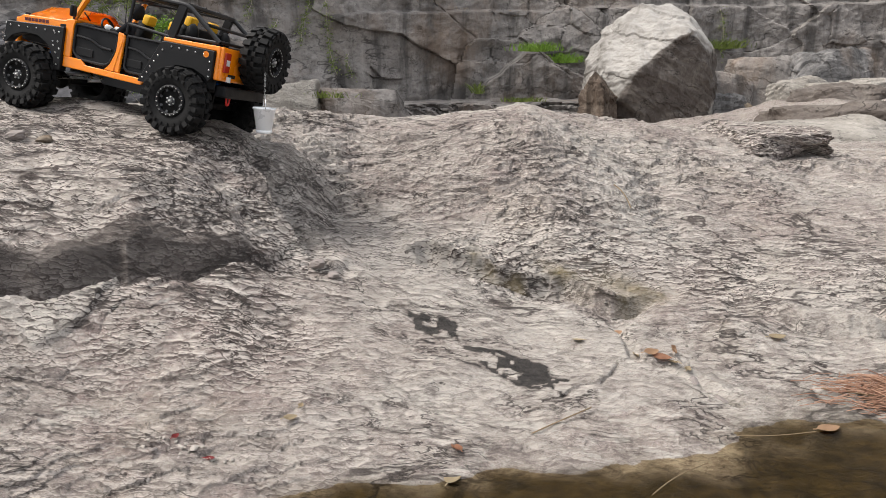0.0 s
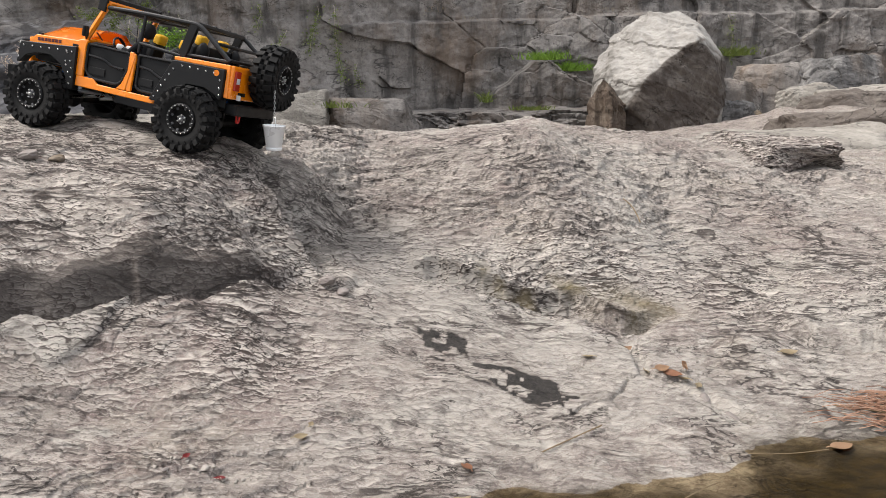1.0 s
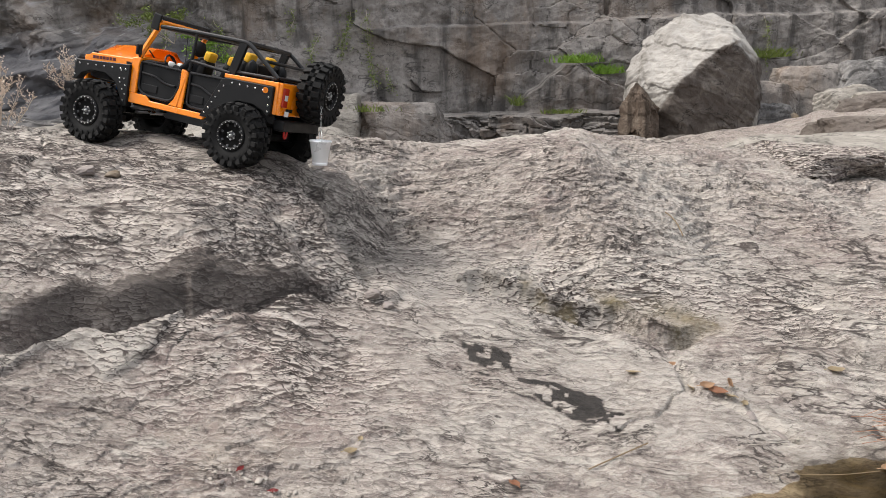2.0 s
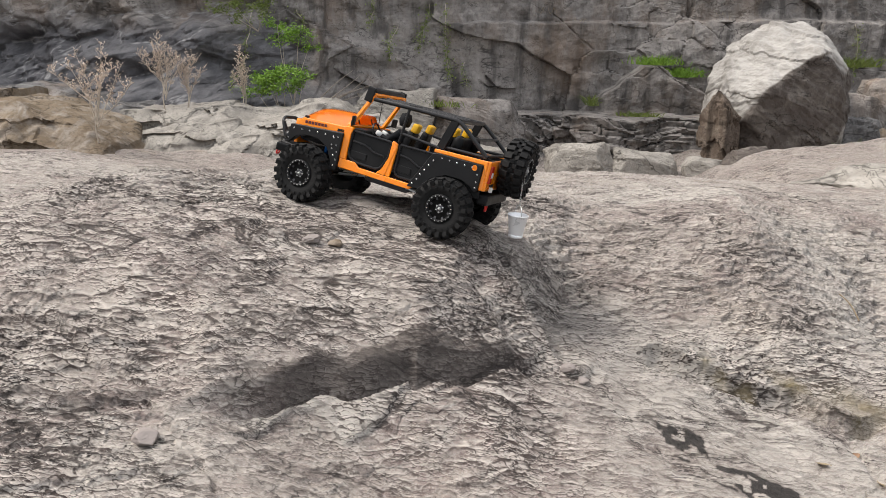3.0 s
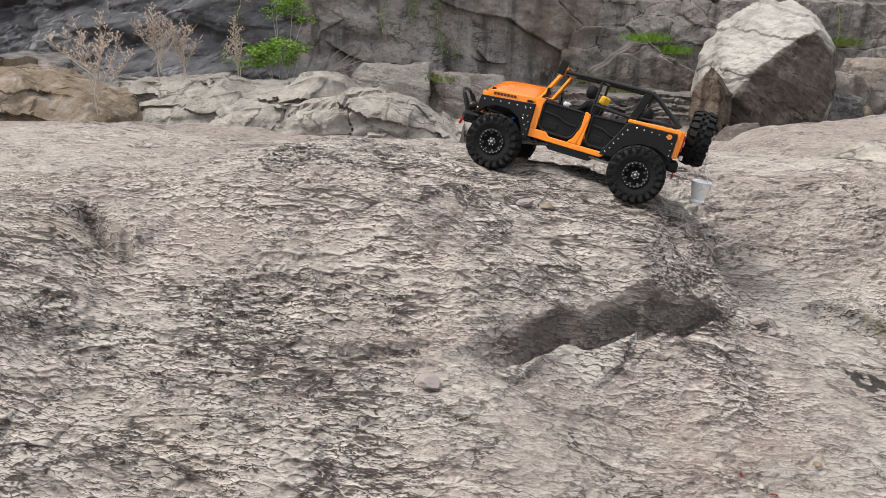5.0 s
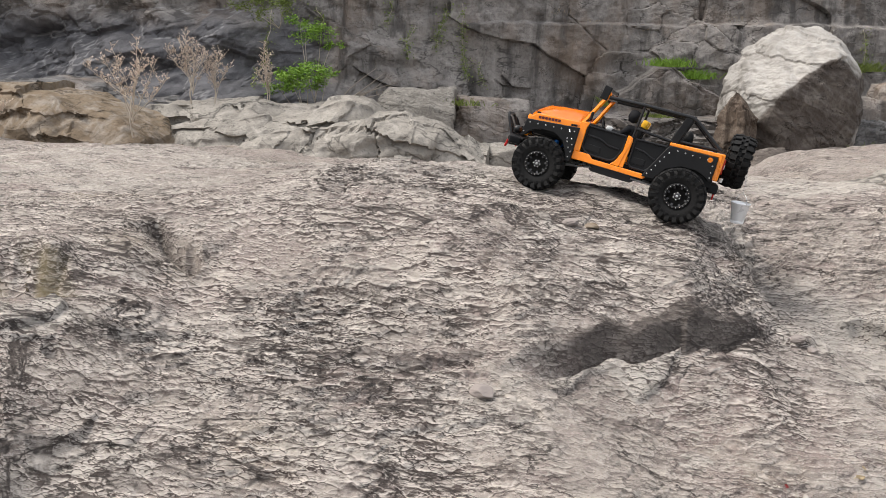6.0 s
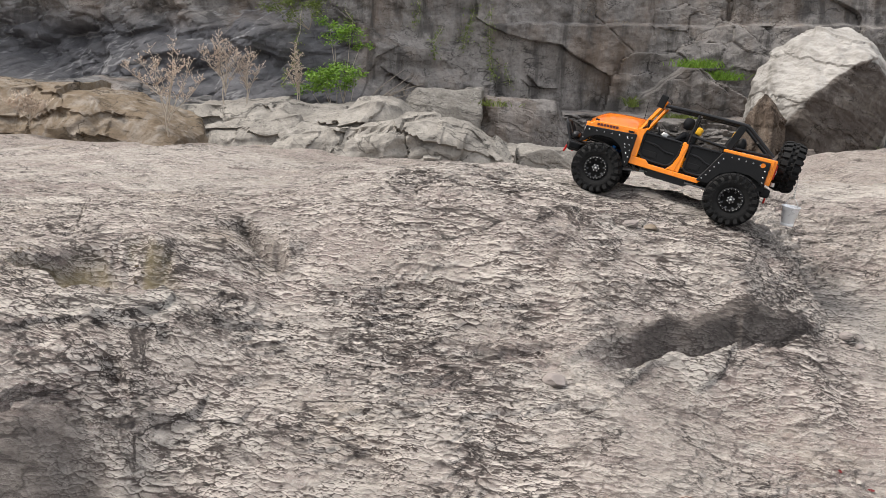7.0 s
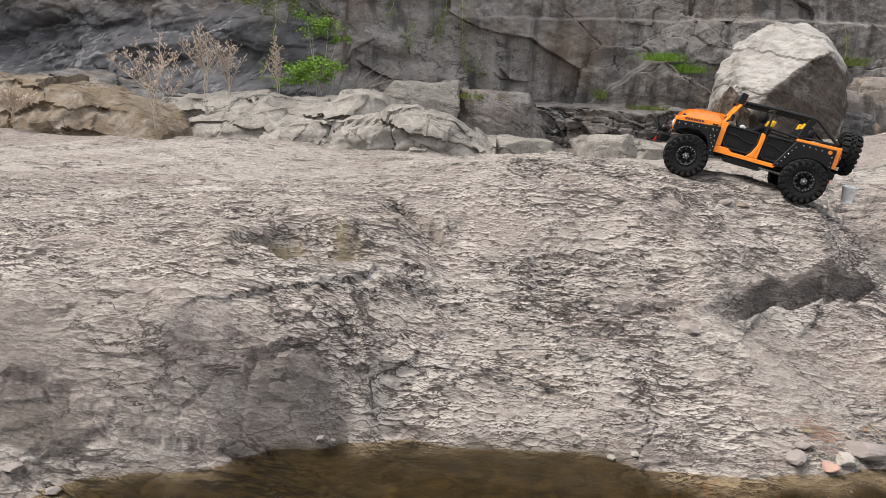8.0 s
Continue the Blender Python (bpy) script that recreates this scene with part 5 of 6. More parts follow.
def build_car():
    car = new("model_car")
    car.empty_display_size = 0.05
    tagged(car, "orange and black radio-controlled off-road car on bare rock", "model car")

    # lower chassis and running gear
    rails = bmesh.new()
    for y in (-0.026, 0.026):
        rails = block((0.36, 0.006, 0.014), (0.0, y, 0.082), 0.002, (0, 0, 0), rails)
    part("chassis_rails", rails, BLACK, car)
    part("skid_plate", plate([(0.06, 0.072), (0.045, 0.060), (-0.045, 0.060), (-0.06, 0.072), (-0.06, 0.078), (0.06, 0.078)], -0.032, 0.032), GREY, car, "grey scuffed skid plate")
    for x in (0.1525, -0.1525):
        ax = tube([(x, -0.088, AXLE[x]), (x, 0.088, AXLE[x])], 0.008, 12)
        ax = lathe([(0, -0.017), (0.013, -0.014), (0.018, 0), (0.013, 0.014), (0, 0.017)], 16, pose(x, 0.012, AXLE[x]), ax)
        part("axle", ax, BLACK, car)
        for y in (-0.062, 0.062):
            sx = -1 if x > 0 else 1
            part("link_bar", tube([(x + sx * 0.006, y * 0.85, AXLE[x] + 0.003), (0.045 if x > 0 else -0.045, y * 0.5, 0.070)], 0.0028, 8), STEEL, car, "steel suspension link")
            sh = part("shock", tube([(x + sx * 0.012, y, AXLE[x] + 0.008), (x + sx * 0.022, y * 0.9, 0.128)], 0.0032, 8), STEEL, car, "blue coil-over shock absorber")
            part("shock_body", tube([(x + sx * 0.0165, y * 0.95, 0.090), (x + sx * 0.022, y * 0.9, 0.130)], 0.0062, 12), BLUE, sh, "blue anodised body")
            coil = [(x + sx * (0.0125 + 0.0045 * k / 40) + 0.0068 * math.cos(k * 0.95), y * (1 - 0.05 * k / 40) + 0.0068 * math.sin(k * 0.95), AXLE[x] + 0.012 + 0.034 * k / 40) for k in range(41)]
            part("spring", tube(coil, 0.0009, 5), BLACK, sh)
    part("driveshaft", tube([(0.14, 0.012, 0.064), (0.03, 0.0, 0.076), (-0.03, 0.0, 0.076), (-0.14, 0.012, 0.064)], 0.004, 8), STEEL, car, "steel drive shaft")
    for x in (0.1525, -0.1525):
        for y, turn in ((0.100, 0), (-0.100, 180)):
            wheel("wheel", (x, y, AXLE[x]), (0, 31 * (1 + (x > 0)), turn), car)

    # floor pan, engine bay, load bed
    part("floor_pan", block((0.225, 0.150, 0.010), (-0.045, 0, 0.094), 0.002), BLACK, car)
    part("firewall", block((0.006, 0.160, 0.060), (0.086, 0, 0.128), 0.002), BLACK, car)
    part("load_bed", block((0.098, 0.150, 0.010), (-0.164, 0, 0.138), 0.003), BLACK, car)
    for y in (-0.060, 0.060):
        part("inner_arch", block((0.10, 0.040, 0.030), (0.148, y * 0.86, 0.122), 0.010), BLACK, car)
        part("inner_arch", block((0.10, 0.034, 0.030), (-0.152, y, 0.134), 0.010), BLACK, car)
    part("engine_bay", block((0.11, 0.080, 0.046), (0.145, 0, 0.125), 0.006), BLACK, car)

    # bonnet
    hood = bmesh.new()
    rows = []
    for k in range(9):
        u = k / 8
        x = 0.086 + (0.206 - 0.086) * u
        half = 0.080 - 0.012 * u
        row = []
        for j in range(11):
            v = -1 + 2 * j / 10
            crown = 0.0125 * (1 - v * v) + (0.0075 * (1 - u ** 3) if abs(v) < 0.55 else 0.0) * (0.45 + 0.55 * min(1, (0.62 - abs(v)) * 7 if abs(v) < 0.62 else 0))
            drop = 0.011 * max(0, abs(v) - 0.86) / 0.14
            z = 0.1625 - 0.006 * u - 0.012 * max(0, u - 0.80) / 0.20 + 1.25 * crown - drop
            row.append(hood.verts.new((x, v * half, z)))
        rows.append(row)
    for ra, rb in zip(rows, rows[1:]):
        for j in range(10):
            hood.faces.new((ra[j], ra[j + 1], rb[j + 1], rb[j])).smooth = True
    ext = bmesh.ops.solidify(hood, geom=hood.faces[:], thickness=0.0022)
    hood_ob = smooth_part(part("bonnet", hood, ORANGE, car, "orange bonnet with a raised centre"))
    for y in (0.062, -0.062):
        part("bonnet_catch", block((0.009, 0.004, 0.007), (0.190, y * 1.08, 0.1545), 0.001), BLACK, hood_ob)
    part("bonnet_vent", block((0.022, 0.030, 0.002), (0.135, 0, 0.1805), 0.0008, (0, 6, 0)), BLACK, hood_ob)
    for side in (1, -1):
        sk = plate([(0.090, 0.146), (0.090, 0.160), (0.190, 0.1535), (0.204, 0.1425), (0.204, 0.134)], side * 0.0685, side * 0.0775)
        part("bonnet_side", sk, ORANGE, car)
        for k in range(7):
            part("lettering_bar", block((0.0058, 0.0006, 0.0056), (0.183 - 0.0074 * k, side * 0.0780, 0.1462 + 0.00060 * k), 0.0002, (0, 5, 0)), LETTER, hood_ob)
        part("side_badge", block((0.014, 0.0006, 0.0048), (0.104, side * 0.0780, 0.1495), 0.0002, (0, 6, 0)), BLACK, hood_ob)
    # grille with slots and round lamps
    gr = part("grille", block((0.010, 0.138, 0.050), (0.2065, 0, 0.1225), 0.004, (0, 4, 0)), ORANGE, car, "orange slotted grille")
    for k in range(7):
        part("grille_slot", block((0.002, 0.0062, 0.028), (0.2125, -0.030 + 0.010 * k, 0.123), 0.0009, (0, 4, 0)), BLACK, gr)
    for y in (0.050, -0.050):
        part("headlamp", lathe([(0, 0.004), (0.0085, 0.003), (0.0105, 0.0)], 20, pose(0.2112, y, 0.127, 0, 0, -90)), LAMP_WHITE, gr, "round clear headlamp", False)

    # side panels
    for side in (1, -1):
        a, b = side * 0.0840, side * 0.0900
        part("sill", plate([(0.088, 0.079), (0.088, 0.098), (0.052, 0.098), (0.043, 0.090), (-0.0955 + 0.02, 0.090), (-0.090, 0.099), (-0.072, 0.079)], a, b), ORANGE, car, "orange sill")
        part("cowl_panel", plate([(0.090, 0.098), (0.090, 0.162), (0.070, 0.164), (0.074, 0.150), (0.074, 0.098)], a, b), ORANGE, car)
        part("centre_post", plate([(-0.016, 0.0905), (-0.028, 0.150), (-0.023, 0.160), (-0.016, 0.160), (-0.0155, 0.126), (-0.006, 0.101), (0.004, 0.0905)], a, b), ORANGE, car, "orange door post")
        part("rear_post", plate([(-0.026, 0.0905), (-0.029, 0.150), (-0.0275, 0.158), (-0.0165, 0.158), (-0.0165, 0.0905)], side * 0.0838, side * 0.0892), ORANGE, car)
        part("rear_quarter", plate([(-0.104, 0.163), (-0.104, 0.170), (-0.213, 0.175), (-0.216, 0.118), (-0.2075, 0.118), (-0.2065, 0.166)], a, b), ORANGE, car, "orange rear quarter strip")
        part("bed_liner", plate([(-0.106, 0.100), (-0.106, 0.1685), (-0.2105, 0.1735), (-0.2105, 0.100)], side * 0.0805, side * 0.0838), BLACK, car, "black cargo bed lining")
        # half doors of black tube with an inset skin
        for pts, label in (([(0.072, 0.157), (-0.014, 0.157), (-0.0135, 0.128), (-0.003, 0.103), (0.006, 0.0975), (0.052, 0.0975), (0.066, 0.103), (0.0725, 0.112)], "front"),
                           ([(-0.033, 0.157), (-0.101, 0.159), (-0.103, 0.150), (-0.077, 0.101), (-0.070, 0.0965), (-0.040, 0.0965), (-0.034, 0.102)], "rear")):
            d = part("door", plate(pts, side * 0.0800, side * 0.0838), BLACK, car, "black half door with tube frame")
            part("door_tube", tube(rounded([(x, side * 0.0855, z) for x, z in pts] + [(pts[0][0], side * 0.0855, pts[0][1])], 0.006), 0.0024, 8), SATIN, d)
            mid = [(pts[0][0] - 0.004, side * 0.0858, 0.138), ((pts[0][0] + pts[1][0]) / 2 + 0.008, side * 0.0858, 0.136), ((pts[0][0] + pts[1][0]) / 2 - 0.010, side * 0.0858, 0.127), (pts[1][0] + (0.010 if label == "front" else 0.016), side * 0.0858, 0.126)]
            part("door_brace", tube(rounded(mid, 0.008), 0.0022, 8), SATIN, d)
            part("door_pocket", block((0.036, 0.002, 0.014), ((pts[0][0] + pts[4][0]) / 2 + (0.012 if label == "front" else 0.004), side * 0.0843, 0.112), 0.002), BLACK, d)
        # riveted arch panels
        fo = side * 0.0780, side * 0.0955
        front = [(0.088, 0.070), (0.088, 0.1475), (0.207, 0.1365), (0.211, 0.098), (0.203, 0.100), (0.192, 0.113), (0.170, 0.1215), (0.140, 0.122), (0.117, 0.110), (0.104, 0.088), (0.100, 0.070)]
        rear = [(-0.068, 0.086), (-0.104, 0.161), (-0.112, 0.1635), (-0.2065, 0.1655), (-0.2075, 0.119), (-0.203, 0.112), (-0.192, 0.120), (-0.172, 0.1275), (-0.140, 0.127), (-0.112, 0.113), (-0.094, 0.086)]
        for pts, bolts in ((front, [(0.198 - 0.018 * k, 0.1300 + 0.0014 * k) for k in range(6)] + [(0.106, 0.134), (0.097, 0.137)] + [(0.098, 0.120), (0.106, 0.112), (0.094, 0.108), (0.100, 0.100), (0.093, 0.092), (0.096, 0.080), (0.108, 0.119), (0.207, 0.108)]),
                           (rear, [(-0.125 - 0.0155 * k, 0.1565) for k in range(5)] + [(-0.078, 0.094), (-0.085, 0.104), (-0.090, 0.115), (-0.096, 0.126), (-0.102, 0.137), (-0.109, 0.148), (-0.200, 0.146), (-0.201, 0.132), (-0.202, 0.121)])):
            f = part("arch_panel", plate(pts, *fo), BLACK, car, "black arch panel with steel rivets")
            for bx, bz in bolts:
                if "rivet" not in MESHES:
                    MESHES["rivet"] = part("rivet", lathe([(0, 0.0014), (0.0014, 0.0010), (0.0018, 0.0)], 8), STEEL, f, "", False).data
                    bpy.data.objects["rivet"].matrix_basis = pose(bx, side * 0.0955, bz, 0, 0, 0 if side > 0 else 180)
                else:
                    o = new("rivet", MESHES["rivet"])
                    o.parent, o.matrix_basis = f, pose(bx, side * 0.0955, bz, 0, 0, 0 if side > 0 else 180)
            if pts is rear:
                part("round_badge", lathe([(0.0052, 0.0008), (0.0052, 0.0), (0.0042, 0.0), (0.0042, 0.0008)], 20, pose(-0.192, side * 0.0956, 0.157)), ORANGE, f, "orange ring badge", False)

    # tail
    tg = part("tailgate", block((0.008, 0.176, 0.058), (-0.2155, 0, 0.1465), 0.003), ORANGE, car, "orange tailgate")
    part("gate_liner", block((0.003, 0.160, 0.056), (-0.2098, 0, 0.1465), 0.001), BLACK, tg)
    part("gate_latch", block((0.004, 0.007, 0.016), (-0.2205, 0.012, 0.150), 0.0015), BLACK, tg)
    for y in (0.074, -0.074):
        l = part("tail_lamp", block((0.007, 0.018, 0.034), (-0.2195, y, 0.150), 0.002), LAMP_RED, tg, "red and clear tail lamp")
        part("reversing_lens", block((0.002, 0.010, 0.010), (-0.2232, y, 0.150), 0.0008), LAMP_WHITE, l)
    for k in range(4):
        part("lettering_bar", block((0.0008, 0.0052, 0.0062), (-0.2200, 0.060 - 0.0066 * k, 0.128), 0.0002), BLACK, tg)
    part("fuel_cap", tube([(-0.196, 0.080, 0.174), (-0.196, 0.080, 0.178)], 0.0040, 14), BLACK, car)
    rb = part("rear_bumper", block((0.022, 0.150, 0.020), (-0.216, 0, 0.100), 0.004), BLACK, car)
    part("bumper_lamp", tube([(-0.226, 0.070, 0.118), (-0.226, 0.070, 0.127)], 0.004, 12), LAMP_WHITE, rb)
    part("tow_shackle", tube(rounded([(-0.222, 0.047, 0.092), (-0.222, 0.049, 0.078), (-0.222, 0.057, 0.078), (-0.222, 0.059, 0.092)], 0.004), 0.0018, 8), RED, rb, "red tow shackle")
    part("spare_carrier", tube([(-0.218, -0.010, 0.120), (-0.236, -0.010, 0.155), (-0.240, -0.010, 0.180)], 0.006, 10), BLACK, car)
    wheel("spare_wheel", (-0.2490, -0.010, 0.1690), (0, 20, 90), car)

    # front bumper with a hoop and winch
    fb = part("front_bumper", plate([(0.206, 0.090), (0.240, 0.094), (0.247, 0.084), (0.240, 0.068), (0.212, 0.070)], -0.064, 0.064, 0.003), BLACK, car, "black steel bumper with a hoop")
    part("bumper_wing", block((0.026, 0.024, 0.016), (0.226, 0.074, 0.082), 0.003, (0, 0, 20)), BLACK, fb)
    part("bumper_wing", block((0.026, 0.024, 0.016), (0.226, -0.074, 0.082), 0.003, (0, 0, -20)), BLACK, fb)
    part("hoop", tube(rounded([(0.242, 0.040, 0.088), (0.268, 0.030, 0.136), (0.268, -0.030, 0.136), (0.242, -0.040, 0.088)], 0.014, 5), 0.0036, 10), SATIN, fb)
    part("hoop_plate", plate([(0.241, 0.090), (0.264, 0.130), (0.258, 0.130), (0.232, 0.092)], 0.032, 0.035), BLACK, fb)
    part("hoop_plate", plate([(0.241, 0.090), (0.264, 0.130), (0.258, 0.130), (0.232, 0.092)], -0.035, -0.032), BLACK, fb)
    part("winch", tube([(0.226, -0.030, 0.104), (0.226, 0.030, 0.104)], 0.011, 14), SATIN, fb)
    for y in (0.052, -0.052):
        part("fog_lamp", lathe([(0, 0.010), (0.0085, 0.008), (0.0100, 0.0), (0.0075, -0.008), (0, -0.010)], 18, pose(0.230, y, 0.106, 0, 0, -90)), SATIN, fb, "round black fog lamp", False)
    for y in (0.056, -0.056):
        part("tow_shackle", tube(rounded([(0.244, y - 0.005, 0.078), (0.248, y - 0.005, 0.062), (0.248, y + 0.005, 0.062), (0.244, y + 0.005, 0.078)], 0.004), 0.0018, 8), RED, fb, "red tow shackle")

    # windscreen frame, light bar, wing mirrors and aerial
    ws = part("windscreen_frame", tube([(0.086, 0.079, 0.160), (0.050, 0.074, 0.2340)], 0.0052, 6), ORANGE, car, "orange windscreen frame")
    part("frame_side", tube([(0.086, -0.079, 0.160), (0.050, -0.074, 0.2340)], 0.0052, 6), ORANGE, ws)
    part("frame_top", tube([(0.050, 0.076, 0.2340), (0.050, -0.076, 0.2340)], 0.0052, 6), ORANGE, ws)
    part("frame_foot", tube([(0.087, 0.080, 0.163), (0.087, -0.080, 0.163)], 0.0045, 6), ORANGE, ws)
    for y in (0.030, -0.030):
        part("wiper", tube([(0.089, y, 0.168), (0.082, y + 0.026, 0.180)], 0.0014, 6), BLACK, ws)
    lb = part("light_bar", block((0.015, 0.150, 0.024), (0.058, 0, 0.2360), 0.005, (0, -10, 0)), SATIN, car, "black roof light bar")
    for k in range(10):
        part("bar_lens", block((0.002, 0.0115, 0.011), (0.0645, -0.0605 + 0.01345 * k, 0.2373), 0.001, (0, -10, 0)), GREY, lb)
    for y in (0.078, -0.078):
        part("bar_end", block((0.017, 0.005, 0.030), (0.058, y, 0.2340), 0.0025, (0, -10, 0)), BLACK, lb)
        part("bar_bracket", tube([(0.050, y * 0.94, 0.2340), (0.053, y * 0.94, 0.240)], 0.0025, 8), STEEL, lb)
    for side in (1, -1):
        m = part("wing_mirror", block((0.006, 0.016, 0.019), (0.070, side * 0.100, 0.178), 0.003, (0, 0, side * 12)), BLACK, car)
        part("mirror_arm", tube([(0.080, side * 0.084, 0.166), (0.072, side * 0.096, 0.172)], 0.002, 6), BLACK, m)
    part("aerial", tube([(0.098, -0.084, 0.150), (0.104, -0.086, 0.230)], [0.0012, 0.0006], 6), BLACK, car)

    # roll cage
    cage = part("roll_cage", tube(rounded([(0.048, 0.075, 0.2270), (-0.030, 0.078, 0.2300), (-0.136, 0.078, 0.2310), (-0.206, 0.082, 0.180)], 0.012, 4), 0.0042, 10), SATIN, car, "black tubular roll cage")
    bars = [[(0.048, -0.075, 0.2270), (-0.030, -0.078, 0.2300), (-0.136, -0.078, 0.2310), (-0.206, -0.082, 0.180)],
            [(0.048, 0.075, 0.2280), (0.048, -0.075, 0.2280)], [(-0.030, 0.078, 0.2310), (-0.030, -0.078, 0.2310)], [(-0.136, 0.078, 0.2310), (-0.136, -0.078, 0.2310)],
            [(0.048, 0.024, 0.2310), (-0.136, 0.024, 0.2340)], [(0.048, -0.024, 0.2310), (-0.136, -0.024, 0.2340)], [(0.048, 0.048, 0.2300), (-0.136, 0.048, 0.2330)], [(0.048, -0.048, 0.2300), (-0.136, -0.048, 0.2330)],
            [(-0.030, 0.078, 0.2300), (-0.026, 0.080, 0.160)], [(-0.030, -0.078, 0.2300), (-0.026, -0.080, 0.160)],
            [(-0.206, 0.082, 0.182), (-0.206, -0.082, 0.182)], [(-0.172, 0.080, 0.206), (-0.172, -0.080, 0.206)],
            [(-0.110, 0.076, 0.176), (-0.206, 0.082, 0.180)], [(-0.110, -0.076, 0.176), (-0.206, -0.082, 0.180)], [(-0.026, 0.080, 0.178), (-0.108, 0.080, 0.172)], [(-0.026, -0.080, 0.178), (-0.108, -0.080, 0.172)]]
    for k, pts in enumerate(bars):
        part("cage_bar", tube(rounded(pts, 0.012, 4), 0.0040 if k < 4 else 0.0030, 10), SATIN, cage)
    for side in (1, -1):
        part("pillar_plate", plate([(-0.099, 0.160), (-0.116, 0.160), (-0.136, 0.2290), (-0.119, 0.2290)], side * 0.0745, side * 0.0815), BLACK, cage)
        part("cargo_pod", lathe([(0, -0.010), (0.009, -0.009), (0.012, 0), (0.009, 0.009), (0, 0.010)], 16, pose(-0.136, side * 0.056, 0.186) @ Matrix.Diagonal((0.9, 1, 1.5, 1))), BLACK, cage, "", False)

    # cockpit
    part("dashboard", block((0.030, 0.140, 0.030), (0.068, 0, 0.148), 0.008), BLACK, car)
    sw = part("steering_wheel", tube([(0.046 + 0.006 * math.sin(q), 0.036 + 0.0165 * math.cos(q), 0.163 + 0.0155 * math.sin(q)) for q in [2 * math.pi * k / 24 for k in range(24)]], 0.0019, 6, None, True), BLACK, car)
    part("steering_column", tube([(0.046, 0.036, 0.163), (0.068, 0.036, 0.150)], 0.003, 8), BLACK, sw)
    part("wheel_spoke", tube([(0.046, 0.0205, 0.163), (0.046, 0.0515, 0.163)], 0.0018, 6), BLACK, sw)
    for x, y in ((-0.002, 0.040), (-0.002, -0.040), (-0.082, 0.036), (-0.082, -0.036)):
        seat((x, y, 0.112 if x > -0.05 else 0.126), car)
    part("bench_panel", block((0.008, 0.120, 0.044), (-0.126, 0, 0.176), 0.003, (0, -10, 0)), BLACK, car)
    part("interior_panel", block((0.028, 0.030, 0.050), (0.030, 0, 0.118), 0.006), GREY, car)
    return car


CAR_POSE = pose(-0.582, 1.3565, 0.3885, 4.6, -12.2, 167.4) @ Matrix.Scale(0.96, 4)
car = build_car()
car.matrix_world = CAR_POSE


def build_driver():
    """A small plain doll at the wheel, one mesh."""
    bm = bmesh.new()
    bm = block((0.026, 0.032, 0.050), (-0.012, 0.040, 0.158), 0.010, (0, -8, 0), bm)
    bm = lathe([(0, -0.015), (0.010, -0.012), (0.0135, 0.0), (0.010, 0.012), (0, 0.015)], 14, pose(-0.012, 0.040, 0.202, 90), bm)
    for y in (0.058, 0.022):
        bm = tube([(-0.012, y, 0.176), (0.006, y + 0.004, 0.158), (0.026, 0.040 + 0.7 * (y - 0.040), 0.160)], [0.0065, 0.0058, 0.0050], 8, bm)
        bm = tube([(-0.008, y * 0.94, 0.132), (0.030, y * 0.96, 0.140), (0.046, y * 0.98, 0.118)], [0.0085, 0.0080, 0.0055], 8, bm)
    dark = len(bm.faces)
    for y in (0.0555, 0.0285):
        bm = tube([(0.024, y - 0.002, 0.160), (0.032, y - 0.003, 0.163), (0.038, y - 0.003, 0.165)], [0.0050, 0.0062, 0.0042], 8, bm)
        bm = tube([(0.044, y, 0.122), (0.050, y, 0.112), (0.058, y, 0.108)], [0.0056, 0.0064, 0.0048], 8, bm)
    me = bpy.data.meshes.new("driver_doll")
    bmesh.ops.recalc_face_normals(bm, faces=bm.faces)
    bm.faces.ensure_lookup_table()
    for k, f in enumerate(bm.faces):
        f.material_index, f.smooth = int(k >= dark), True
    bm.to_mesh(me)
    bm.free()
    me.materials.append(CLOTH)
    me.materials.append(WHITE)
    ob = new("driver_doll", me)
    ob.matrix_world = CAR_POSE
    return tagged(ob, "plain black doll with white gloves in driver's seat", "doll")


build_driver()


def build_bucket():
    """A tin pail that hangs by a chain from the spare wheel."""
    pail = new("tin_bucket")
    pail.empty_display_size = 0.02
    tagged(pail, "small shiny galvanised tin bucket hanging from spare wheel", "bucket")
    up = pose(0, 0, 0, 90, 0, 0)
    body = part("pail_body", lathe([(0.0, 0.001), (0.0125, 0.0), (0.0132, 0.001), (0.0195, 0.042), (0.0207, 0.043), (0.0207, 0.0450), (0.0195, 0.0455), (0.0185, 0.044), (0.0122, 0.003), (0, 0.003)], 36, up), ZINC, pail, "", False)
    part("rolled_rim", tube([(0.0203 * math.cos(q), 0.0203 * math.sin(q), 0.0447) for q in [2 * math.pi * k / 32 for k in range(32)]], 0.0011, 6, None, True), ZINC, body)
    part("foot_band", lathe([(0.0131, 0.0), (0.0141, 0.001), (0.0144, 0.005), (0.0138, 0.006)], 32, up), ZINC, body, "", False)
    part("bail", tube([(0.0, 0.0205 * math.cos(q), 0.043 + 0.022 * math.sin(q)) for q in [math.pi * k / 16 for k in range(17)]], 0.0008, 6), STEEL, pail, "thin wire handle")
    for k in range(9):
        q = pose(0, 0, 0.0665 + 0.0048 * k, 0, 0, 90 * (k % 2))
        link = tube([(0.0014 * math.cos(s), 0, 0.0031 * math.sin(s)) for s in [2 * math.pi * j / 12 for j in range(12)]], 0.0005, 5, None, True)
        part("chain_link", link, STEEL, pail).matrix_basis = q
    return pail


bucket = build_bucket()
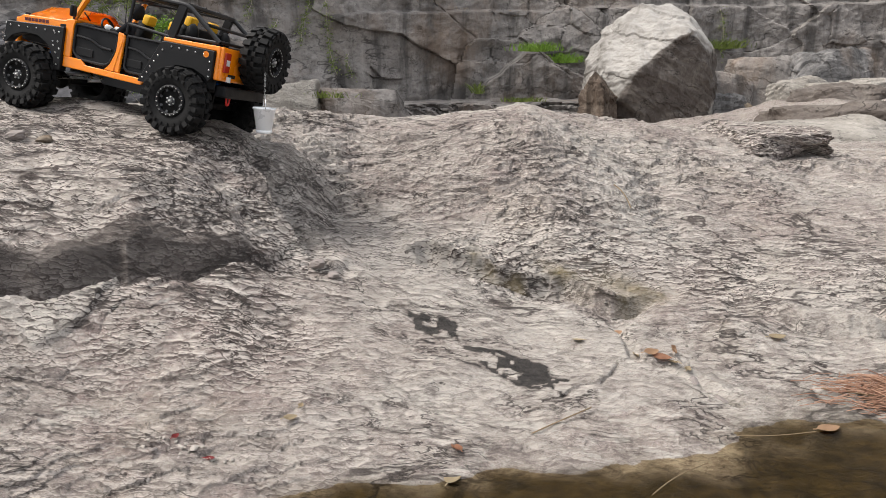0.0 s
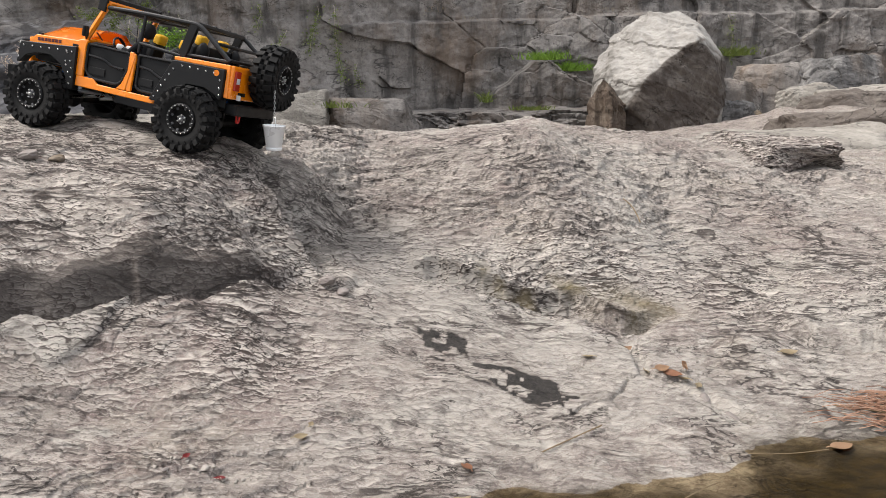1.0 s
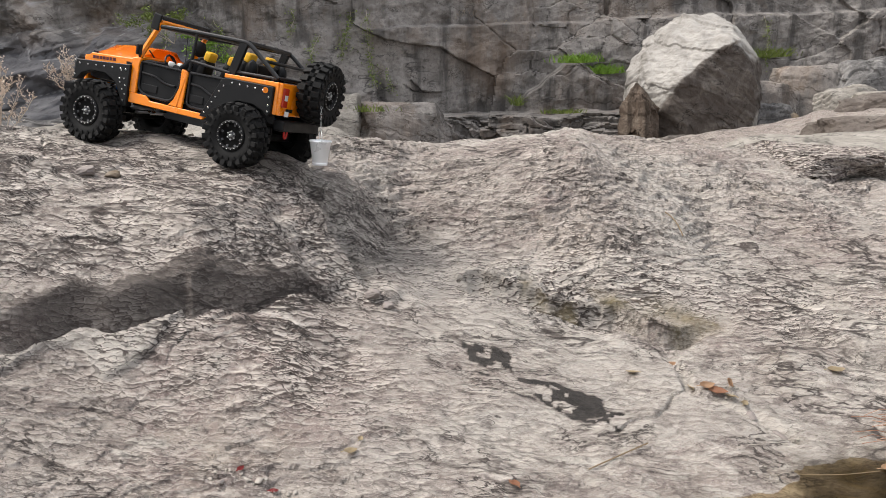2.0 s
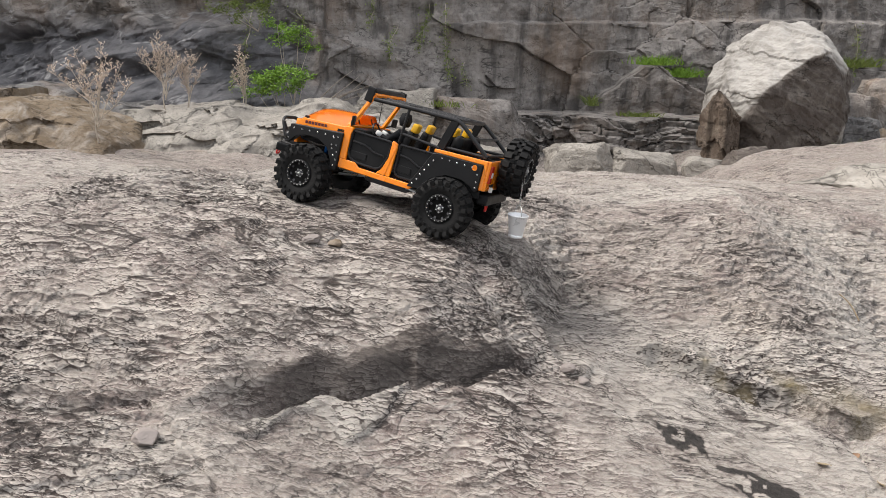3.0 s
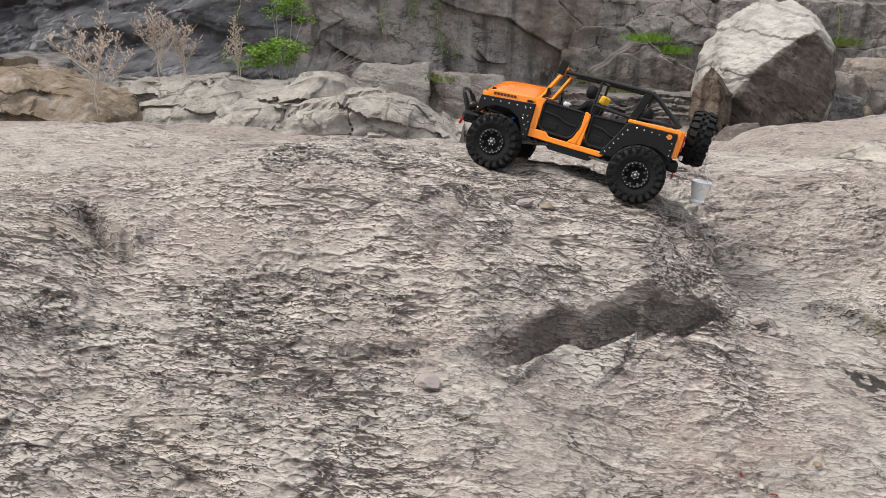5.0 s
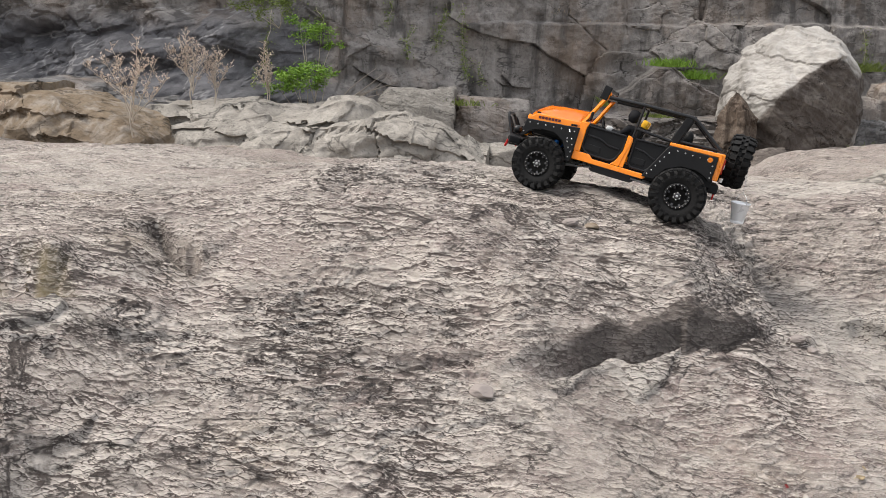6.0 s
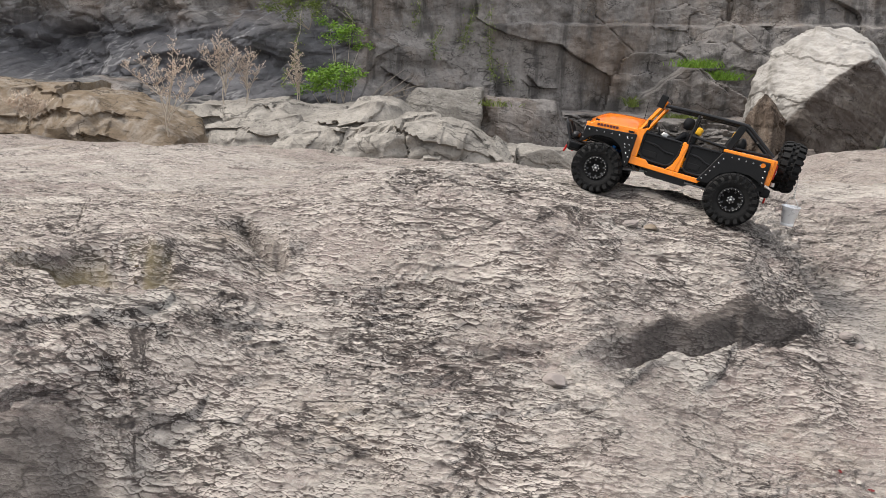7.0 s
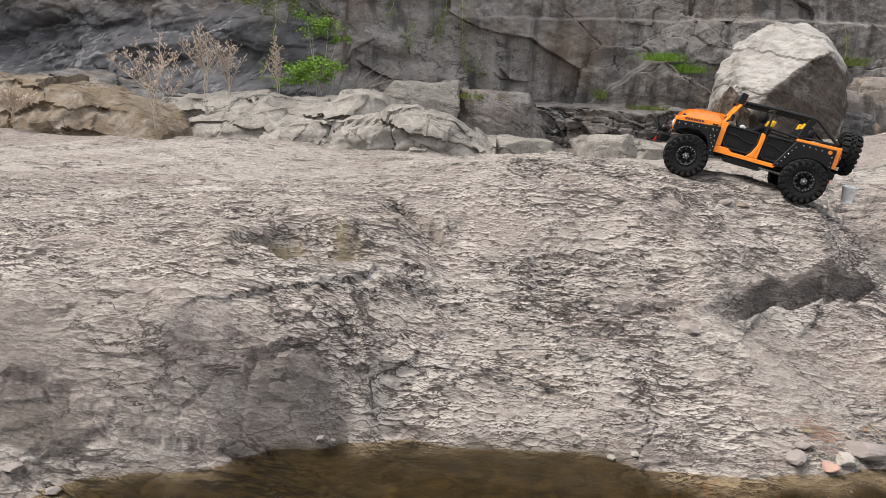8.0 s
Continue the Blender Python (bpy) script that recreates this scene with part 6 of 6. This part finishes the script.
bucket.matrix_world = Matrix.Translation(CAR_POSE @ Vector((-0.262, 0.020, 0.169)) + Vector((-0.004, -0.016, -0.122))) @ pose(0, 0, 0, 3, 4, 20) @ Matrix.Scale(0.95, 4)


# ---- plants at the cliff ----
GREEN = foliage("fresh_leaf", (0.12, 0.24, 0.025), (0.27, 0.43, 0.06))
VINE = foliage("vine_leaf", (0.10, 0.14, 0.03), (0.22, 0.27, 0.06))
STRAW = foliage("dry_straw", (0.20, 0.15, 0.09), (0.36, 0.29, 0.19))
STEM = plain("dry_stem", (0.52, 0.45, 0.37), 0.85, 0.0, 0.2, 60, 0.4, 0.001)
TWIG = plain("grey_twig", (0.30, 0.26, 0.22), 0.85, 0.0, 0.2, 60, 0.4, 0.001)
HUSK = foliage("seed_husk", (0.48, 0.38, 0.30), (0.70, 0.60, 0.50))


def leaf(bm, at, way, size, wide=0.45, pick=random):
    """One pointed leaf, folded along its rib."""
    w = Vector(way).normalized()
    s = w.cross(Vector((pick.uniform(-1, 1), pick.uniform(-1, 1), 1.2))).normalized()
    u = s.cross(w)
    p = Vector(at)
    a, d = bm.verts.new(p), bm.verts.new(p + w * size)
    b = bm.verts.new(p + w * size * 0.45 + s * size * wide * 0.5 + u * size * 0.10)
    c = bm.verts.new(p + w * size * 0.45 - s * size * wide * 0.5 + u * size * 0.10)
    bm.faces.new((a, b, d))
    bm.faces.new((a, d, c))


def stalk(a, b, bend, pick, n=5):
    a, b = Vector(a), Vector(b)
    off = Vector((pick.uniform(-1, 1), pick.uniform(-1, 1), pick.uniform(-0.3, 0.6))) * bend
    return [a.lerp(b, k / n) + off * math.sin(math.pi * k / n) for k in range(n + 1)]


def leafy_bush(name, base, clumps, seed, mat, label, leaves=260, size=0.06):
    """Stems that rise from one foot, each to a clump of leaves: (x, y, z, radius)."""
    pick = random.Random(seed)
    bush = new(name)
    bush.empty_display_size = 0.1
    tagged(bush, label, "bush")
    crown = bmesh.new()
    for cx, cy, cz, r in clumps:
        part("stem", tube(stalk(base, (cx, cy, cz), 0.06, pick), [0.008, 0.007, 0.006, 0.005, 0.004, 0.003], 5), STEM, bush)
        n = int(3.6 * leaves * (r / 0.25) ** 2)
        spray = [Vector((pick.gauss(0, 1), pick.gauss(0, 0.8), pick.gauss(0, 0.55))) * r * 0.55 for _ in range(9)]
        for _ in range(n):
            s = pick.choice(spray)
            q = Vector((cx, cy, cz)) + s + Vector((pick.gauss(0, 1), pick.gauss(0, 1), pick.gauss(0, 0.6))) * r * 0.22
            leaf(crown, q, (pick.uniform(-1, 1), pick.uniform(-1, 0.6), pick.uniform(-0.6, 0.5)), size * pick.uniform(0.42, 0.9), 0.55, pick)
    part("crown", crown, mat, bush)
    return bush


def dry_shrub(base, height, spread, seed, label, arms=9):
    """A dead weed: a bare forked stem with feathery seed heads."""
    pick = random.Random(seed)
    shrub = new("dry_shrub")
    shrub.empty_display_size = 0.1
    tagged(shrub, label, "shrub", "dry shrubs")
    b = Vector(base)
    knot = b + Vector((0.03, 0, height * 0.42))
    part("stem", tube(stalk(b, knot, 0.03, pick), [0.010, 0.009, 0.008, 0.007, 0.007, 0.006], 6), STEM, shrub)
    for k in range(arms):
        u = -1 + 2 * k / (arms - 1)
        start = b.lerp(knot, pick.uniform(0.35, 1.0))
        tip = b + Vector((u * spread + pick.uniform(-0.05, 0.05), pick.uniform(-0.15, 0.15), height * (0.98 - 0.30 * abs(u) + pick.uniform(-0.08, 0.06))))
        line = stalk(start, tip, 0.05, pick, 7)
        heads = bmesh.new()
        arm = part("branch", tube(line, [0.006, 0.0055, 0.005, 0.0045, 0.004, 0.003, 0.003, 0.002], 5), STEM, shrub)
        for p, q in zip(line[2:], line[3:]):
            for _ in range(5):
                s = p.lerp(q, pick.random())
                side = s + Vector((pick.uniform(-0.09, 0.09), pick.uniform(-0.06, 0.06), pick.uniform(0.02, 0.10)))
                tube([s, side], [0.0022, 0.001], 3, heads)
                for _ in range(7):
                    leaf(heads, s.lerp(side, pick.uniform(0.3, 1.1)), (pick.uniform(-1, 1), pick.uniform(-1, 1), pick.uniform(0, 1)), pick.uniform(0.014, 0.030), 0.55, pick)
        part("plume", heads, HUSK, arm, "pale brown feathery plume")
    return shrub


def hanging_vine(x, top, bottom, seed, label, thick=0.07, n=260, drift=0.1, mat=None):
    pick = random.Random(seed)
    vine = new("vine")
    vine.empty_display_size = 0.1
    tagged(vine, label, "vine", "vines on the cliff")
    line, m = [], 12
    for k in range(m + 1):
        z = top + (bottom - top) * k / m
        px = x + drift * (k / m) + 0.04 * math.sin(5 * k / m + seed)
        line.append(Vector((px, min(wall_at(px, z), wall_at(px, z + 0.1), wall_at(px, max(-0.3, z - 0.1))) - 0.04, z)))
    part("stem", tube(line, 0.005, 5), STEM, vine)
    bm = bmesh.new()
    for _ in range(n):
        t = pick.random() ** 0.8 * m
        k = min(int(t), m - 1)
        p = line[k].lerp(line[k + 1], t - k) + Vector((pick.gauss(0, thick * (0.6 + 0.5 * math.sin(t * 2.1 + seed))), pick.uniform(-0.06, 0.0), pick.gauss(0, 0.05)))
        leaf(bm, p, (pick.uniform(-1, 1), -0.6, pick.uniform(-1, 0.2)), pick.uniform(0.025, 0.055), 0.6, pick)
    part("leaves", bm, mat or VINE, vine)
    return vine


def grass_tuft(x, y, z, width, height, n, seed, mat, label, name="grass_tuft", depth=0.15, blade=0.006):
    pick = random.Random(seed)
    bm = bmesh.new()
    for _ in range(n):
        u = pick.gauss(0, 0.33)
        p = Vector((x + u * width, y + pick.uniform(-depth, depth), z + 0.08 * abs(u) * height))
        way = Vector((pick.uniform(-0.7, 0.7), pick.uniform(-0.7, 0.2), pick.uniform(0.5, 1.0))).normalized()
        h = height * pick.uniform(0.5, 1.1)
        s = way.cross(Vector((0, -1, 0.2))).normalized() * blade
        a, b = bm.verts.new(p - s), bm.verts.new(p + s)
        m1, m2 = p + way * h * 0.55, p + way * h + Vector((way.x * 0.5, -0.1, -0.5)) * h * 0.35
        c, d = bm.verts.new(m1 + s * 0.8), bm.verts.new(m1 - s * 0.8)
        bm.faces.new((a, b, c, d))
        bm.faces.new((d, c, bm.verts.new(m2)))
    ob = part(name, bm, mat, None)
    return tagged(ob, label, "grass", "grass tufts", "stuff")


leafy_bush("green_bush", (-4.05, 10.3, -0.15), [(-4.35, 10.35, 0.50, 0.24), (-4.05, 10.25, 0.60, 0.27), (-3.82, 10.35, 0.55, 0.20), (-4.55, 10.4, 0.42, 0.16), (-4.2, 10.2, 0.66, 0.18)], 501, GREEN,
           "bright green leafy bush at the cliff's foot", 230, 0.062)
leafy_bush("green_bush", (-4.15, 10.9, 0.20), [(-4.25, 10.75, 1.22, 0.22), (-4.02, 10.8, 1.30, 0.18), (-3.85, 10.8, 1.08, 0.13), (-4.35, 10.8, 1.38, 0.15)], 503, GREEN,
           "tall green leafy bush growing against the cliff", 200, 0.058)
leafy_bush("green_bush", (-4.85, 11.3, 1.30), [(-5.0, 10.9, 1.62, 0.22), (-4.7, 10.9, 1.60, 0.22), (-5.3, 10.8, 1.58, 0.16)], 505, VINE,
           "yellow-green bush on top of the dark outcrop", 200, 0.055)
dry_shrub((-5.28, 7.6, -0.16), 1.12, 0.48, 511, "dead pale weed with feathery seed heads")
dry_shrub((-5.35, 9.25, 0.12), 1.02, 0.32, 513, "dead pale weed with feathery seed heads", 9)
dry_shrub((-5.05, 9.3, 0.10), 0.85, 0.16, 515, "slender dead weed with feathery seed heads", 5)
dry_shrub((-4.62, 10.1, 0.05), 0.95, 0.10, 517, "slender dead weed beside the green bush", 5)
dry_shrub((-6.9, 7.4, -0.10), 0.35, 0.35, 519, "low pale dry weed on the rock shelf", 8)
for k, (x, top, bottom, thick, n, drift) in enumerate([(-5.1, 1.65, 0.45, 0.07, 230, 0.12), (-2.42, 1.9, 1.15, 0.08, 260, -0.05), (-2.15, 1.9, 0.60, 0.08, 330, 0.22), (-2.92, 1.5, 0.95, 0.07, 130, -0.06),
                                                       (-1.72, 0.95, 0.55, 0.05, 70, 0.0), (-4.4, 1.7, 1.35, 0.06, 90, 0.1), (4.75, 1.75, 0.95, 0.07, 160, 0.1), (-3.35, 1.9, 1.5, 0.08, 90, 0.05)]):
    hanging_vine(x, top, bottom, 521 + k, "green creeper hanging down the cliff", thick, n, drift)
for k in range(7):
    pick = random.Random(541 + k)
    a = Vector((-3.85 + 0.05 * k, 10.35, 0.10 + 0.02 * k))
    b = a + Vector((0.62 + 0.10 * (k % 3), 0.1 * pick.uniform(-1, 1), 0.22 + 0.12 * (k % 4)))
    tagged(part("dead_branch", tube(stalk(a, b, 0.07, pick), [0.012, 0.010, 0.008, 0.007, 0.005, 0.003], 6), TWIG, None), "bare grey branch lying against the cliff's foot", "branch", "dead branches")
grass_tuft(-4.05, 9.95, -0.05, 0.85, 0.34, 260, 551, STRAW, "brown dry grass under the green bush", "dry_grass", 0.12)
grass_tuft(1.45, wall_at(1.45, 0.98) - 0.10, 0.98, 0.55, 0.22, 260, 553, GREEN, "bright green grass on a cliff ledge")
grass_tuft(1.95, wall_at(1.95, 0.85) - 0.10, 0.80, 0.45, 0.24, 240, 555, GREEN, "bright green grass on a cliff ledge")
grass_tuft(1.10, wall_at(1.10, 0.05) - 0.02, 0.17, 0.50, 0.12, 120, 557, VINE, "short green grass on the rock bench")
grass_tuft(0.45, wall_at(0.45, 0.30) - 0.05, 0.28, 0.16, 0.28, 60, 559, VINE, "small green weed in a cliff joint")
grass_tuft(4.85, wall_at(4.85, 1.05) - 0.10, 1.05, 0.55, 0.26, 180, 561, VINE, "yellow-green grass on a cliff ledge")
grass_tuft(3.95, 10.6, -0.25, 0.30, 0.34, 70, 563, VINE, "green weed beside the boulder")
grass_tuft(-1.9, 10.9, 0.25, 0.7, 0.16, 80, 565, VINE, "short green grass at the cliff's foot")
for k, (x, z) in enumerate(((0.1, 1.75), (1.05, 1.72), (1.25, 1.70), (2.6, 1.9), (-0.5, 1.9), (-3.3, 0.4))):
    grass_tuft(x, wall_at(x, z) - 0.06, z, 0.30, -0.26, 12, 571 + k, STRAW, "dry straw hanging from a cliff ledge", "dry_straw", 0.04, 0.002)


# ---- small things on the rock and in the pool ----
DRY_LEAF = plain("dry_leaf", (0.44, 0.28, 0.17), 0.7, 0.0, 0.3, 120, 0.4, 0.0006)
RUST_LEAF = plain("rust_leaf", (0.34, 0.17, 0.10), 0.7, 0.0, 0.3, 120, 0.4, 0.0006)
PALE_LEAF = plain("bleached_leaf", (0.42, 0.34, 0.22), 0.75, 0.0, 0.3, 120, 0.3, 0.0006)
RED_PETAL = plain("red_petal", (0.24, 0.035, 0.035), 0.6, 0.0, 0.3, 150, 0.4, 0.0004)
NEEDLE = foliage("pine_needle", (0.16, 0.075, 0.045), (0.40, 0.24, 0.16))
PEBBLE = plain("pebble_grey", (0.27, 0.235, 0.215), 0.85, 0.0, 0.3, 90, 0.5, 0.001)
PEBBLE_PINK = plain("pebble_pink", (0.42, 0.27, 0.215), 0.75, 0.0, 0.3, 90, 0.5, 0.001)
PEBBLE_PALE = plain("pebble_pale", (0.38, 0.345, 0.305), 0.8, 0.0, 0.3, 90, 0.5, 0.001)
REED = plain("reed_stalk", (0.20, 0.145, 0.085), 0.7, 0.0, 0.3, 120, 0.3, 0.0004)


def fallen_leaf(x, y, length, turn, mat, label, curl=0.35, tip=12, z=None):
    """A dry leaf: a curled oval blade with a rib and a stalk."""
    bm = bmesh.new()
    n, rows = 9, []
    for k in range(n + 1):
        u = k / n
        w = 0.30 * length * math.sin(math.pi * min(1, 0.04 + 0.96 * u)) ** 0.75 * (1.15 - 0.4 * u)
        lift = curl * length * (u - 0.5) ** 2
        rows.append([bm.verts.new((length * (u - 0.5), s * w, lift + curl * 0.7 * abs(s) ** 2 * w + (0.0 if s else -0.01 * length))) for s in (-1, -0.5, 0, 0.5, 1)])
    for a, b in zip(rows, rows[1:]):
        for j in range(4):
            bm.faces.new((a[j], b[j], b[j + 1], a[j + 1])).smooth = True
    bmesh.ops.solidify(bm, geom=bm.faces[:], thickness=0.0005)
    tube([(-length * 0.5, 0, curl * length * 0.25), (-length * 0.72, 0.03 * length, curl * length * 0.15)], 0.0006, 5, bm)
    ob = smooth_part(part("fallen_leaf", bm, mat, None))
    ob.matrix_world = pose(x, y, (ground_at(x, y) if z is None else z) + 0.0015 + 0.35 * length * math.sin(radians(abs(tip))) , tip, 0, turn)
    return tagged(ob, label, "leaf", "fallen leaves")


for x, y, length, turn, mat, label, curl, tip in [
        (0.318, 1.060, 0.026, 20, DRY_LEAF, "orange-brown curled leaf in a rock crack", 0.5, 20),
        (0.332, 1.050, 0.030, -30, RUST_LEAF, "rust-brown dry leaf in a rock crack", 0.4, 12),
        (0.352, 1.066, 0.026, 70, DRY_LEAF, "orange-brown leaf standing in a rock crack", 0.6, 50),
        (0.345, 1.040, 0.020, 140, PALE_LEAF, "bleached dry leaf in a rock crack", 0.5, 10),
        (0.366, 1.032, 0.018, 60, PALE_LEAF, "bleached dry leaf in a rock crack", 0.4, 15),
        (0.300, 1.085, 0.017, 100, PALE_LEAF, "bleached dry leaf in a rock crack", 0.5, 15),
        (0.285, 1.150, 0.022, 35, DRY_LEAF, "brown dry leaf on bare rock", 0.4, 10),
        (-0.190, 0.845, 0.018, 25, PALE_LEAF, "pale yellow curled strip of leaf on rock", 0.8, 15),
        (-0.180, 0.860, 0.012, 80, PALE_LEAF, "pale yellow curled strip of leaf on rock", 0.6, 20),
        (-0.318, 0.797, 0.012, 70, RED_PETAL, "dark red fallen petal on rock", 0.5, 20),
        (-0.272, 0.780, 0.012, 5, RED_PETAL, "dark red fallen petal on rock", 0.4, 10),
        (0.018, 0.828, 0.022, 120, RUST_LEAF, "thin rust-red leaf at the water's edge", 0.2, 6),
        (-0.545, 0.598, 0.024, 100, PALE_LEAF, "bleached leaf at the water's edge", 0.4, 30),
        (-0.500, 0.630, 0.018, 40, DRY_LEAF, "brown leaf at the water's edge", 0.4, 15),
        (-0.625, 0.585, 0.020, 15, PALE_LEAF, "bleached leaf at the water's edge", 0.4, 12),
        (0.545, 1.140, 0.030, 10, PALE_LEAF, "bleached dry leaf on bare rock", 0.4, 8),
        (0.210, 1.090, 0.020, 170, PALE_LEAF, "bleached dry leaf on bare rock", 0.4, 8)]:
    fallen_leaf(x, y, length, turn, mat, label, curl, tip)
fallen_leaf(0.522, 0.915, 0.034, 15, DRY_LEAF, "orange-brown leaf floating on the pool", 0.06, 0, 0.0005)
fallen_leaf(0.150, 0.864, 0.022, 5, PALE_LEAF, "grey-green leaf floating at the pool's edge", 0.05, 0, 0.0005)
fallen_leaf(0.216, 0.842, 0.018, 50, PALE_LEAF, "pale leaf floating at the pool's edge", 0.08, 0, 0.0005)
fallen_leaf(0.014, 0.786, 0.034, 70, PALE_LEAF, "pale translucent leaf floating on the pool", 0.05, 0, 0.0005)


def pebble(x, y, size, mat, seed, label, flat=0.6, name="pebble"):
    pick = random.Random(seed)
    planes = [((pick.gauss(0, 1), pick.gauss(0, 1), pick.gauss(0, 0.7)), pick.uniform(0.62, 0.9)) for _ in range(9)]
    ob = facet_rock(name, mat, (size * 0.55, size * 0.45, size * 0.42 * flat), planes, seed, 4, 0.05, 0.03, 1.1, 0.10)
    ob.matrix_world = pose(x, y, max(ground_at(x, y), -0.004) + size * 0.14 * flat, pick.uniform(-8, 8), pick.uniform(-8, 8), pick.uniform(0, 180))
    return tagged(ob, label, "stone", "loose stones")


for k, (x, y, size, mat, label) in enumerate([
        (-0.797, 0.800, 0.042, PEBBLE, "grey pebble in a rock crack"), (-0.750, 0.806, 0.026, PEBBLE_PALE, "pale pebble in a rock crack"),
        (-0.604, 0.525, 0.030, PEBBLE_PINK, "pink stone at the water's edge"),
        (-0.570, 0.548, 0.036, PEBBLE_PALE, "flat pale stone at the water's edge"), (-0.660, 0.535, 0.040, PEBBLE, "grey stone at the water's edge"),
        (-0.520, 0.575, 0.065, PEBBLE, "broad grey stone at the water's edge"), (-0.640, 0.558, 0.026, PEBBLE, "small grey stone at the water's edge"),
        (-1.945, 0.272, 0.026, PEBBLE, "pale stone at the water's edge"), (-1.88, 0.270, 0.026, PEBBLE, "dark pebble at the water's edge"),
        (-0.985, 0.511, 0.016, PEBBLE_PALE, "white pebble at the water's edge"), (-0.945, 0.508, 0.016, PEBBLE_PALE, "white pebble at the water's edge"),
        (-1.506, 0.470, 0.018, PEBBLE, "grey pebble at the foot of the slab"), (-1.485, 0.480, 0.012, PEBBLE, "grey pebble at the foot of the slab"),
        (0.370, 1.018, 0.020, PEBBLE, "grey pebble in a rock crack"), (0.400, 0.990, 0.026, PEBBLE, "grey pebble in a rock crack"),
        (-0.292, 0.785, 0.011, PEBBLE_PALE, "pale pebble near the pool"), (-0.335, 0.772, 0.010, PEBBLE, "pale pebble near the pool"),
        (-0.205, 1.145, 0.030, PEBBLE, "dark stone at the end of the ledge"), (-0.180, 1.135, 0.022, PEBBLE, "dark stone at the end of the ledge"),
        (-0.72, 1.115, 0.027, PEBBLE, "loose flake of grey rock on the slab"), (-0.62, 1.135, 0.027, TAN_ROCK, "loose flake of tan rock on the slab"),
        (-0.66, 1.13, 0.030, PEBBLE, "loose flake of grey rock on the slab")]):
    pebble(x, y, size, mat, 601 + k, label, 0.6)


def scree(name, spots, n, sizes, seed, mat, label):
    """Grit and chips strewn over rock; too many to count."""
    pick = random.Random(seed)
    bm = bmesh.new()
    for _ in range(n):
        cx, cy, rx, ry = pick.choice(spots)
        x, y = pick.gauss(cx, rx), pick.gauss(cy, ry)
        s = pick.uniform(*sizes)
        tmp = bmesh.new()
        bmesh.ops.create_icosphere(tmp, subdivisions=1, radius=s)
        for v in tmp.verts:
            v.co *= pick.uniform(0.6, 1.1)
        bmesh.ops.transform(tmp, matrix=pose(x, y, max(ground_at(x, y), -0.01) + 0.3 * s, pick.uniform(0, 90), 0, pick.uniform(0, 360)) @ Matrix.Diagonal((1.3, 1, 0.6, 1)), verts=tmp.verts)
        bm = join(bm, tmp)
    return tagged(part(name, bm, mat, None), label, "gravel", kind="stuff")


scree("grit", [(0.33, 1.05, 0.03, 0.02), (0.30, 1.16, 0.02, 0.03), (0.40, 0.98, 0.03, 0.012), (-0.58, 0.55, 0.06, 0.03), (-0.60, 0.54, 0.05, 0.02), (-0.30, 0.785, 0.04, 0.012)], 230, (0.0010, 0.0030), 701, PEBBLE_PALE, "pale grit strewn in rock cracks")
scree("pan_gravel", [(-1.66, 0.735, 0.04, 0.018), (-1.57, 0.765, 0.03, 0.018)], 170, (0.0015, 0.005), 703, TAN_ROCK, "brown gravel lying in a rock pan")


def needle_heap(x, y, width, n, seed):
    pick = random.Random(seed)
    bm = bmesh.new()
    for _ in range(n):
        px, py = x + pick.gauss(0, width * 0.4), y + pick.gauss(0, 0.018)
        a = pick.gauss(-0.25, 0.5)
        h = pick.uniform(0.010, 0.034)
        z = max(ground_at(px, py), 0.0) + pick.uniform(0.001, 0.012)
        tube([(px - h * math.cos(a), py - h * math.sin(a), z - 0.002), (px, py, z + 0.003), (px + h * math.cos(a), py + h * math.sin(a), z - 0.002)], 0.0006, 4, bm)
    return tagged(part("pine_needles", bm, NEEDLE, None), "heap of reddish dry needles on the bank", "needles", kind="stuff")


needle_heap(0.64, 0.985, 0.10, 340, 711)
needle_heap(-0.60, 0.59, 0.05, 26, 713)


def reed(a, b, radius, label, seed):
    pick = random.Random(seed)
    tagged(part("reed_stalk", tube(stalk(a, b, 0.008, pick, 6), radius, 6), REED, None), label, "stalk", "reed stalks")


reed((0.240, 0.748, 0.0015), (0.327, 0.820, 0.0015), 0.0007, "thin straw-coloured stalk floating on the pool", 721)
reed((0.376, 0.893, 0.0015), (0.500, 0.905, 0.0015), 0.0006, "thin straw-coloured stalk floating on the pool", 723)
reed((0.080, 0.852, 0.006), (0.200, 0.915, 0.030), 0.0009, "thin dry stalk lying at the water's edge", 725)
reed((0.55, 1.00, 0.022), (0.70, 0.93, 0.012), 0.0011, "thin dry stalk lying on the bank", 727)
reed((-0.48, 0.66, 0.040), (-0.46, 0.60, 0.014), 0.0014, "thin green stalk at the water's edge", 729)
reed((0.330, 1.43, 0.262), (0.352, 1.375, 0.225), 0.0012, "thin dry stalk lying on the rock dome", 731)
